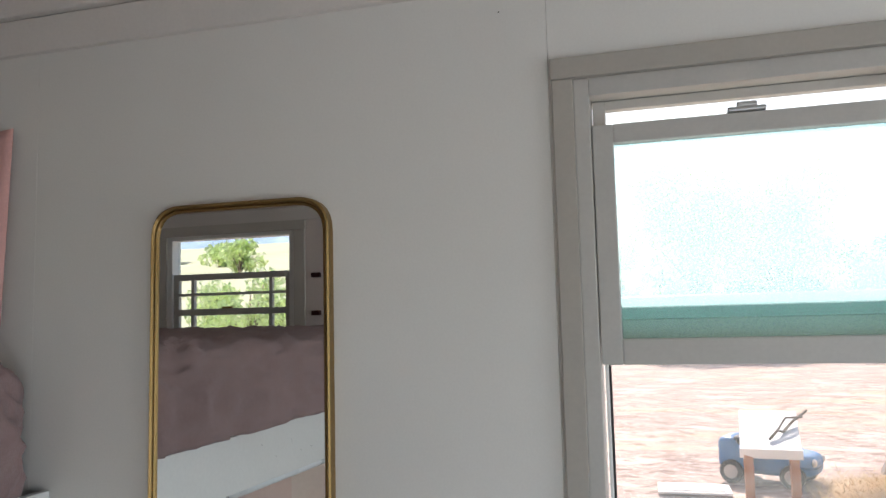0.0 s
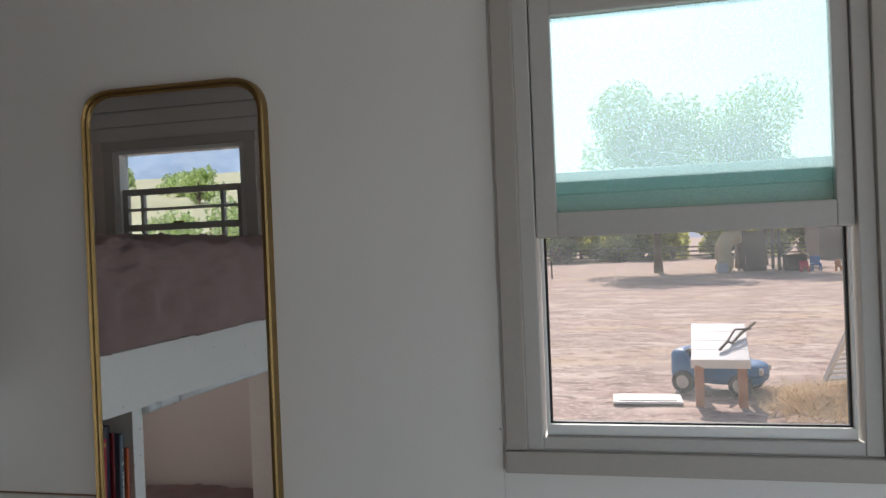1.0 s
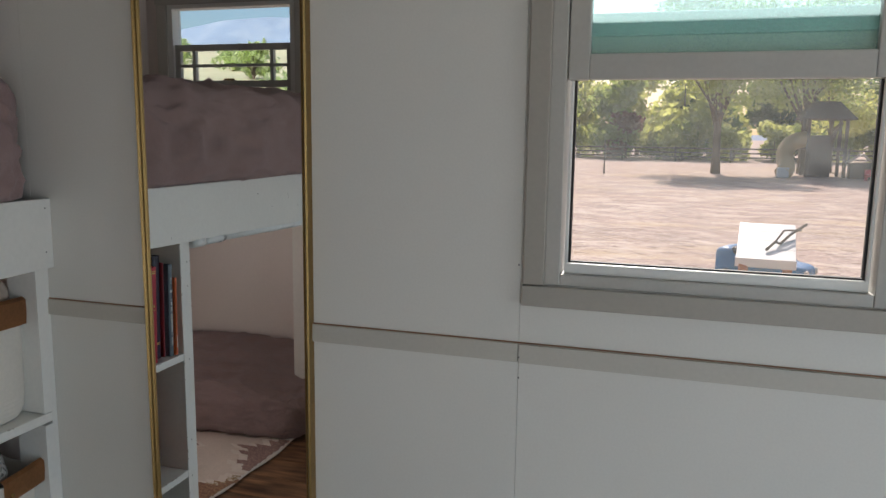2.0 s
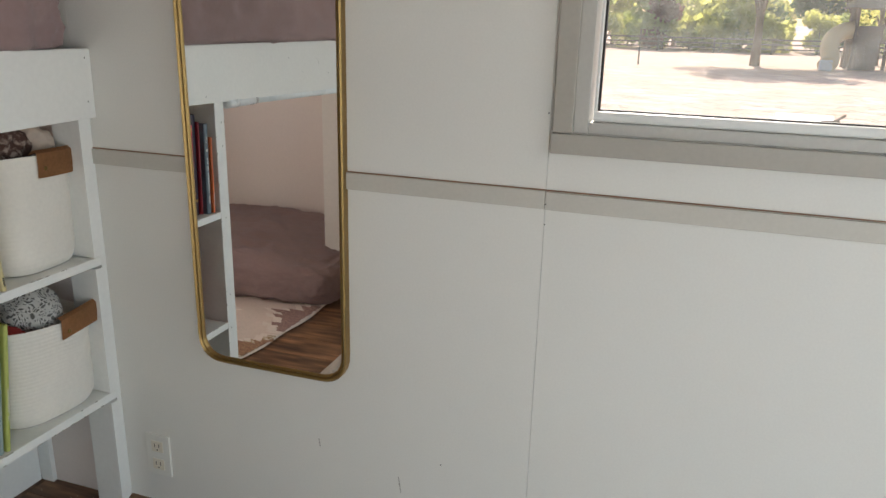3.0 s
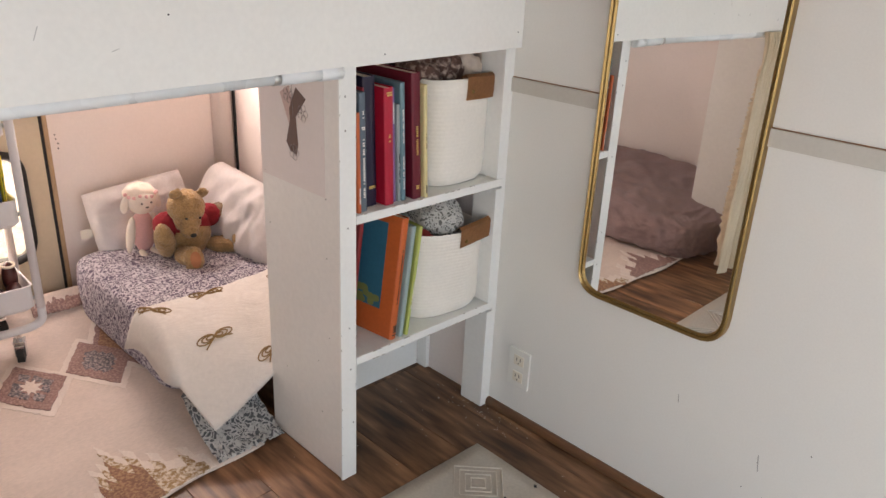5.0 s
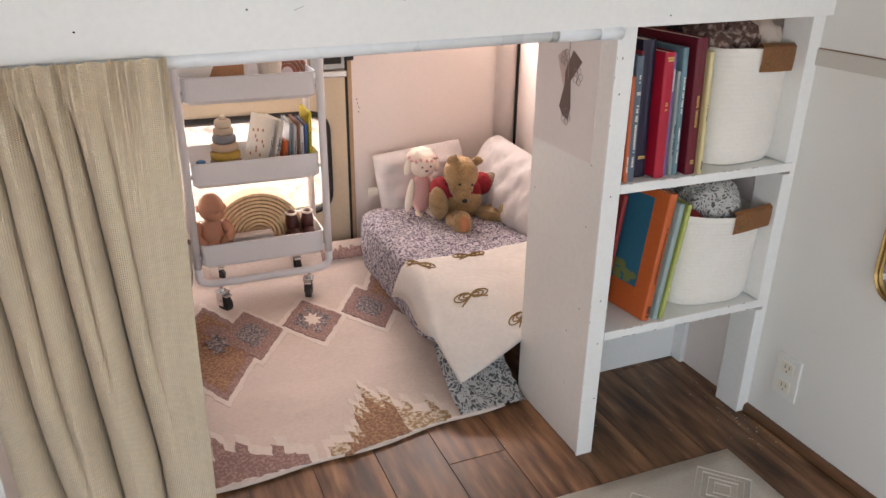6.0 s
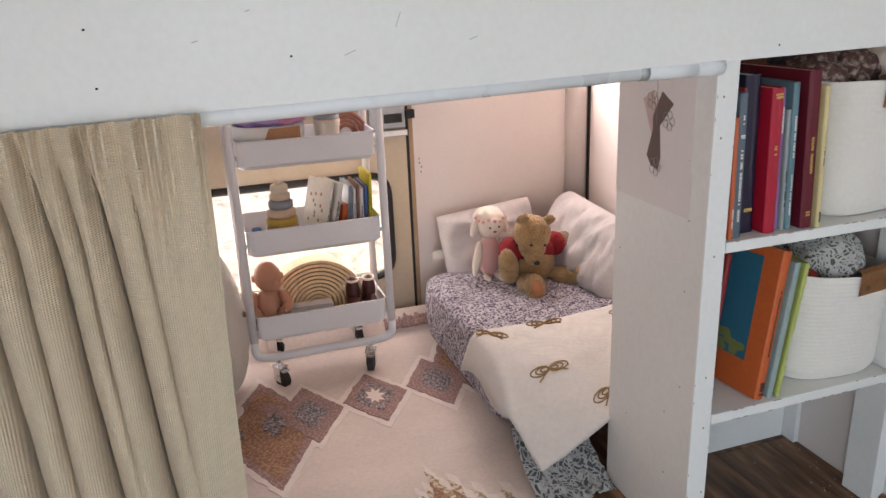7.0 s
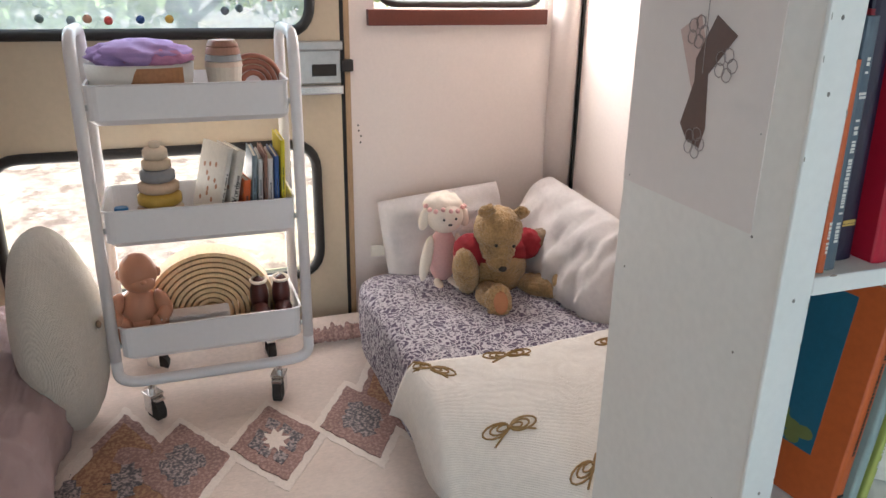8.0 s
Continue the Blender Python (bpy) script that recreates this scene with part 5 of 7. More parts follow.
def blanket_point(u, v):
    a, c, d, e = Vector((-1.90, 0.575)), Vector((-1.90, 1.29)), Vector((-1.445, 0.605)), Vector((-1.535, 1.29))
    p = (a * (1 - v) + c * v) * (1 - u) + (d * (1 - v) + e * v) * u
    p.x += 0.015 * math.sin(v * 5) * (1 - u) + 0.05 * v * (u > 0.7) * (u - 0.7)
    p.y += 0.010 * math.sin(u * 6 + 1) * (1 - v) + 0.02 * u * (1 - u) * (1 - v)
    return Vector((p.x, p.y, blanket_height(p.x, p.y) + 0.006))


blanket = thing("blanket", (-1.7, 0.95, 0.03), "cream knitted blanket with embroidered bronze bows over the mattress", "blanket")
b = bmesh.new()
sheet(b, 50, 60, blanket_point, -0.006)
part("knit", b, BLANKET, blanket, smooth=True)


def bow(cx, cy, turn, size=1.0):
    b = bmesh.new()
    c, s = math.cos(radians(turn)), math.sin(radians(turn))

    def put(px, py):
        x, y = cx + (px * c - py * s) * size, cy + (px * s + py * c) * size
        return Vector((x, y, blanket_height(x, y) + 0.0130))

    for sx in (1, -1):
        for grow in (1.0, 0.72, 0.45):
            loop = [put(0.0095 * grow * math.sin(a) + 0.002 * sx, sx * 0.038 * grow * (0.5 - 0.5 * math.cos(a))) for a in [i * math.tau / 12 for i in range(12)]]
            tube(b, loop, 0.0021, 5, True)
        tube(b, [put(0, 0), put(0.008, sx * 0.014), put(0.017, sx * 0.030)], 0.0022, 5)
    ball(b, put(0, 0), (0.006, 0.006, 0.003), seg=8, ring=6)
    return part("embroidered_bow", b, GOLD_THREAD, blanket, "bronze thread bow")


for x, y, t in ((-1.862, 0.655, -35), (-1.872, 0.825, 0), (-1.855, 1.075, 8), (-1.655, 0.735, 5), (-1.535, 0.84, 20), (-1.66, 1.02, -10), (-1.52, 1.13, 10)):
    bow(x, y, t, 1.38)

b = bmesh.new()
cushion(b, pose(-2.475, 0.90, 0.315, 0, 76, 0) @ pose(0, 0, 0, 0, 0, 5), 0.23, 0.37, 0.13, wrinkle=0.014, seed=2.0, n=32)
back_pillow = solo("back_pillow", b, LINEN, "white linen pillow leaning against the back wall", "pillow", "pillows on the floor bed", smooth=True)
part("tag", boxes((-2.470, -2.467, 0.688, 0.728, 0.262, 0.292), bevel=0.0008), PAPER, back_pillow, "small white sewn label")
b = bmesh.new()
cushion(b, pose(-2.225, 1.180, 0.308, 0, 0, 8) @ pose(0, 0, 0, 56, 0, 0) @ pose(0, 0, 0, 0, 0, -7), 0.56, 0.27, 0.19, wrinkle=0.017, seed=6.0, n=64)
SP = pose(-2.225, 1.180, 0.308, 0, 0, 8) @ pose(0, 0, 0, 56, 0, 0) @ pose(0, 0, 0, 0, 0, -7)
for v in b.verts:
    p = SP.inverted() @ v.co
    rim = max(0.0, 1 - (p.x / 0.28) ** 4) * max(0.0, 1 - (p.y / 0.135) ** 4)
    p.z += math.copysign(0.0034, p.z) * rim * math.sin(p.x * 210 + 5 * noise.noise((p.x * 8, p.y * 16, 0))) * (0.5 + noise.noise((p.x * 6, p.y * 9, 3)))
    v.co = SP @ p
solo("side_pillow", b, LINEN, "rumpled white linen pillow leaning against the side wall", "pillow", "pillows on the floor bed", smooth=True)


def turn(rx, ry, rz):
    return Euler([radians(a) for a in (rx, ry, rz)]).to_matrix().to_4x4()


# teddy bear, sitting and facing the room
b = bmesh.new()
BX, BY, BZ = -2.26, 0.968, 0.210
HEAD = Matrix.Translation((BX + 0.044, BY - 0.020, BZ + 0.184)) @ turn(0, 34, -4) @ turn(-10, 0, 0)


def on_head(c, r, m=None, mi=0):
    ball(b, HEAD @ Vector(c), r, HEAD.to_3x3().to_4x4() @ (m or Matrix.Identity(4)), seg=40, ring=28, mi=mi)


ball(b, (BX, BY, BZ + 0.075), (0.064, 0.078, 0.088), seg=40, ring=28)
ball(b, (BX - 0.004, BY, BZ + 0.112), (0.064, 0.084, 0.052), mi=1, seg=40, ring=28)
on_head((0, 0, 0), (0.060, 0.060, 0.060))
on_head((0.030, 0, -0.026), (0.048, 0.046, 0.040))
on_head((0.062, 0, -0.040), (0.034, 0.030, 0.026))
on_head((0.094, 0, -0.034), (0.008, 0.011, 0.008), mi=3)
for s in (-1, 1):
    on_head((0.056, s * 0.024, 0.008), (0.004, 0.0045, 0.0045), mi=3)
    on_head((-0.016, s * 0.047, 0.050), (0.012, 0.021, 0.019), turn(s * -20, 0, 0))
ball(b, (BX + 0.085, BY - 0.052, BZ + 0.028), (0.070, 0.034, 0.030), turn(0, -4, -6), seg=40, ring=28)
ball(b, (BX + 0.150, BY - 0.058, BZ + 0.040), (0.022, 0.032, 0.044), turn(0, -16, -8), seg=40, ring=28)
ball(b, (BX + 0.167, BY - 0.060, BZ + 0.044), (0.008, 0.018, 0.028), turn(0, -16, -8), mi=2, seg=40, ring=28)
ball(b, (BX + 0.070, BY + 0.092, BZ + 0.030), (0.070, 0.034, 0.030), turn(0, -4, 34), seg=40, ring=28)
ball(b, (BX + 0.118, BY + 0.128, BZ + 0.042), (0.022, 0.033, 0.042), turn(0, -16, 34), seg=40, ring=28)
ball(b, (BX + 0.133, BY + 0.138, BZ + 0.046), (0.008, 0.019, 0.027), turn(0, -16, 34), mi=2, seg=40, ring=28)
ball(b, (BX + 0.034, BY - 0.098, BZ + 0.078), (0.036, 0.033, 0.072), turn(14, 20, 0), seg=40, ring=28)
ball(b, (BX + 0.012, BY - 0.080, BZ + 0.124), (0.044, 0.042, 0.044), mi=1, seg=40, ring=28)
# far arm in darker fur: the shade on it is put into the colour
ball(b, (BX + 0.002, BY + 0.128, BZ + 0.124), (0.034, 0.062, 0.036), turn(4, 0, -4), mi=4, seg=40, ring=28)
ball(b, (BX + 0.004, BY + 0.080, BZ + 0.124), (0.038, 0.040, 0.040), mi=1, seg=40, ring=28)
b.normal_update()
for v in b.verts:
    if all(f.material_index in (0, 1, 4) for f in v.link_faces):
        p = v.co
        v.co = p + (v.normal if v.normal.length else Vector((0, 0, 1))) * (0.0035 * noise.noise(p * 90) + 0.0030 * noise.noise(p * 240))
solo("teddy_bear", b, [FUR, RED, PAW, BLACK, FUR_SHADE_AND_BUTTON], "golden plush teddy bear in a red knitted top", "teddy bear", smooth=True)

# small cloth lamb doll
b = bmesh.new()
LX, LY, LZ = -2.35, 0.852, 0.206
ball(b, (LX, LY, LZ + 0.085), (0.030, 0.040, 0.075), mi=1, rough=0.04, scale=20)
ball(b, (LX + 0.012, LY, LZ + 0.195), (0.042, 0.048, 0.044), rough=0.03, scale=26)
ball(b, (LX - 0.004, LY, LZ + 0.217), (0.046, 0.053, 0.038), mi=0, rough=0.14, scale=60, seg=28, ring=18)
for s in (-1, 1):
    ball(b, (LX + 0.005, LY + s * 0.053, LZ + 0.190), (0.012, 0.014, 0.030), turn(s * 14, 0, 0), rough=0.04)
    ball(b, (LX + 0.052, LY + s * 0.016, LZ + 0.198), 0.0035, mi=2, seg=8, ring=6)
    ball(b, (LX + 0.040, LY + s * 0.024, LZ + 0.012), (0.042, 0.014, 0.014), turn(0, 8, s * 10), rough=0.03)
    ball(b, (LX + 0.015, LY + s * 0.050, LZ + 0.085), (0.014, 0.015, 0.062), turn(s * 14, -8, 0), rough=0.03)
ball(b, (LX + 0.054, LY, LZ + 0.184), (0.003, 0.006, 0.003), mi=2, seg=8, ring=6)
for k in range(9):
    a = math.pi * (k / 8 - 0.5)
    ball(b, (LX + 0.010 + 0.047 * math.cos(a), LY + 0.051 * math.sin(a), LZ + 0.222 + 0.004 * math.cos(k * 2.0)), 0.0062, mi=1, seg=8, ring=6, rough=0.2, scale=90)
solo("lamb_doll", b, [CREAM, PINK, BLACK], "cream cloth lamb doll in a pink dress", "doll", smooth=True)

# ---- the second floor bed, and the round cushion ----
b = bmesh.new()
soft_box(b, (-2.50, -0.86, 0.012), (-1.300, -0.070, 0.225), 5.0, 84, ((0.020, 0.26), (0.016, 0.11), (0.008, 0.04), (0.004, 0.02)), flat=0.0)
for v in b.verts:
    v.co.z = 0.010 + max(0.0, v.co.z - 0.010) * (1 - 0.25 * min(1.0, max(0.0, (v.co.x + 1.80) / 0.5)))
solo("mauve_bedding", b, MAUVE, "rumpled mauve linen bedding on the nook floor", "bedding", smooth=True)
b = bmesh.new()
for k in range(30):
    a, r = k * 2.4, 0.012 * math.sqrt(k)
    ball(b, (-1.85 + r * math.cos(a) * 1.4, -0.36 + r * math.sin(a) * 1.4, 0.206 + 0.008 * (k % 3)), (0.03, 0.010, 0.010), turn(0, 20 * (k % 5 - 2), a * 40), rough=0.2, scale=40, seg=10, ring=7)
solo("knit_throw", b, tint(0.20, 0.13, 0.12, 0.95), "heap of dark mauve chunky knit on the mauve bedding", "throw", smooth=True)
b = bmesh.new()
ball(b, (0, 0, 0), (0.072, 0.166, 0.228), seg=56, ring=40, rough=0.05, scale=11)
for v in b.verts:
    p = v.co
    flute = 1 + 0.03 * math.sin(math.atan2(p.z, p.y) * 30) * (p.x > 0) * min(1, (p.y ** 2 + p.z ** 2) / 0.02)
    v.co = pose(-2.24, -0.050, 0.258, 0, -6, 78) @ Vector((p.x * flute, p.y, p.z))
pouf = solo("round_cushion", b, LINEN2, "round natural linen cushion with a tufted button standing on edge", "cushion", smooth=True)
b = bmesh.new()
ball(b, (-2.215, 0.026, 0.272), (0.009, 0.006, 0.009), seg=10, ring=8)
part("button", b, FUR_SHADE_AND_BUTTON, pouf, smooth=True)


# ---- utility cart ----
cart = thing("utility_cart", (-2.36, 0.26, 0.0), "white enamelled three-tier utility cart on black casters", "cart")
CX0, CX1, CY0, CY1 = -2.475, -2.255, 0.045, 0.475
TR = 0.0125
for y, s in ((CY0, 1), (CY1, -1)):
    # each end: two uprights joined by a loop on top
    b = bmesh.new()
    tube(b, bend([(CX1, y, 0.16), (CX1, y, 0.865), (CX0, y, 0.865), (CX0, y, 0.16)], 0.055, 7), TR, 12)
    part("end_loop", b, CART, cart, smooth=True)
for x in (CX0, CX1):
    b = bmesh.new()
    tube(b, bend([(x, CY0, 0.162), (x, CY0, 0.100), (x, CY1, 0.100), (x, CY1, 0.162)], 0.06, 7), TR, 12)
    part("base_tube", b, CART, cart, smooth=True)


def tray(z, h):
    """A pressed steel tray with rolled rims."""
    y0, y1, x0, x1 = CY0 + TR + 0.002, CY1 - TR - 0.002, CX0 + 0.004, CX1 + 0.006
    rows = ((0.012, 0), (0.0, 0.012), (0.0, h - 0.004), (-0.003, h), (0.002, h), (0.003, h - 0.004), (0.004, 0.014), (0.014, 0.004))
    b = bmesh.new()
    loops = []
    for inset, dz in rows:
        loops.append([b.verts.new(p) for p in bend([(x0 + inset, y0 + inset, z + dz), (x1 - inset, y0 + inset, z + dz), (x1 - inset, y1 - inset, z + dz), (x0 + inset, y1 - inset, z + dz)], 0.022, 4, True)])
    for q, w in zip(loops, loops[1:]):
        for k in range(len(q)):
            b.faces.new((q[k], q[(k + 1) % len(q)], w[(k + 1) % len(q)], w[k]))
    b.faces.new(loops[0][::-1]), b.faces.new(loops[-1])
    t = part("tray", b, CART, cart, "white steel tray")
    for y in (y0 - 0.004, y1 + 0.004):
        b = bmesh.new()
        tube(b, [(x1 - 0.012, y - 0.006, z + h * 0.45), (x1 - 0.012, y + 0.006, z + h * 0.45)], 0.006, 10)
        part("bolt", b, STEEL, t)


for z in (0.685, 0.425, 0.155):
    tray(z, 0.083)
for x, y, a in ((CX1, CY0 + 0.065, 30), (CX1, CY1 - 0.075, -20), (CX0, CY0 + 0.065, 70), (CX0, CY1 - 0.075, 10)):
    m = pose(x, y, 0, 0, 0, a)
    b = bmesh.new()
    tube(b, [m @ Vector((0.012, -0.010, 0.029)), m @ Vector((0.012, 0.010, 0.029))], 0.028, 20)
    tube(b, [m @ Vector((0.012, -0.0105, 0.029)), m @ Vector((0.012, 0.0105, 0.029))], 0.013, 14)
    caster = part("caster", b, RUBBER, cart, "black rubber caster", smooth=False)
    b = bmesh.new()
    for s in (-1, 1):
        box(b, -0.012, 0.020, s * 0.0145 - 0.0012, s * 0.0145 + 0.0012, 0.022, 0.068, bevel=0.001, m=m)
    box(b, -0.017, 0.022, -0.017, 0.017, 0.066, 0.072, bevel=0.001, m=m)
    tube(b, [m @ Vector((0, 0, 0.072)), m @ Vector((0, 0, 0.092))], 0.008, 10)
    box(b, 0.014, 0.036, -0.012, 0.012, 0.058, 0.064, bevel=0.001, m=m)
    part("fork", b, CHROME, caster, "bright steel fork and brake")

# top tray: shallow rope tub with purple cloth, stacking cups, a wooden dome
Z1, Z2, Z3 = 0.690, 0.430, 0.160
tub = thing("rope_tub", (-2.365, 0.165, Z1), "low oval white rope tub with a tan leather band", "basket")
b = bmesh.new()
lathe(b, ((0.05, 0.0), (0.088, 0.0), (0.094, 0.02), (0.092, 0.05), (0.096, 0.08), (0.098, 0.108), (0.090, 0.110), (0.086, 0.08), (0.08, 0.02), (0.01, 0.016)), (-2.365, 0.165, Z1), 36, squash=(0.95, 1.12), wobble=0.01)
part("tub_body", b, ROPE, tub, smooth=True)
b = bmesh.new()
sheet(b, 14, 3, lambda u, v: (-2.365 + 0.0945 * math.cos((u - 0.5) * 1.25), 0.185 + 0.1115 * math.sin((u - 0.5) * 1.25), Z1 + 0.045 + v * 0.06), 0.003)
part("leather_band", b, LEATHER, tub, "tan leather band")
cloth = bundle((-2.37, 0.165, Z1 + 0.125), (0.072, 0.085, 0.026), tint(0.47, 0.32, 0.62, 0.8), "bunched lilac silk cloth in the tub", 21.0, 0.25)
bundle((-2.345, 0.20, Z1 + 0.118), (0.05, 0.06, 0.020), tint(0.58, 0.26, 0.42, 0.8), "bunched pink silk cloth in the tub", 25.0, 0.25)
cups = thing("stacking_cups", (-2.33, 0.335, Z1), "stack of nesting cups in muted colours", "cups")
for z, r0, r1, h, c in ((0.0, 0.028, 0.039, 0.105, (0.62, 0.54, 0.44)), (0.100, 0.040, 0.039, 0.012, (0.64, 0.49, 0.38)), (0.112, 0.039, 0.037, 0.014, (0.36, 0.36, 0.36)), (0.126, 0.037, 0.034, 0.016, (0.42, 0.23, 0.16)), (0.142, 0.034, 0.028, 0.014, (0.34, 0.17, 0.11))):
    b = bmesh.new()
    lathe(b, ((r0 * 0.9, z), (r0, z + 0.002), (r1, z + h - 0.002), (r1 * 0.95, z + h)), (-2.33, 0.335, Z1), 24)
    part("cup", b, tint(*c, 0.5), cups, smooth=False)
small_rainbow = thing("small_rainbow", (-2.385, 0.40, Z1), "small rust-brown nesting rainbow toy on the top tray", "toy")
for k in range(4):
    b = bmesh.new()
    r = 0.062 - k * 0.0125
    tube(b, [(-2.385 + 0.002 * k, 0.40 + r * math.cos(a), Z1 + 0.055 + r * math.sin(a)) for a in [math.pi * i / 14 for i in range(15)]], 0.0058, 8)
    tube(b, [(-2.385, 0.40 - r, Z1 + 0.055), (-2.385, 0.40 - r, Z1)], 0.0055, 8)
    tube(b, [(-2.385, 0.40 + r, Z1 + 0.055), (-2.385, 0.40 + r, Z1)], 0.0055, 8)
    part("arch", b, tint(0.34, 0.13, 0.08, 0.6), small_rainbow, smooth=True)

# middle tray: ring stacker, tin, books
stack = thing("ring_stacker", (-2.325, 0.175, Z2), "wooden ring stacking toy in natural and yellow rings", "toy")
z = 0.0
for r, h, c in ((0.052, 0.020, (0.32, 0.15, 0.09)), (0.051, 0.020, (0.52, 0.33, 0.22)), (0.049, 0.018, (0.62, 0.42, 0.28)), (0.047, 0.026, (0.52, 0.33, 0.06)), (0.043, 0.022, (0.62, 0.44, 0.30)), (0.037, 0.024, (0.26, 0.26, 0.27)), (0.031, 0.020, (0.62, 0.48, 0.34)), (0.026, 0.022, (0.68, 0.56, 0.42)), (0.012, 0.012, (0.68, 0.56, 0.42))):
    b = bmesh.new()
    lathe(b, ((r * 0.8, z), (r, z + h * 0.25), (r, z + h * 0.9), (r * 0.8, z + h * 1.14)), (-2.325, 0.175, Z2), 24)
    part("ring", b, tint(*c, 0.55), stack, smooth=True)
    z += h * 1.12
b = bmesh.new()
lathe(b, ((0.014, 0), (0.0145, 0.002), (0.0145, 0.07), (0.013, 0.072)), (-2.30, 0.095, Z2), 20)
solo("small_tin", b, tint(0.03, 0.16, 0.36, 0.35), "small blue tin on the middle tray", "tin", smooth=False)
CART_BOOKS = "board books on the cart"
rows = ((0.290, 0.012, 0.185, (0.74, 0.70, 0.62), 15, "white board book with a printed cover leaning", 20), (0.318, 0.019, 0.178, (0.72, 0.67, 0.60), 13, "white spotted board book leaning", 15),
        (0.352, 0.016, 0.110, (0.58, 0.11, 0.02), 6, "small orange board book", 8), (0.371, 0.012, 0.165, (0.22, 0.28, 0.32), 4, "slate board book on the cart", 0), (0.386, 0.010, 0.155, (0.66, 0.64, 0.62), 3, "pale grey board book on the cart", 0),
        (0.398, 0.008, 0.165, (0.32, 0.17, 0.12), 3, "brown board book on the cart", 0), (0.410, 0.012, 0.155, (0.72, 0.68, 0.66), 2, "white board book on the cart", 0), (0.424, 0.011, 0.160, (0.06, 0.12, 0.32), 2, "blue board book on the cart", 0), (0.438, 0.010, 0.195, (0.66, 0.55, 0.03), 2, "tall yellow board book on the cart", 0))
for y, t, h, c, lean, lab, swing in rows:
    ob = book(y, t, h, 0.14, -2.285, Z2 + 0.006, lean, c, CART_BOOKS, lab, swing, ((0.05, 0.05, 0.05), ((0.2, 0.7, 0.35),)))
    if swing == 15:
        text = bpy.data.curves.new("title", "FONT")
        text.body, text.size, text.align_y, text.extrude = "Words", 0.019, "CENTER", 0.0002
        carrier = new("title", text)
        bpy.context.view_layer.update()
        words = bpy.data.meshes.new_from_object(carrier)
        bpy.data.objects.remove(carrier)
        words.transform(Matrix(((0, 0, 1, 0.0006), (0, -1, 0, 0.0), (1, 0, 0, h * 0.30), (0, 0, 0, 1))))
        words.materials.append(BLACK)
        title = new("title", words)
        title.parent = ob
        tagged(title, "black printed title")
    if swing > 10:
        rnd3 = random.Random(int(y * 1000))
        b = bmesh.new()
        for k in range(14):
            ball(b, (-0.02 - 0.10 * rnd3.random(), -t / 2 - 0.0004, h * (0.1 + 0.8 * rnd3.random())), (0.006, 0.0005, 0.006), seg=8, ring=5)
        part("cover_dots", b, tint(*rnd3.choice(((0.45, 0.22, 0.12), (0.2, 0.2, 0.2))), 0.5), ob, "printed cover marks", local=True, kind="stuff")

# lower tray: nested wooden arches, vinyl doll, small shoes
arch = thing("wooden_arches", (-2.40, 0.29, Z3), "large nest of pale wooden arches", "toy")
for k in range(11):
    r = 0.150 - k * 0.0130
    b = bmesh.new()
    pts = [(-2.40, 0.262 + r * math.cos(a), Z3 + 0.040 + r * math.sin(a)) for a in [math.pi * i / 22 for i in range(23)]]
    pts = [(-2.40, 0.262 + r, Z3 + 0.001)] + pts + [(-2.40, 0.262 - r, Z3 + 0.001)]
    rings = []
    for i, p in enumerate(pts):
        a = math.pi * max(0, min(22, i - 1)) / 22
        dn = Vector((0, math.cos(a), math.sin(a)))
        p = Vector(p)
        rings.append([b.verts.new(p + dn * 0.0046 + Vector((0.035, 0, 0))), b.verts.new(p + dn * 0.0046 - Vector((0.035, 0, 0))), b.verts.new(p - dn * 0.0046 - Vector((0.035, 0, 0))), b.verts.new(p - dn * 0.0046 + Vector((0.035, 0, 0)))])
    for q, w in zip(rings, rings[1:]):
        for j in range(4):
            b.faces.new((q[j], q[(j + 1) % 4], w[(j + 1) % 4], w[j]))
    b.faces.new(rings[0][::-1]), b.faces.new(rings[-1])
    part("arch", b, WOOD, arch)
b = bmesh.new()
DX, DY, DZ = -2.318, 0.106, Z3 + 0.006
ball(b, (DX, DY, DZ + 0.085), (0.036, 0.042, 0.058))
ball(b, (DX + 0.004, DY, DZ + 0.042), (0.044, 0.050, 0.040))
ball(b, (DX + 0.012, DY + 0.004, DZ + 0.180), (0.043, 0.041, 0.048), turn(0, 12, 14))
ball(b, (DX + 0.040, DY + 0.012, DZ + 0.162), (0.020, 0.028, 0.020))
ball(b, (DX + 0.058, DY + 0.016, DZ + 0.172), (0.007, 0.007, 0.006), seg=10, ring=8)
for s in (-1, 1):
    ball(b, (DX + 0.018, DY + s * 0.050, DZ + 0.104), (0.017, 0.017, 0.034), turn(s * 22, -30, 0))
    ball(b, (DX + 0.034, DY + s * 0.052, DZ + 0.084), (0.024, 0.014, 0.020), turn(0, 30, s * -18))
    ball(b, (DX + 0.040, DY + s * 0.046, DZ + 0.086), (0.013, 0.012, 0.010), seg=12, ring=8)
    ball(b, (DX + 0.030, DY + s * 0.038, DZ + 0.052), (0.022, 0.023, 0.036), turn(0, 20, s * 16))
    ball(b, (DX + 0.004, DY + 0.004 + s * 0.042, DZ + 0.176), (0.008, 0.006, 0.012), seg=10, ring=8)
solo("baby_doll", b, SKIN, "tan vinyl doll sitting in the lower tray", "doll", smooth=True)
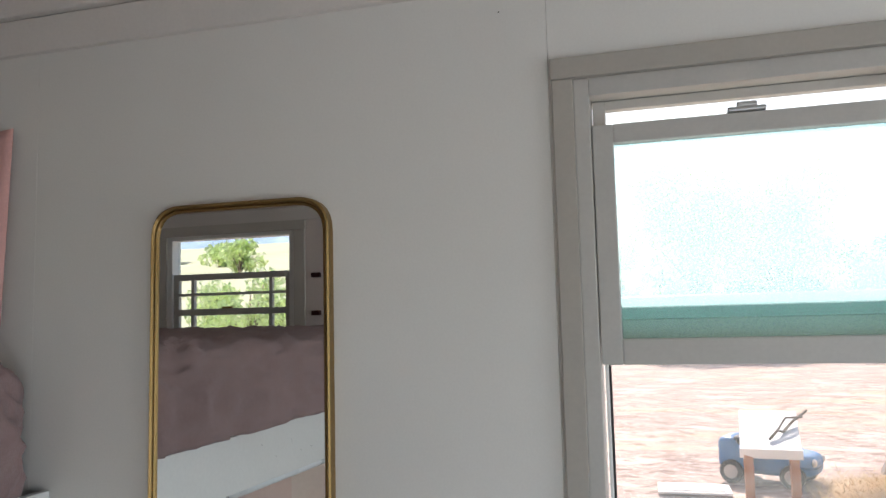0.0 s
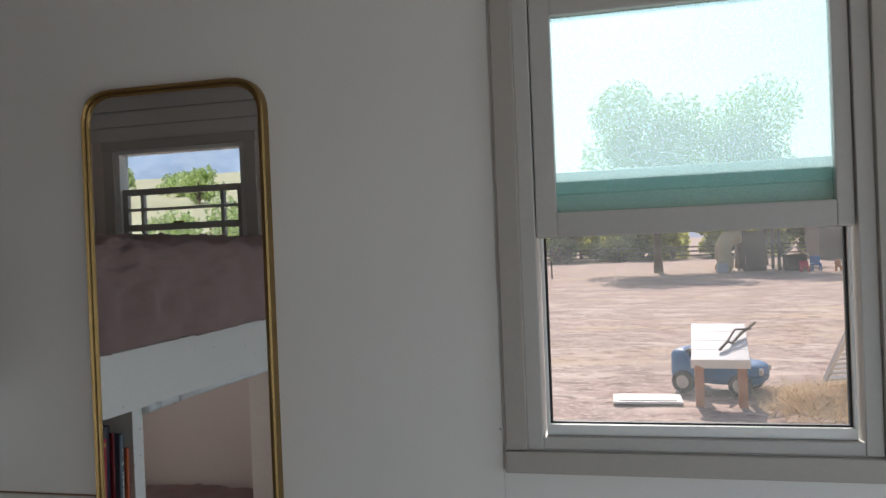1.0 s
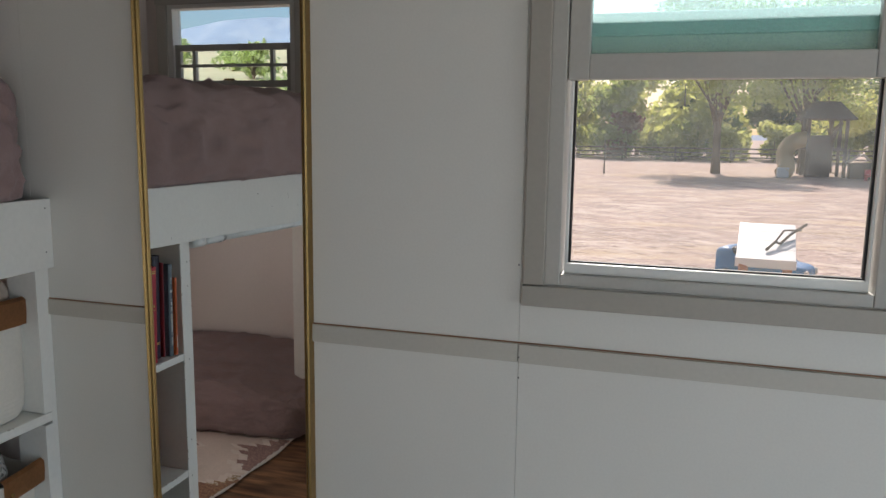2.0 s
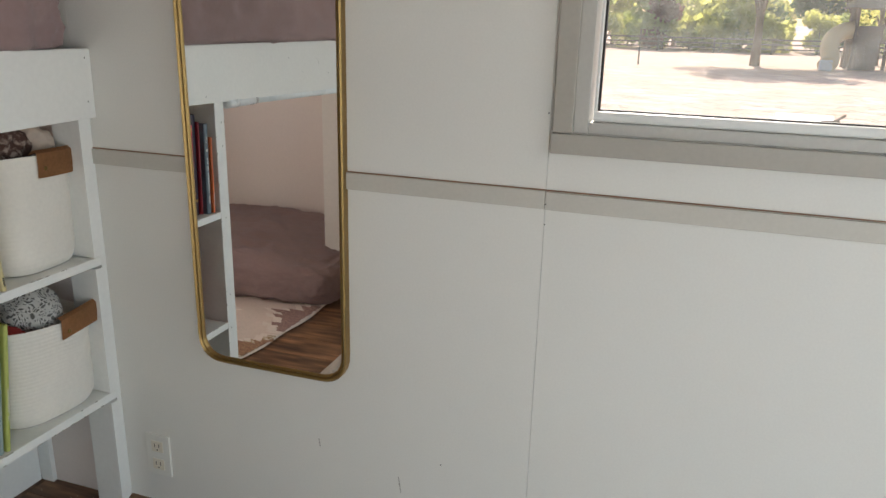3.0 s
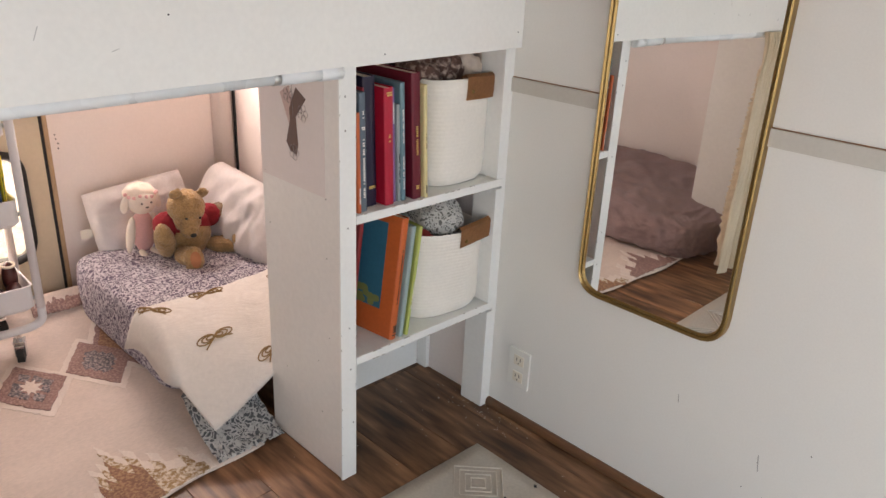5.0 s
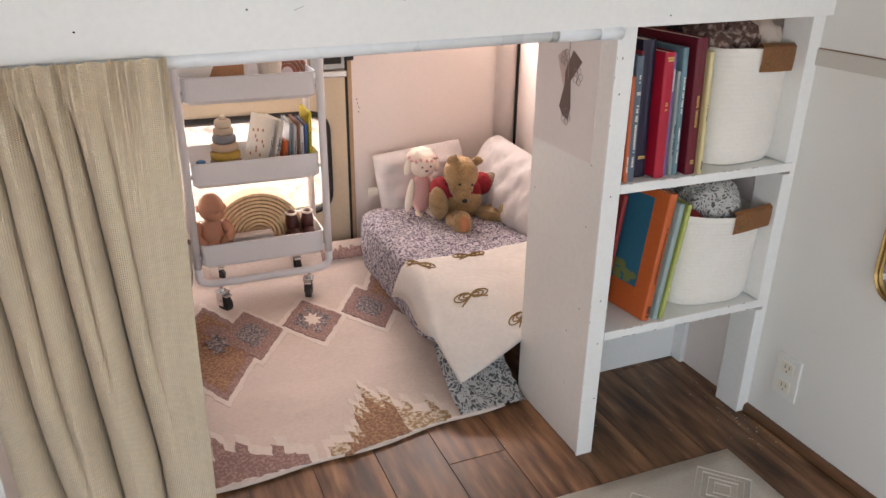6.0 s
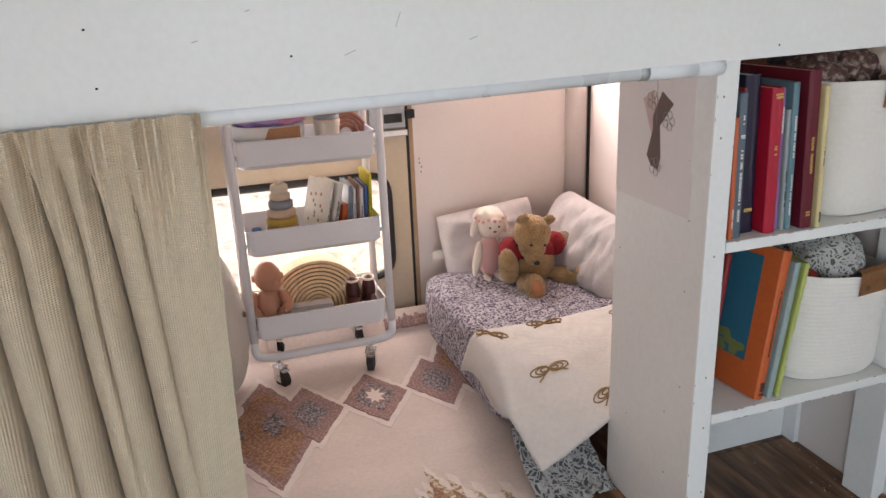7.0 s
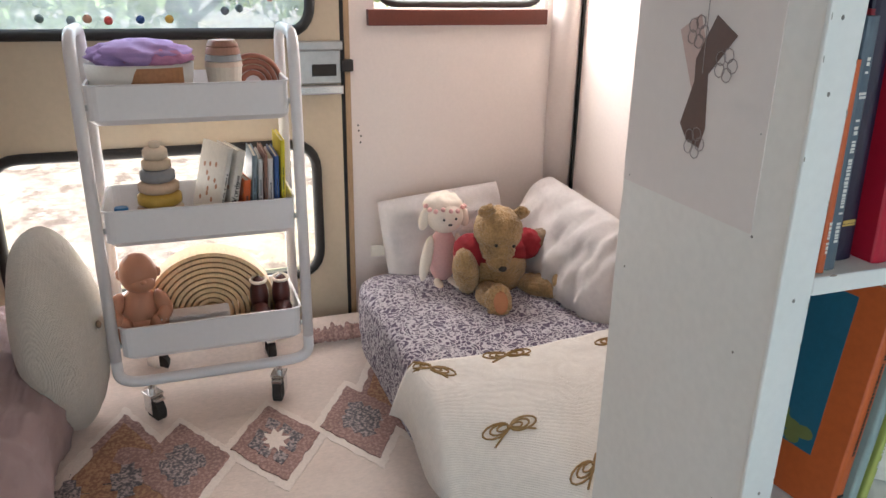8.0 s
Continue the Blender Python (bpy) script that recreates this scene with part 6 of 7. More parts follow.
for k, y in enumerate((0.375, 0.428)):
    b = bmesh.new()
    ball(b, (-2.325, y, Z3 + 0.036), (0.056, 0.023, 0.034), turn(0, 0, 8 - 16 * k), seg=20, ring=14)
    ball(b, (-2.350, y, Z3 + 0.078), (0.028, 0.022, 0.050), turn(0, 0, 8 - 16 * k), seg=20, ring=14)
    shoe = solo("small_boot", b, SHOE, "small dark oxblood leather boot in the lower tray", "boot", "boots on the cart", smooth=True)
    b = bmesh.new()
    tube(b, [(-2.352 + 0.024 * math.cos(a), y + 0.018 * math.sin(a), Z3 + 0.118) for a in [i * math.tau / 14 for i in range(14)]], 0.004, 6, True)
    part("cuff", b, CREAM, shoe, "pale cuff", smooth=True)
b = bmesh.new()
for k in range(26):
    tube(b, [(-2.285, 0.15 + k * 0.0055, Z3 + 0.078), (-2.262 + 0.004 * math.sin(k * 5), 0.15 + k * 0.0055 + 0.003 * math.sin(k * 9), Z3 + 0.084)], 0.0022, 5)
box(b, -2.33, -2.28, 0.14, 0.30, Z3 + 0.002, Z3 + 0.078, bevel=0.004)
solo("fringed_cloth", b, LINEN, "folded white fringed cloth in the lower tray", "cloth")

# ---- the yard outside ----
GZ = -0.75


def yard_material():
    """Bare pinkish earth with straw swept into streaks, and pebbly grain."""
    m = mat("dry_dirt_and_straw", (0.37, 0.265, 0.215), 0.95, var=0.22, scale=0.35, fine=14.0, bump=6, second=(0.50, 0.37, 0.31), share=0.5, soft=0.2)
    t = m.node_tree
    N, L = t.nodes, t.links
    base = N["Principled BSDF"].inputs["Base Color"].links[0].from_socket
    co = N.new("ShaderNodeTexCoord")
    for stretch, size, lo, hi, colour in (((0.45, 1, 1), 1.5, 0.48, 0.62, (0.68, 0.55, 0.45)), ((0.4, 1, 1), 0.5, 0.52, 0.66, (0.56, 0.42, 0.27)), ((0.6, 1, 1), 5.0, 0.52, 0.62, (0.22, 0.145, 0.115)), ((1, 1, 1), 14.0, 0.57, 0.66, (0.74, 0.62, 0.52))):
        mp, nz, rg, mx = N.new("ShaderNodeMapping"), N.new("ShaderNodeTexNoise"), N.new("ShaderNodeMapRange"), N.new("ShaderNodeMix")
        mp.inputs["Scale"].default_value = stretch
        nz.inputs["Scale"].default_value, nz.inputs["Detail"].default_value, nz.inputs["Roughness"].default_value = size, 8, 0.62
        rg.inputs["From Min"].default_value, rg.inputs["From Max"].default_value, rg.inputs["To Max"].default_value = lo, hi, 0.85
        mx.data_type = "RGBA"
        mx.inputs["B"].default_value = (*colour, 1)
        L.new(co.outputs["Object"], mp.inputs["Vector"]), L.new(mp.outputs["Vector"], nz.inputs["Vector"]), L.new(nz.outputs["Fac"], rg.inputs["Value"])
        L.new(rg.outputs["Result"], mx.inputs["Factor"]), L.new(base, mx.inputs["A"])
        base = mx.outputs["Result"]
    L.new(base, N["Principled BSDF"].inputs["Base Color"])
    return m


b = bmesh.new()
n = 90
sheet(b, n, n, lambda u, v: Vector((math.copysign(abs(2 * u - 1) ** 3, u - 0.5) * 2000, math.copysign(abs(2 * v - 1) ** 3, v - 0.5) * 2000, GZ + (0.05 * noise.noise(((2 * u - 1) * 40, (2 * v - 1) * 40, 0)) if abs(2 * v - 1) ** 3 * 2000 > 4 else 0))))
part("ground", b, yard_material(), None, "dry bare earth yard with straw", kind="structure", category="ground", smooth=True)

BARK = mat("grey_bark", (0.13, 0.095, 0.07), 0.95, var=0.3, scale=3, fine=14, bump=12, stretch=(1, 1, 0.25))


def leaf_material(name, c):
    m = mat(name, c, 0.6, var=0.35, scale=0.6, fine=4, bump=0)
    t = m.node_tree
    p = t.nodes["Principled BSDF"]
    tr, mx = t.nodes.new("ShaderNodeBsdfTranslucent"), t.nodes.new("ShaderNodeMixShader")
    tr.inputs["Color"].default_value = (min(0.9, c[0] * 2.1), min(0.9, c[1] * 2.0), c[2] * 1.7, 1)
    mx.inputs["Fac"].default_value = 0.68
    t.links.new(p.outputs[0], mx.inputs[1]), t.links.new(tr.outputs[0], mx.inputs[2]), t.links.new(mx.outputs[0], t.nodes["Material Output"].inputs["Surface"])
    return m


LEAF = leaf_material("green_leaves", (0.20, 0.25, 0.085))
LEAF_LIGHT = leaf_material("yellow_green_leaves", (0.33, 0.36, 0.13))
# paler leaves for the trees behind the trailer: haze put into their colour
LEAF_HAZE = leaf_material("hazy_green_leaves", (0.36, 0.42, 0.25))
LEAF_DARK = leaf_material("dark_leaves", (0.05, 0.085, 0.035))
LEAF_PLUM = leaf_material("plum_leaves", (0.12, 0.045, 0.05))


def tree(x, y, height, trunk_h, spread, leaves, size, material, seed, label, group="", trunk_r=0.2):
    """A tapered trunk with limbs and a crown of many leaf clumps."""
    rnd = random.Random(seed)
    ob = thing("tree", (x, y, GZ), label, "tree", group)
    b = bmesh.new()
    lean = rnd.uniform(-0.2, 0.2)
    tube(b, [(x + lean * t, y, GZ - 0.1 + t * height * 0.75) for t in (0, 0.15, 0.35, 0.6, 0.85, 1)], 0.2, 9, radii=[trunk_r * k for k in (1.25, 1.0, 0.85, 0.6, 0.35, 0.1)])
    clumps = []
    for k in range(rnd.randint(9, 12)):
        a, r = rnd.uniform(0, math.tau), spread * rnd.uniform(0.25, 0.8)
        zz = GZ + trunk_h + (height - trunk_h) * rnd.uniform(0.12, 0.88)
        r *= 1.1 - abs((zz - GZ - trunk_h) / (height - trunk_h) - 0.4)
        c = Vector((x + r * math.cos(a), y + r * math.sin(a), zz))
        clumps.append((c, spread * rnd.uniform(0.28, 0.45)))
        s = Vector((x + lean * 0.4, y, GZ + trunk_h * rnd.uniform(0.75, 1.2)))
        tube(b, [s, s.lerp(c, 0.5) + Vector((0, 0, 0.25)), c], 0.05, 6, radii=[trunk_r * 0.4, trunk_r * 0.25, trunk_r * 0.08])
    part("trunk", b, BARK, ob, "grey-brown bark", smooth=True)
    verts, faces = [], []
    for k in range(leaves):
        c, r = clumps[k % len(clumps)]
        d = Vector((rnd.gauss(0, 1), rnd.gauss(0, 1), rnd.gauss(0, 0.8)))
        d = d.normalized() * r * rnd.uniform(0.35, 1.05) ** 0.6
        p = c + d
        u = Vector((rnd.gauss(0, 1), rnd.gauss(0, 1), rnd.gauss(0, 1))).normalized()
        w = u.cross(Vector((rnd.gauss(0, 1), rnd.gauss(0, 1), rnd.gauss(0, 1)))).normalized()
        s = size * rnd.uniform(0.6, 1.3)
        i = len(verts)
        verts += [p - u * s, p + w * s * 0.5, p + u * s, p - w * s * 0.5]
        faces.append((i, i + 1, i + 2, i + 3))
    me = bpy.data.meshes.new("crown")
    me.from_pydata([v - Vector((x, y, GZ)) for v in verts], [], faces)
    me.materials.append(material)
    cr = new("crown", me)
    cr.parent = ob
    tagged(cr, "leafy crown", "", "", "stuff")
    return ob


NEAR, FAR = "yard trees", "trees along the fence"
tree(2.55, 47.5, 11.5, 3.0, 4.6, 8000, 0.17, LEAF, 3, "leafy yard tree with a straight grey trunk", NEAR, 0.24)
tree(7.6, 50.0, 11.0, 3.4, 4.8, 8000, 0.17, LEAF, 5, "wide leafy yard tree behind the play tower", NEAR, 0.26)
tree(9.8, 54.0, 7.5, 2.2, 3.2, 4000, 0.16, LEAF_LIGHT, 8, "smaller yard tree with pale leaves", NEAR, 0.18)
rnd0 = random.Random(77)
for k in range(26):
    x = -28 + k * 3.1 + rnd0.uniform(-1.2, 1.2)
    tree(x, 82 + rnd0.uniform(-5, 8), rnd0.uniform(7.0, 10.5), 0.3, rnd0.uniform(3.6, 4.8), 2600, 0.36, rnd0.choice((LEAF, LEAF_LIGHT, LEAF_LIGHT, LEAF_DARK)), 100 + k, "leafy tree in the row behind the fence", FAR, 0.2)
tree(-4.2, 74, 4.2, 0.4, 2.4, 1300, 0.3, LEAF_PLUM, 55, "plum-leaved shrub by the fence", FAR, 0.12)
tree(0.8, 73, 3.6, 0.4, 2.2, 1100, 0.3, LEAF_LIGHT, 56, "pale green shrub by the fence", FAR, 0.12)
tree(-16.4, -31, 4.7, 0.5, 2.6, 3600, 0.13, LEAF_HAZE, 61, "green tree beyond the bunk window", "trees behind the trailer", 0.2)
tree(-20.2, -32, 5.2, 0.6, 2.8, 3600, 0.13, LEAF_HAZE, 62, "yellow-green tree beyond the bunk window", "trees behind the trailer", 0.2)
tree(-24.0, -34, 4.6, 0.4, 2.8, 3600, 0.13, LEAF_HAZE, 63, "broad green tree beyond the bunk window, haze in its colour", "trees behind the trailer", 0.2)
tree(-16, 0.6, 7.0, 0.8, 4.4, 9000, 0.17, LEAF_HAZE, 64, "leafy tree behind the trailer's back window", "trees behind the trailer", 0.2)
tree(-18, 5.5, 7.0, 0.8, 4.4, 8000, 0.17, LEAF_HAZE, 65, "broad leafy tree behind the trailer's back window", "trees behind the trailer", 0.2)
tree(-17, -5.0, 7.0, 0.8, 4.4, 8000, 0.17, LEAF_HAZE, 66, "leafy tree beyond the back door", "trees behind the trailer", 0.2)

for k in range(20):
    tree(-26 + k * 3.4 + rnd0.uniform(-1, 1), 75 + rnd0.uniform(-2, 2), rnd0.uniform(2.4, 3.8), 0.1, rnd0.uniform(2.0, 2.8), 1500, 0.26, rnd0.choice((LEAF, LEAF_LIGHT, LEAF_LIGHT)), 200 + k, "green hedge bush along the fence", "hedge along the fence", 0.08)
# far hills, the blue haze of distance put into their colour
b = bmesh.new()
HILL = mat("haze_tinted_hills", (0.24, 0.30, 0.42), 1.0, var=0.2, scale=0.01, fine=0.05, bump=0, second=(0.27, 0.32, 0.42), share=0.55)
ring_n = 120
low, high = [], []
for k in range(ring_n):
    a = k * math.tau / ring_n
    h = 55 + 60 * max(0.0, noise.noise((math.cos(a) * 2.1, math.sin(a) * 2.1, 0.3)) + 0.35) + 14 * noise.noise((math.cos(a) * 9, math.sin(a) * 9, 1))
    h *= 0.10 + 1.7 * max(0.0, -math.sin(a))
    low.append(b.verts.new((900 * math.cos(a), 900 * math.sin(a), GZ - 2)))
    high.append(b.verts.new((1100 * math.cos(a), 1100 * math.sin(a), GZ + h)))
for k in range(ring_n):
    j = (k + 1) % ring_n
    b.faces.new((low[k], low[j], high[j], high[k]))
part("backdrop", b, HILL, None, "distant hills with blue haze in their colour", kind="structure", category="hills", smooth=True)

# the field behind the trailer climbs to the south
b = bmesh.new()
FIELD = mat("dry_yellow_grass", (0.56, 0.49, 0.34), 0.95, var=0.2, scale=0.05, fine=0.8, bump=0, second=(0.44, 0.45, 0.30), share=0.55)
slope_z = lambda x, y: GZ - 0.05 + max(0.0, -y - 34) * 0.165 + 1.5 * noise.noise((x * 0.03, y * 0.03, 0)) * min(1.0, max(0.0, -y - 34) / 30)
sheet(b, 40, 30, lambda u, v: Vector((-190 + 300 * u, -30 - 150 * v, slope_z(-190 + 300 * u, -30 - 150 * v) - (0.3 if v == 0 else 0))))
part("hillside", b, FIELD, None, "dry yellow-green grass hillside", kind="structure", category="ground", smooth=True)
for k in range(13):
    hx, hy = -92 + k * 7.2 + rnd0.uniform(-3, 3), -60 - rnd0.uniform(0, 70)
    lift = slope_z(hx, hy) - GZ
    t_ob = tree(hx, hy, rnd0.uniform(3.5, 6), 0.4, rnd0.uniform(2.6, 4.2), 900, 0.42, LEAF_HAZE, 300 + k, "round green tree on the grass hillside", "trees on the hillside", 0.2)
    t_ob.location.z += lift

# pasture fence
FENCE = mat("weathered_fence_wood", (0.12, 0.10, 0.085), 0.95, var=0.3, scale=2, fine=20, bump=3)
fence = thing("fence", (5, 70, GZ), "weathered dark post and rail fence", "fence")
for k in range(16):
    part("post", boxes((-32 + k * 4.6, -31.85 + k * 4.6, 69.9, 70.05, GZ - 0.1, GZ + 1.35)), FENCE, fence)
for z in (0.35, 0.72, 1.1):
    part("rail", boxes((-32, 42, 69.85, 69.9, GZ + z, GZ + z + 0.13)), FENCE, fence)
solo("stake", boxes((-3.62, -3.54, 43.4, 43.48, GZ - 0.1, GZ + 1.9)), FENCE, "thin weathered stake standing in the yard", "stake")

# play tower with a slide
TOWER = mat("weathered_tower_wood", (0.14, 0.11, 0.10), 0.9, var=0.25, scale=2, fine=20, bump=3)
tower = thing("play_tower", (9.2, 47.0, GZ), "weathered wooden play tower with a hipped roof and cream slide", "play tower")
for x in (8.3, 10.2):
    for y in (46.2, 48.0):
        part("post", boxes((x - 0.08, x + 0.08, y - 0.08, y + 0.08, GZ - 0.1, GZ + 3.4)), TOWER, tower)
part("lower_wall", boxes((8.4, 9.5, 46.15, 46.2, GZ, GZ + 2.3)), TOWER, tower)
part("deck", boxes((8.25, 10.25, 46.1, 48.1, GZ + 1.5, GZ + 1.62)), TOWER, tower)
for k in range(8):
    part("baluster", boxes((9.55 + k * 0.09, 9.60 + k * 0.09, 46.12, 46.17, GZ + 1.62, GZ + 2.4)), TOWER, tower)
b = bmesh.new()
for p0, p1, p2, p3 in (((7.9, 45.7, 3.2), (10.6, 45.7, 3.2), (9.9, 47.1, 4.2), (8.6, 47.1, 4.2)), ((10.6, 48.5, 3.2), (7.9, 48.5, 3.2), (8.6, 47.1, 4.2), (9.9, 47.1, 4.2))):
    b.faces.new([b.verts.new((p[0], p[1], GZ + p[2])) for p in (p0, p1, p2, p3)])
for tri in (((7.9, 45.7, 3.2), (7.9, 48.5, 3.2), (8.6, 47.1, 4.2)), ((10.6, 45.7, 3.2), (10.6, 48.5, 3.2), (9.9, 47.1, 4.2))):
    b.faces.new([b.verts.new((p[0], p[1], GZ + p[2])) for p in tri])
bmesh.ops.remove_doubles(b, verts=b.verts, dist=0.01)
bmesh.ops.solidify(b, geom=b.faces[:], thickness=0.06)
part("roof", b, TOWER, tower)
b = bmesh.new()
tube(b, bend([(8.25, 46.6, GZ + 2.1), (7.4, 46.3, GZ + 1.9), (7.0, 45.6, GZ + 1.2), (7.2, 45.0, GZ + 0.5), (6.9, 44.6, GZ + 0.2)], 0.5, 6), 0.45, 14)
part("slide", b, tint(0.55, 0.42, 0.24, 0.5), tower, "cream tube slide", smooth=True)
part("slide_foot", boxes((6.6, 7.2, 44.3, 44.9, GZ, GZ + 0.55), bevel=0.05), tint(0.5, 0.55, 0.55, 0.5), tower)

for ob in [tower]:
    ob.location.x -= 1.05

# shed with a shingled roof
shed = thing("shed", (15.5, 60, GZ), "grey shed with a shingled roof", "shed")
part("wall", boxes((14.6, 21, 60, 64, GZ, GZ + 3.6)), TOWER, shed)
b = bmesh.new()
for k in range(9):
    t = k / 9
    box(b, 14.2, 21.5, 59.4 + 2.6 * t, 59.8 + 2.6 * t, GZ + 3.6 + 2.2 * t, GZ + 3.66 + 2.2 * t + 0.17)
part("roof", b, tint(0.36, 0.35, 0.35, 0.9), shed)

# toys at the tower's foot
for x, y, w, h, c, lab in ((9.9, 43.6, 0.45, 0.55, (0.55, 0.05, 0.09), "red plastic play chair in the yard"), (10.6, 44.2, 0.5, 0.8, (0.03, 0.17, 0.42), "blue plastic play seat in the yard"),
                           (11.4, 43.0, 0.3, 0.6, (0.5, 0.2, 0.06), "orange plastic toy in the yard"), (11.9, 43.3, 0.4, 0.6, (0.06, 0.3, 0.42), "teal plastic toy in the yard")):
    b = bmesh.new()
    box(b, x - w / 2, x + w / 2, y - w / 2, y + w / 2, GZ + h * 0.35, GZ + h * 0.5, bevel=0.03)
    box(b, x - w / 2, x + w / 2, y + w / 2 - 0.06, y + w / 2, GZ + h * 0.5, GZ + h, bevel=0.02)
    for sx in (-1, 1):
        for sy in (-1, 1):
            box(b, x + sx * w * 0.42 - 0.03, x + sx * w * 0.42 + 0.03, y + sy * w * 0.42 - 0.03, y + sy * w * 0.42 + 0.03, GZ - 0.05, GZ + h * 0.36)
    solo("toy_chair", b, tint(*c, 0.5), lab, "toy chair", "plastic toys in the yard")
house = thing("playhouse", (11.5, 45.2, GZ), "small white-roofed plastic playhouse", "playhouse")
part("wall", boxes((11.0, 12.1, 45.0, 45.8, GZ, GZ + 0.85)), tint(0.10, 0.07, 0.06, 0.8), house)
b = bmesh.new()
for s in (-1, 1):
    b.faces.new([b.verts.new(p) for p in ((11.55, 44.9, GZ + 1.35), (11.55, 45.9, GZ + 1.35), (11.55 + s * 0.65, 45.9, GZ + 0.85), (11.55 + s * 0.65, 44.9, GZ + 0.85))])
bmesh.ops.solidify(b, geom=b.faces[:], thickness=0.05)
part("roof", b, tint(0.7, 0.66, 0.6, 0.6), house)

house.location.x -= 1.75

# blue ride-in toy car
CARX, CARY = 1.42, 11.0
BLUE = mat("faded_blue_plastic", (0.05, 0.19, 0.42), 0.45, var=0.15, scale=4, fine=40, bump=0.4)
toycar = thing("toy_car", (CARX, CARY, GZ), "faded blue plastic ride-in toy car", "toy car")
b = bmesh.new()
soft_box(b, (CARX - 0.62, CARY - 0.30, GZ + 0.12), (CARX + 0.62, CARY + 0.30, GZ + 0.50), 5.0, 16)
for v in b.verts:
    if v.co.x < CARX - 0.35 and v.co.z > GZ + 0.3:
        v.co.z += 0.10
    if v.co.x > CARX + 0.3 and v.co.z > GZ + 0.3:
        v.co.z -= 0.06
part("body", b, BLUE, toycar, smooth=True)
b = bmesh.new()
soft_box(b, (CARX - 0.42, CARY - 0.24, GZ + 0.44), (CARX + 0.1, CARY + 0.24, GZ + 0.60), 5.0, 10)
part("seat_well", b, tint(0.03, 0.03, 0.035, 0.7), toycar, "dark seat", smooth=True)
b = bmesh.new()
tube(b, bend([(CARX + 0.15, CARY - 0.28, GZ + 0.45), (CARX + 0.05, CARY - 0.27, GZ + 0.68), (CARX + 0.05, CARY + 0.27, GZ + 0.68), (CARX + 0.15, CARY + 0.28, GZ + 0.45)], 0.06), 0.02, 8)
part("windscreen_bar", b, tint(0.03, 0.03, 0.035, 0.5), toycar, smooth=True)
for dx in (-0.40, 0.36):
    for dy in (-0.30, 0.30):
        b = bmesh.new()
        tube(b, [(CARX + dx, CARY + dy - 0.05, GZ + 0.15), (CARX + dx, CARY + dy + 0.05, GZ + 0.15)], 0.15, 20)
        wheel = part("wheel", b, RUBBER, toycar, "black plastic tyre")
        b = bmesh.new()
        tube(b, [(CARX + dx, CARY + dy - 0.056, GZ + 0.15), (CARX + dx, CARY + dy + 0.056, GZ + 0.15)], 0.09, 14)
        part("hub", b, tint(0.55, 0.5, 0.45, 0.5), wheel, "pale hub")
for dy in (-0.2, 0.2):
    b = bmesh.new()
    ball(b, (CARX + 0.60, CARY + dy, GZ + 0.33), (0.03, 0.06, 0.05), seg=12, ring=8)
    part("headlight", b, tint(0.6, 0.58, 0.52, 0.3), toycar, smooth=True)

toycar.rotation_euler = (0, 0, radians(-24))

# low table with a white plank top and a stick on it
low_table = thing("yard_table", (1.42, 9.75, GZ), "white plank table on orange-brown legs in the yard", "table")
TM = pose(1.30, 9.90, GZ + 0.58, 21, 0, -6)
for k in range(4):
    b = boxes((-0.34, 0.34, k * 0.24, k * 0.24 + 0.234, 0, 0.035), bevel=0.004)
    b.transform(TM)
    part("top_board", b, WHITE, low_table)
b = boxes((-0.35, 0.35, -0.02, -0.001, -0.09, 0.035))
b.transform(TM)
part("apron", b, WHITE, low_table)
for x, y, h in ((1.05, 9.98, 0.58), (1.56, 9.94, 0.58), (1.13, 10.7, 0.86), (1.66, 10.66, 0.86)):
    part("leg", boxes((x - 0.05, x + 0.05, y - 0.05, y + 0.05, GZ - 0.05, GZ + h)), tint(0.42, 0.17, 0.07, 0.7), low_table)
b = bmesh.new()
tube(b, [(0.0, 0.18, 0.06), (0.10, 0.35, 0.09), (0.16, 0.38, 0.05), (0.28, 0.60, 0.08), (0.46, 0.82, 0.12)], 0.018, 7)
tube(b, [(0.10, 0.35, 0.09), (0.20, 0.58, 0.14), (0.40, 0.68, 0.10)], 0.013, 7)
b.transform(TM)
solo("stick", b, BARK, "crooked brown stick lying on the white table", "stick", smooth=True)
b = bmesh.new()
box(b, -0.02, 0.85, 9.95, 10.45, GZ + 0.03, GZ + 0.06, bevel=0.005)
box(b, 0.05, 0.78, 10.0, 10.4, GZ + 0.06, GZ + 0.075, bevel=0.005)
solo("flat_lid", b, WHITE, "white plastic lid lying on the bare ground", "lid")
grate = thing("plastic_grate", (3.2, 11.6, GZ), "white slatted plastic panel leaning in straw", "panel")
GM = pose(2.86, 11.5, GZ + 0.05, 35, 0, 20)
part("rim", boxes((0, 1.0, -0.03, 0.03, 0, 0.05), (0, 1.0, -0.03, 0.03, 0.85, 0.9), (0, 0.05, -0.03, 0.03, 0.05, 0.85), (0.95, 1.0, -0.03, 0.03, 0.05, 0.85)), WHITE, grate)
for k in range(8):
    part("slat", boxes((0.05, 0.95, -0.015, 0.015, 0.12 + k * 0.09, 0.16 + k * 0.09)), WHITE, grate)
for ob in grate.children:
    ob.data.transform(Matrix.Translation((3.2, 11.6, GZ)))
    ob.data.transform(GM)
    ob.data.transform(Matrix.Translation((-3.2, -11.6, -GZ)))
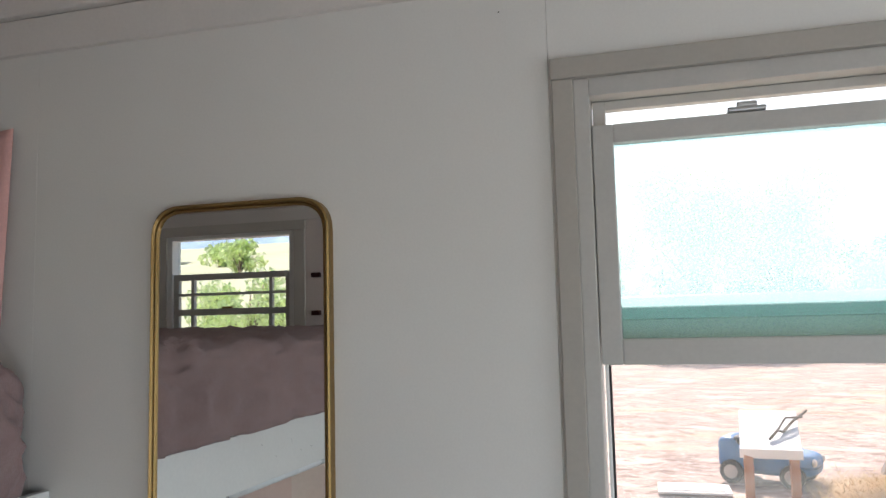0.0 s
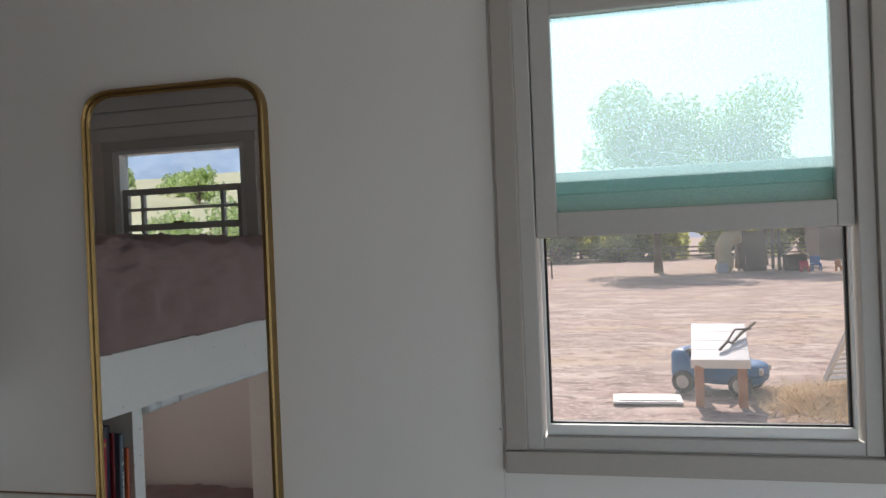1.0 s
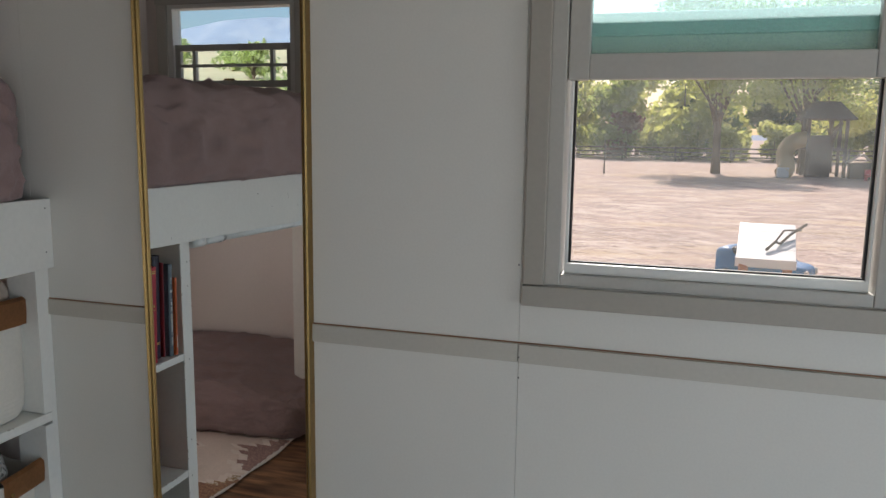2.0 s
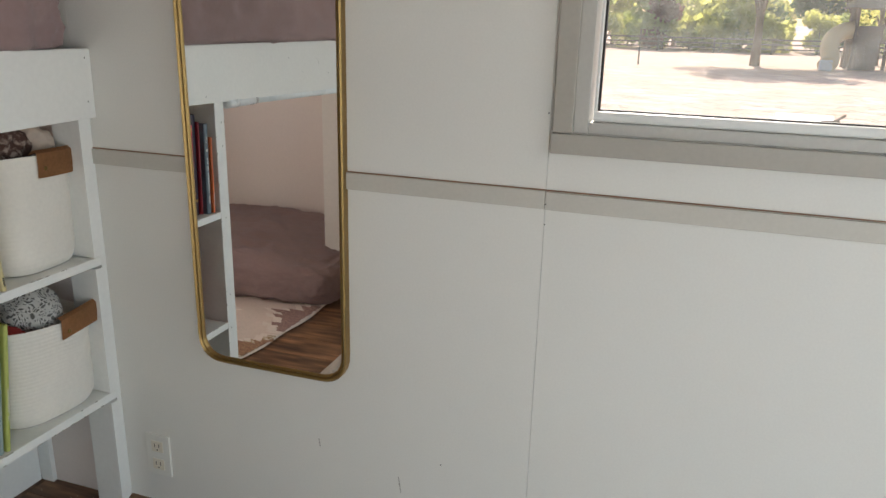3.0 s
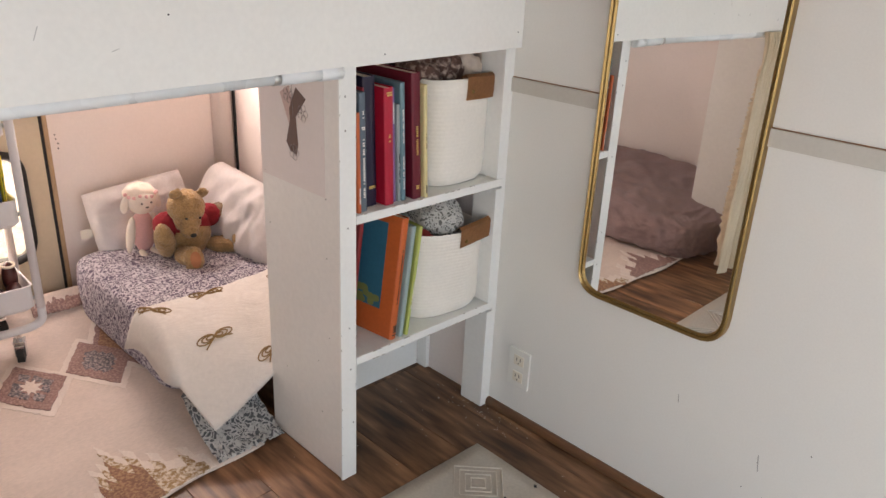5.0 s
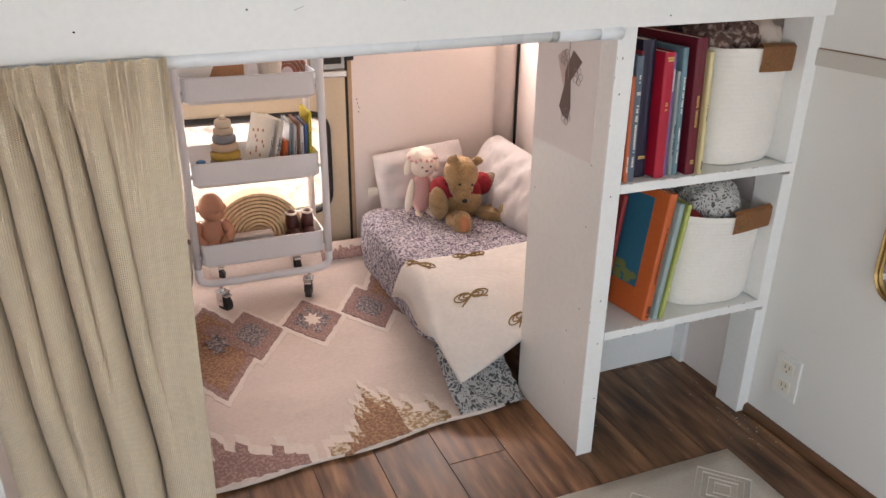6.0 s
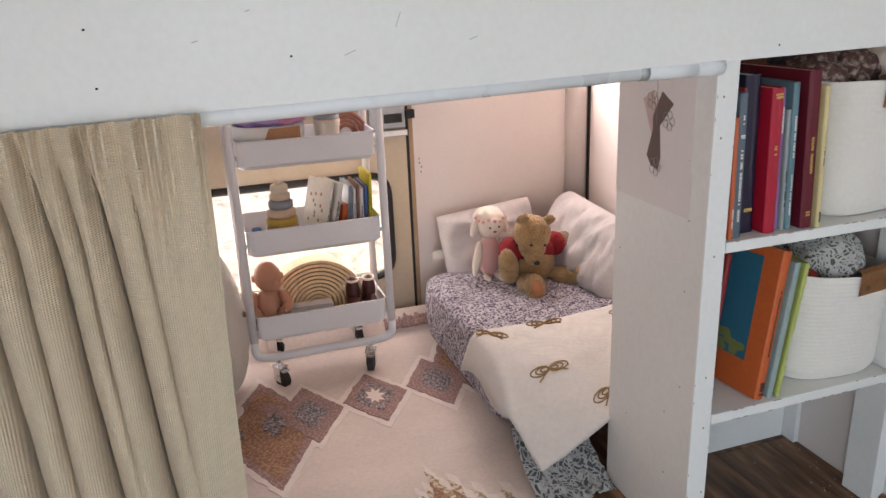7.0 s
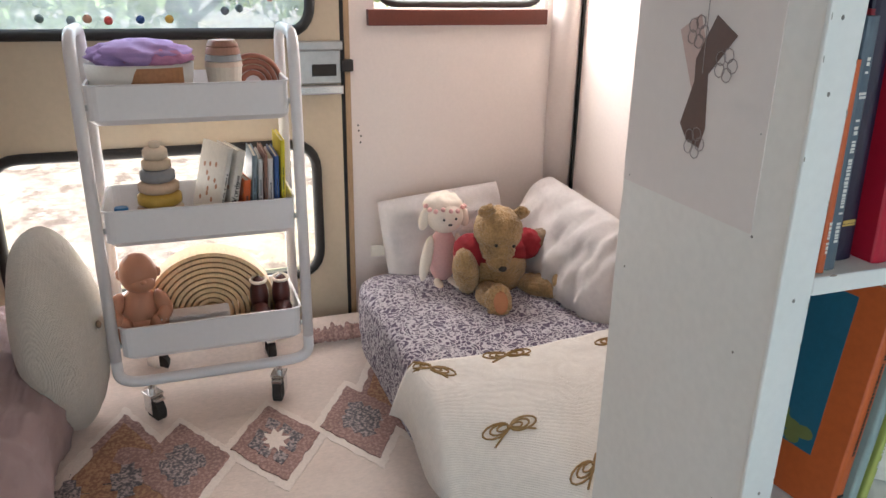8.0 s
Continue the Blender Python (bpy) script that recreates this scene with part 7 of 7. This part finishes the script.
# straw
rnd1 = random.Random(9)
heap = lambda x, y: 0.16 * math.exp(-((x - 2.75) / 0.55) ** 2 - ((y - 10.2) / 0.7) ** 2) * (1 + 0.5 * noise.noise((x * 4, y * 4, 0)))
verts, faces = [], []
for i in range(31):
    for j in range(31):
        x, y = 1.6 + i * 0.08, 8.8 + j * 0.095
        verts.append((x, y, GZ - 0.02 + heap(x, y)))
        if i and j:
            q = len(verts) - 1
            faces.append((q, q - 1, q - 32, q - 31))
for k in range(7000):
    loose = k % 4 == 0
    x, y = (rnd1.uniform(-4, 8), rnd1.uniform(6, 30)) if loose else (rnd1.gauss(2.65, 0.48), rnd1.gauss(10.1, 0.62))
    if x < 1.75 and not loose:
        x = 3.5 - x
    h, a = rnd1.uniform(0.08, 0.24) * (0.6 if loose else 1.0), rnd1.uniform(0, math.tau)
    rise = rnd1.uniform(0.0, 0.12) if loose else rnd1.uniform(0.05, 0.7)
    dx, dy, w, z = math.cos(a), math.sin(a), 0.006, GZ + heap(x, y)
    i = len(verts)
    verts += [(x - dy * w, y + dx * w, z), (x + dy * w, y - dx * w, z), (x + dx * h, y + dy * h, z + h * rise + 0.004)]
    faces.append((i, i + 1, i + 2))
me = bpy.data.meshes.new("straw")
me.from_pydata(verts, [], faces)
me.materials.append(mat("dry_straw", (0.66, 0.48, 0.25), 0.9, var=0.3, scale=1, fine=10, bump=0))
tagged(new("straw", me), "loose golden straw on the dry ground", "straw", "", "stuff")

# ---- ground and floor ----
part("floor_base", boxes((WEST - 0.05, EAST + 0.06, SOUTH - 0.07, NORTH + 0.07, -0.05, -0.006)), RAW, None, "subfloor", kind="structure", category="floor")
floor = part("floor", boxes((WEST, EAST, SOUTH, NORTH, -0.006, -0.004)), DARK, None, "brown wood-look vinyl plank floor", kind="structure", category="floor")
random.seed(11)
PW, PL = 0.152, 0.914
plank_meshes = {}
y, row = SOUTH, 0
while y < NORTH - 0.01:
    w = min(PW, NORTH - y)
    x = WEST - random.choice((0.1, 0.3, 0.5, 0.7))
    while x < EAST:
        x0, x1 = max(x, WEST), min(x + PL, EAST)
        if x1 - x0 > 0.02:
            key = (round(x1 - x0, 3), round(w, 3))
            if key not in plank_meshes:
                bm = boxes((0.0008, x1 - x0 - 0.0008, 0.0008, w - 0.0008, -0.004, 0.0), bevel=0.0009)
                me = bpy.data.meshes.new("plank")
                bmesh.ops.recalc_face_normals(bm, faces=bm.faces)
                bm.to_mesh(me)
                bm.free()
                me.materials.append(FLOOR)
                plank_meshes[key] = me
            ob = new("plank", plank_meshes[key])
            ob.parent = floor
            ob.location = (x0, y, 0)
        x += PL
    y += PW
    row += 1


# ---- crumbs and dust on the floor by the corner ----
rnd2 = random.Random(31)
verts, faces = [], []
for k in range(80):
    if k < 45:
        x, y = -1.16 + rnd2.gauss(0, 0.10), 1.31 - abs(rnd2.gauss(0, 0.05))
    else:
        x, y = rnd2.uniform(-1.46, -0.7), rnd2.uniform(0.6, 1.31)
    if -1.245 < x < -1.16 and y > 1.29:
        continue
    s = rnd2.uniform(0.0008, 0.0026)
    i = len(verts)
    a = rnd2.uniform(0, math.tau)
    verts += [(x + s * math.cos(a), y + s * math.sin(a), 0.0006), (x + s * math.cos(a + 2.2), y + s * math.sin(a + 2.2), 0.0006), (x + s * math.cos(a + 4), y + s * math.sin(a + 4), 0.0008), (x, y, 0.0012 + s * 0.3)]
    faces += [(i, i + 1, i + 3), (i + 1, i + 2, i + 3), (i + 2, i, i + 3)]
me = bpy.data.meshes.new("crumbs")
me.from_pydata(verts, [], faces)
me.materials.append(PAPER)
tagged(new("crumbs", me), "pale crumbs and paint flakes on the floor in the corner", "crumbs", "", "stuff")
